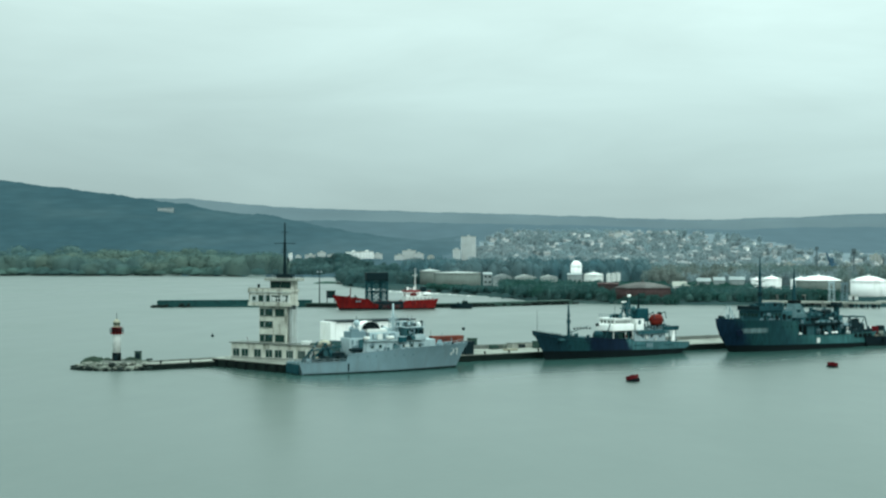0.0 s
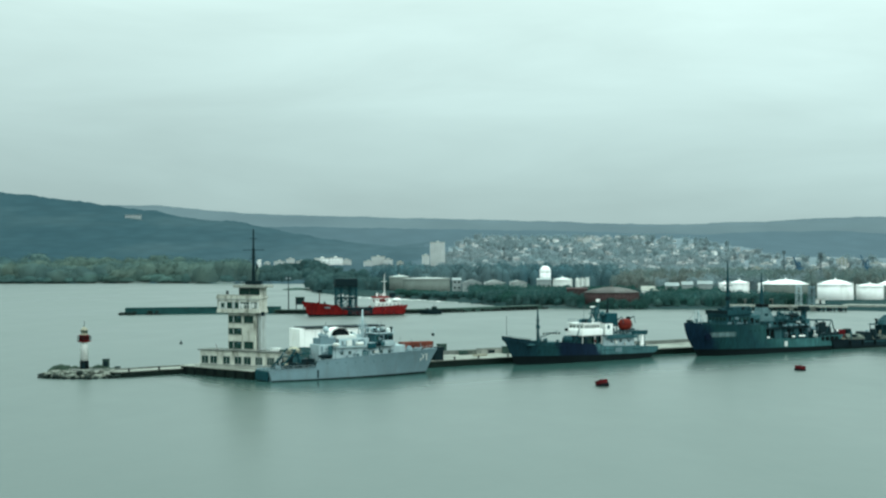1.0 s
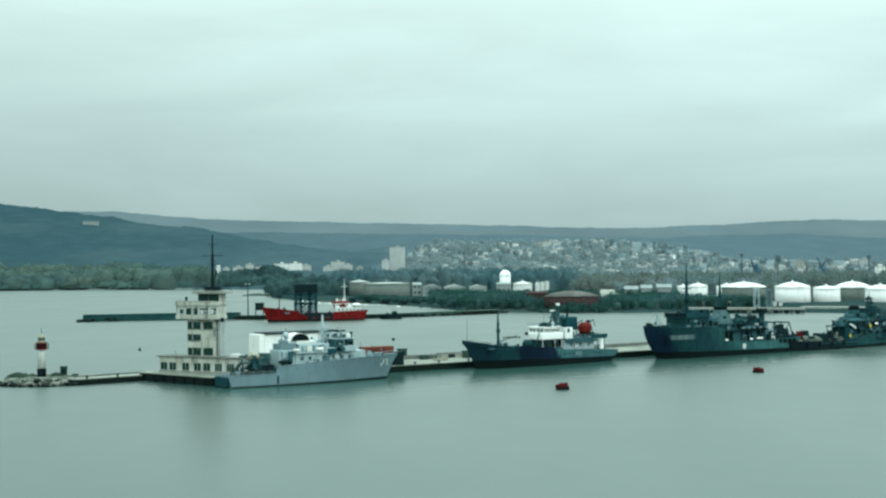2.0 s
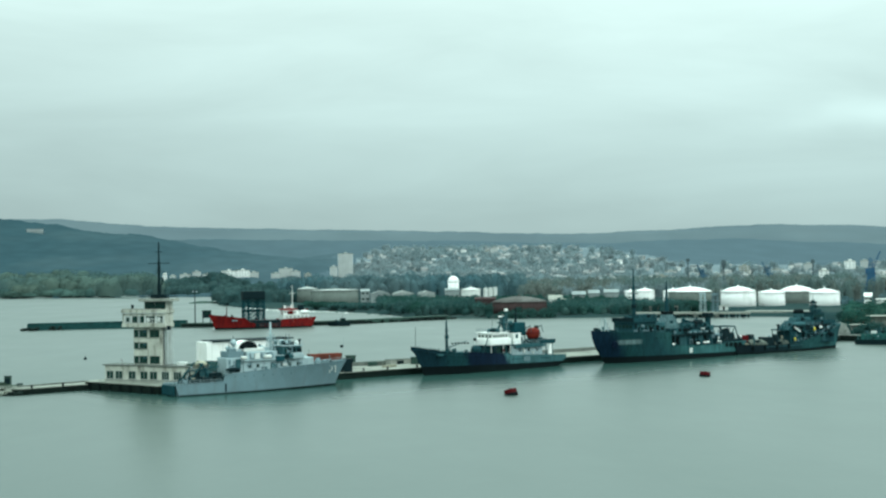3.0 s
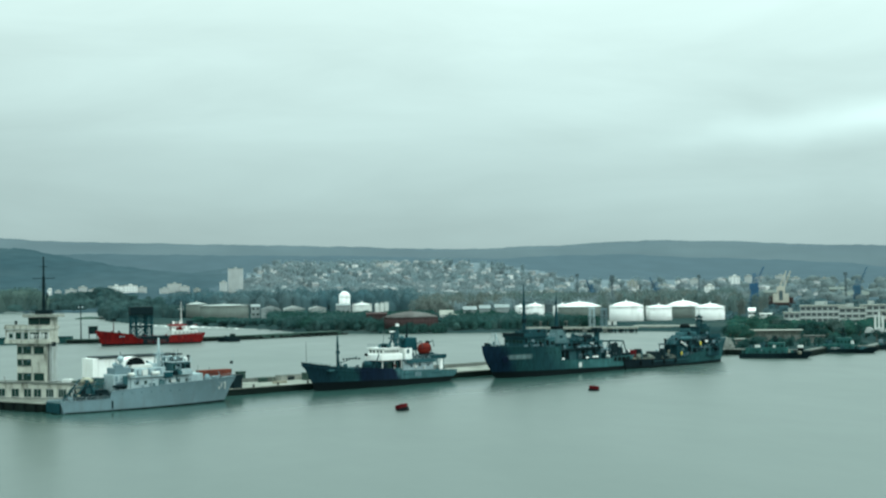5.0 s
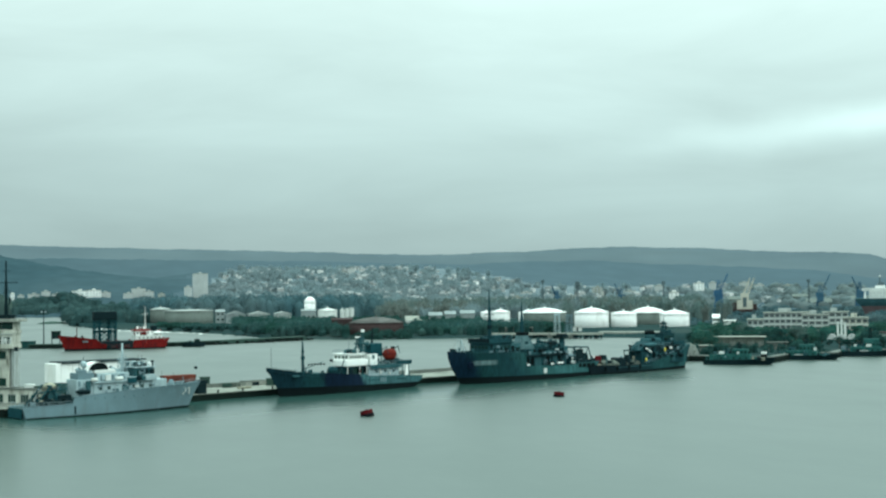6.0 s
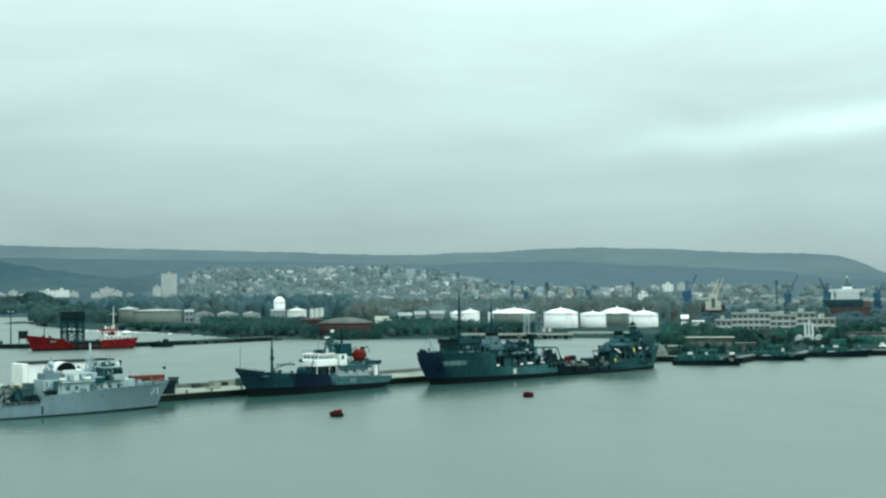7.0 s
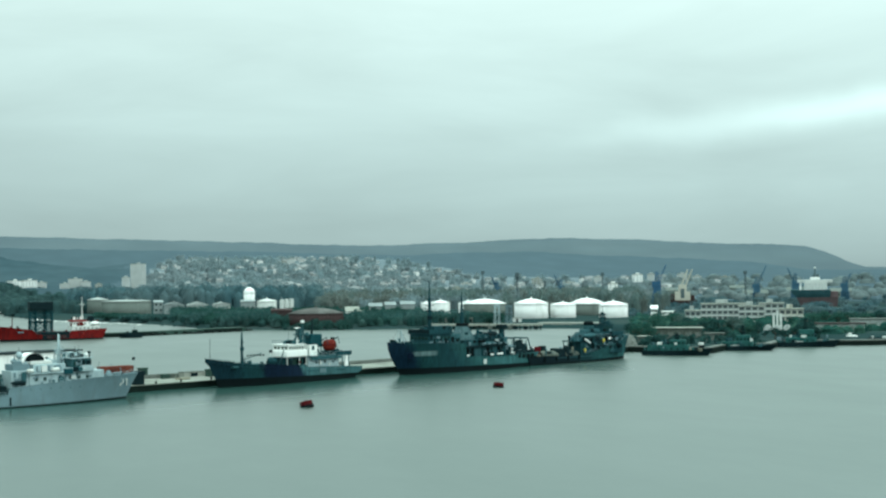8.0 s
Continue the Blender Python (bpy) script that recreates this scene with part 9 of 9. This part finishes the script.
def woods(name, spots, material, label, seed, n=125, size=0.135, fill=1.0):
    """A stand of trees too many to count: trunk and clumps for each."""
    r_ = random.Random(seed)
    shapes = [crown_data(r_, n, 1.0, 1.0, 0.75, size) for _ in range(10)]
    verts, faces = [], []
    for x, y, z, w, h in spots:
        v, f = shapes[r_.randrange(10)]
        a = r_.uniform(0, 6.3)
        ca, sa = math.cos(a), math.sin(a)
        o = len(verts)
        verts += [(x + (p[0] * ca - p[1] * sa) * w, y + (p[0] * sa + p[1] * ca) * w, z + p[2] * h) for p in v]
        faces += [tuple(o + k for k in q) for q in f]
        if fill:
            # the dense inner mass of the crown
            o = len(verts)
            ph = r_.uniform(0, 6.3)
            for zz, rr in ((-0.05, 0.27), (0.3, 0.25), (0.54 + 0.12 * (fill - 1), 0.21), (0.7 + 0.2 * (fill - 1), 0.11)):
                for q in range(7):
                    an = ph + q * 0.8976
                    rk = rr * r_.uniform(0.8, 1.15)
                    rk *= fill
                    verts.append((x + rk * w * math.cos(an), y + rk * w * math.sin(an), z + h * (zz + r_.uniform(-0.05, 0.05))))
            verts.append((x, y, z + h * 0.92))
            for lv in range(3):
                for q in range(7):
                    q2 = (q + 1) % 7
                    faces.append((o + lv * 7 + q, o + lv * 7 + q2, o + lv * 7 + 7 + q2, o + lv * 7 + 7 + q))
            faces += [(o + 21 + q, o + 21 + (q + 1) % 7, o + 28) for q in range(7)]
        o = len(verts)
        t_ = w * 0.04
        verts += [(x - t_, y, z - 1), (x + t_, y, z - 1), (x, y + t_, z - 1), (x, y, z + h * 0.6)]
        faces += [(o, o + 1, o + 3), (o + 1, o + 2, o + 3), (o + 2, o, o + 3)]
    return tagged(mesh_raw(name, verts, faces, material, smooth=fill > 1.3), label, "trees", kind="stuff")


def scatter(r_, count, az0, az1, r0, r1, w0, w1, h0, h1, keep=None):
    out = []
    while len(out) < count:
        az, r = r_.uniform(az0, az1), r_.uniform(r0, r1)
        s = lerp_list(SHORE, az)
        r = max(r, s + 12) if keep is None else r
        if keep and not keep(az, r, s):
            continue
        x, y, z = on_land(az, r)
        out.append((x, y, z, r_.uniform(w0, w1), r_.uniform(h0, h1)))
    return out


rnd = random.Random(77)
woods("shore_woods", scatter(rnd, 430, -26, -6.6, 1800, 2130, 24, 56, 13, 27, lambda a, r, s: s + 12 < r < s + 190), LEAF_GREY, "pale budding woods along the far shore", 1, 300, 0.06, 1.7)
woods("shore_thicket", scatter(rnd, 420, -26, -5, 1800, 2130, 12, 34, 4, 10, lambda a, r, s: s + 1 < r < s + 40), LEAF_THICKET, "dark thicket at the far water's edge", 2, 160, 0.08, 1.8)
woods("bay_woods", scatter(rnd, 560, -7.5, 1.5, 1180, 1980, 9, 18, 6, 11, lambda a, r, s: s + 15 < r < s + 700), LEAF_BAY, "dark woods between bay and town", 3, 200, 0.08, 1.6)
woods("tank_shore_trees", scatter(rnd, 150, -0.6, 2.6, 950, 1075, 5, 9, 2.2, 4.2, lambda a, r, s: s + 6 < r < s + 40), LEAF_DARK, "low dark trees before the grey tank", 15, 220, 0.09)
woods("tank_bank_bushes", scatter(rnd, 60, 6.9, 9.7, 790, 806, 3, 6, 2, 4.2, lambda a, r, s: s + 2 < r < s + 14), LEAF_DARK, "low bushes before the rust-red tank", 17)
woods("tank_farm_trees", scatter(rnd, 520, 2.2, 20.4, 800, 900, 5, 10, 4, 7.5, lambda a, r, s: s + 8 < r < s + 62 and not (7 < a < 9.6 and r < 830) and not (15.8 < a < 20.6)), LEAF_DARK, "low dark trees along the tank farm shore", 4, 220, 0.09, 1.2)
woods("works_scrub", scatter(rnd, 520, 2.4, 12.5, 830, 1085, 6, 12, 4, 8.5, lambda a, r, s: s + 20 < r < 1085 - 12 * (a - 2.4) and not (7 < a < 9.6 and r < 830)), LEAF_DARK, "dark scrub and trees in front of the works", 14, 200, 0.095, 1.15)
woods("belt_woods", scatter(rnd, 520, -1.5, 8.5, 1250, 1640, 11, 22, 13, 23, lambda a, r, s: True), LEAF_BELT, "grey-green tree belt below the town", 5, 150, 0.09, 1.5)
woods("poplar_belt", scatter(rnd, 520, 8.2, 21.5, 1180, 1620, 10, 19, 9, 18, lambda a, r, s: True), LEAF_HAZE_POPLAR, "budding poplars behind the tank farm", 19, 120, 0.12)
woods("tall_poplars", scatter(rnd, 64, 16.0, 22.6, 965, 1110, 7, 12, 12, 19, lambda a, r, s: True), LEAF_HAZE_POPLAR, "tall brown-grey budding poplars close behind the white tanks", 24, 150, 0.11)
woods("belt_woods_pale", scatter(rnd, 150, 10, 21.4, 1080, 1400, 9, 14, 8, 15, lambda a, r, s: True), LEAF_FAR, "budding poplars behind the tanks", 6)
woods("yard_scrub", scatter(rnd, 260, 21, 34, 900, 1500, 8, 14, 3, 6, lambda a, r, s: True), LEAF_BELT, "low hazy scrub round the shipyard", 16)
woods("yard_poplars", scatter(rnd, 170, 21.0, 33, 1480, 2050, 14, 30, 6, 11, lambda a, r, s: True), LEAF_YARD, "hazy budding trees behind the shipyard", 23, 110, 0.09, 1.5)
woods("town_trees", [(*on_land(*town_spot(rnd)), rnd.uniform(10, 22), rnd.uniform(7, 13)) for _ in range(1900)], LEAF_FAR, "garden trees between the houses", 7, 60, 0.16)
woods("quay_bushes", scatter(rnd, 90, 21.2, 28.6, 545, 640, 2.5, 5, 2, 3.8, lambda a, r, s: s + 3 < r < s + 22 and not (26.3 < a < 27.4)), LEAF_EVERGREEN, "low bushes along the inner quay", 18)
woods("peninsula_scrub", scatter(rnd, 240, 21.2, 33, 600, 860, 6, 12, 2.4, 4.4, lambda a, r, s: r > s + 45 and not (26.3 < a < 27.6 and r < 700)), LEAF_GREEN, "green scrub on the peninsula", 9, 120, 0.1, 1.3)


def tree(x, y, z, w, h, material, label, seed, group):
    r_ = random.Random(seed)
    b = thing("tree", x, y, z, 0, label, "tree", group)
    bm = bmesh.new()
    tube(bm, (0, 0, -0.3), (0.1, 0, h * 0.38), w * 0.045, w * 0.03, 7)
    for i in range(6):
        a = i * 1.05 + r_.uniform(0, 0.5)
        tube(bm, (0.05, 0, h * r_.uniform(0.28, 0.4)), (w * 0.3 * math.cos(a), w * 0.3 * math.sin(a), h * r_.uniform(0.6, 0.85)), w * 0.02, w * 0.008, 5)
    tube(bm, (0.1, 0, h * 0.36), (0.0, 0.1, h * 0.86), w * 0.03, w * 0.01, 6)
    part("trunk", bm, BARK, b)
    v, f = crown_data(r_, 900, w, h, 0.8, 0.075)
    c = mesh_raw("crown", v, f, material, b)
    return b


PROTO = []
for k, (m_, lab) in enumerate(((LEAF_GREEN, "leafy green tree on the peninsula"), (LEAF_EVERGREEN, "dark evergreen tree on the peninsula"), (LEAF_GREY, "budding grey-green tree on the peninsula"))):
    x, y, z = on_land(22.0 + 1.6 * k, 640)
    PROTO.append(tree(x, y, z, 9.0, 7.2, m_, lab, 40 + k, "trees on the peninsula"))
for az, r, k, s in ((21.4, 575, 0, 0.9), (21.7, 590, 0, 1.0), (21.9, 570, 0, 0.8), (21.2, 600, 1, 0.9), (22.3, 615, 0, 0.9), (22.7, 620, 1, 1.0), (23.1, 612, 0, 1.1), (23.5, 630, 0, 1.0), (23.9, 620, 1, 1.1), (24.3, 640, 0, 1.2), (24.7, 628, 1, 1.2),
                    (25.1, 640, 0, 1.1), (25.5, 620, 2, 0.9), (25.8, 600, 0, 0.8), (26.2, 640, 1, 0.9), (24.1, 585, 1, 0.8), (24.9, 590, 1, 0.7), (26.15, 605, 1, 0.8), (27.75, 605, 1, 1.0), (28.0, 612, 1, 1.0), (27.8, 625, 1, 1.0), (28.1, 640, 1, 1.2),
                    (28.3, 700, 0, 1.2), (28.8, 720, 0, 1.3), (29.3, 730, 0, 1.2), (29.8, 715, 0, 1.3), (30.4, 720, 0, 1.2), (25.6, 600, 1, 0.75), (26.45, 605, 1, 0.45), (27.0, 612, 1, 0.5), (28.5, 600, 1, 0.7), (31.0, 740, 1, 1.3), (22.1, 700, 0, 1.3), (22.9, 720, 0, 1.2), (23.2, 690, 2, 1.1), (26.85, 594, 1, 0.62), (27.27, 594, 1, 0.6), (27.65, 596, 1, 0.9)):
    x, y, z = on_land(az, r)
    copy_thing(PROTO[k], Matrix.Translation((x, y, z)) @ Matrix.Rotation(az * 5.1, 4, "Z") @ Matrix.Scale(s * (0.8 if r > 600 else 0.95), 4))

# pale low bank standing in for bright water behind the inner breakwater, with white spray lumps
bank = thing("rubble_bank", 0, 0, 0, 0, "pale low strip standing in for bright water along the far shore", "bank", kind="structure")
rnd = random.Random(5)
rings = []
for i in range(67):
    az = -3.0 + 0.1 * i
    s_ = lerp_list(SHORE, az) - 3
    k = smooth_step(-3.1, -2.6, az) * (1 - 0.85 * smooth_step(-0.6, 1.9, az)) * (1 - smooth_step(3.3, 3.7, az))
    h = 0.1 + k * (0.55 + 0.5 * noise.noise(Vector((az * 6.0, 2.0, 0.0))))
    rings.append([polar(az, s_ + d, z) for d, z in ((-3.5, -0.5), (-1.6, h * 0.7), (0, h), (2.5, h * 0.8), (4, -0.5))])
part("bank_ridge", loft(rings), BRIGHT_STRIP, bank)
surf_v, surf_f = [], []
for i in range(46):
    az = -3.0 + 4.2 * rnd.random() ** 2.2
    k = rnd.random()
    p = polar(az, lerp_list(SHORE, az) - 5 - 6 * k)
    w = rnd.uniform(0.6, 1.8)
    h = rnd.uniform(0.15, 0.5) * (1.0 + 4.0 * (1 - smooth_step(-2.4, -0.6, az)) * rnd.random())
    o = len(surf_v)
    surf_v += [(p.x - w, p.y, -0.1), (p.x + w, p.y, -0.1), (p.x + 0.4 * w, p.y + 1.4, h * 0.8), (p.x - 0.3 * w, p.y + 1.0, h), (p.x, p.y + 3.0, -0.1)]
    surf_f += [(o, o + 1, o + 2, o + 3), (o + 2, o + 1, o + 4), (o + 3, o + 2, o + 4), (o, o + 3, o + 4)]
tagged(mesh_raw("surf", surf_v, surf_f, WHITE), "white spray lumps along the far shore", "surf", kind="stuff")
# pale strip added to brighten the dark line below the far woods
beach = thing("shingle_beach", 0, 0, 0, 0, "pale strip added over the dark foot of the far woods", "beach", kind="structure")
rings = []
for i in range(100):
    az = -26 + 0.2 * i
    s_ = lerp_list(SHORE, az)
    h = 1.5 + 0.8 * noise.noise(Vector((az * 3.0, 7.0, 0.0)))
    rings.append([polar(az, s_ + d, z) for d, z in ((-4, -0.5), (-2.5, 0.3), (-1, h), (2, h + 0.4), (4, 0.0))])
part("strip_ridge", loft(rings), SHORE_STRIP, beach)
# sandbar islet off the far shore
bar = thing("sandbar", -112, 1352, 0, 6, "low dark sandbar islet in the bay", "islet", kind="structure")
part("bank", lathe([(1, -1), (0.92, 0.6), (0.6, 1.6), (0.2, 2.2), (0, 2.3)], 26, 0, 0, 15, 6), TIN_GREEN, bar, smooth=True)
# small white boat far off
sail = thing("sailing_boat", -302, 1852, 0, 20, "tiny white sailing boat off the far shore", "boat")
part("hull", ball(0, 0, 0.4, 3.4, 1.0, 0.9, 12, 6), WHITE, sail, smooth=True)
part("sail", loft([[(-2.2, -0.05, 1.4), (1.8, -0.05, 1.4), (1.2, -0.05, 8.5), (1.0, -0.05, 8.5)], [(-2.2, 0.05, 1.4), (1.8, 0.05, 1.4), (1.2, 0.05, 8.5), (1.0, 0.05, 8.5)]]), WHITE, sail)
part("mast", pipe((1.3, 0, 0.5), (1.3, 0, 9.2), 0.1), NAVY_PALE, sail)
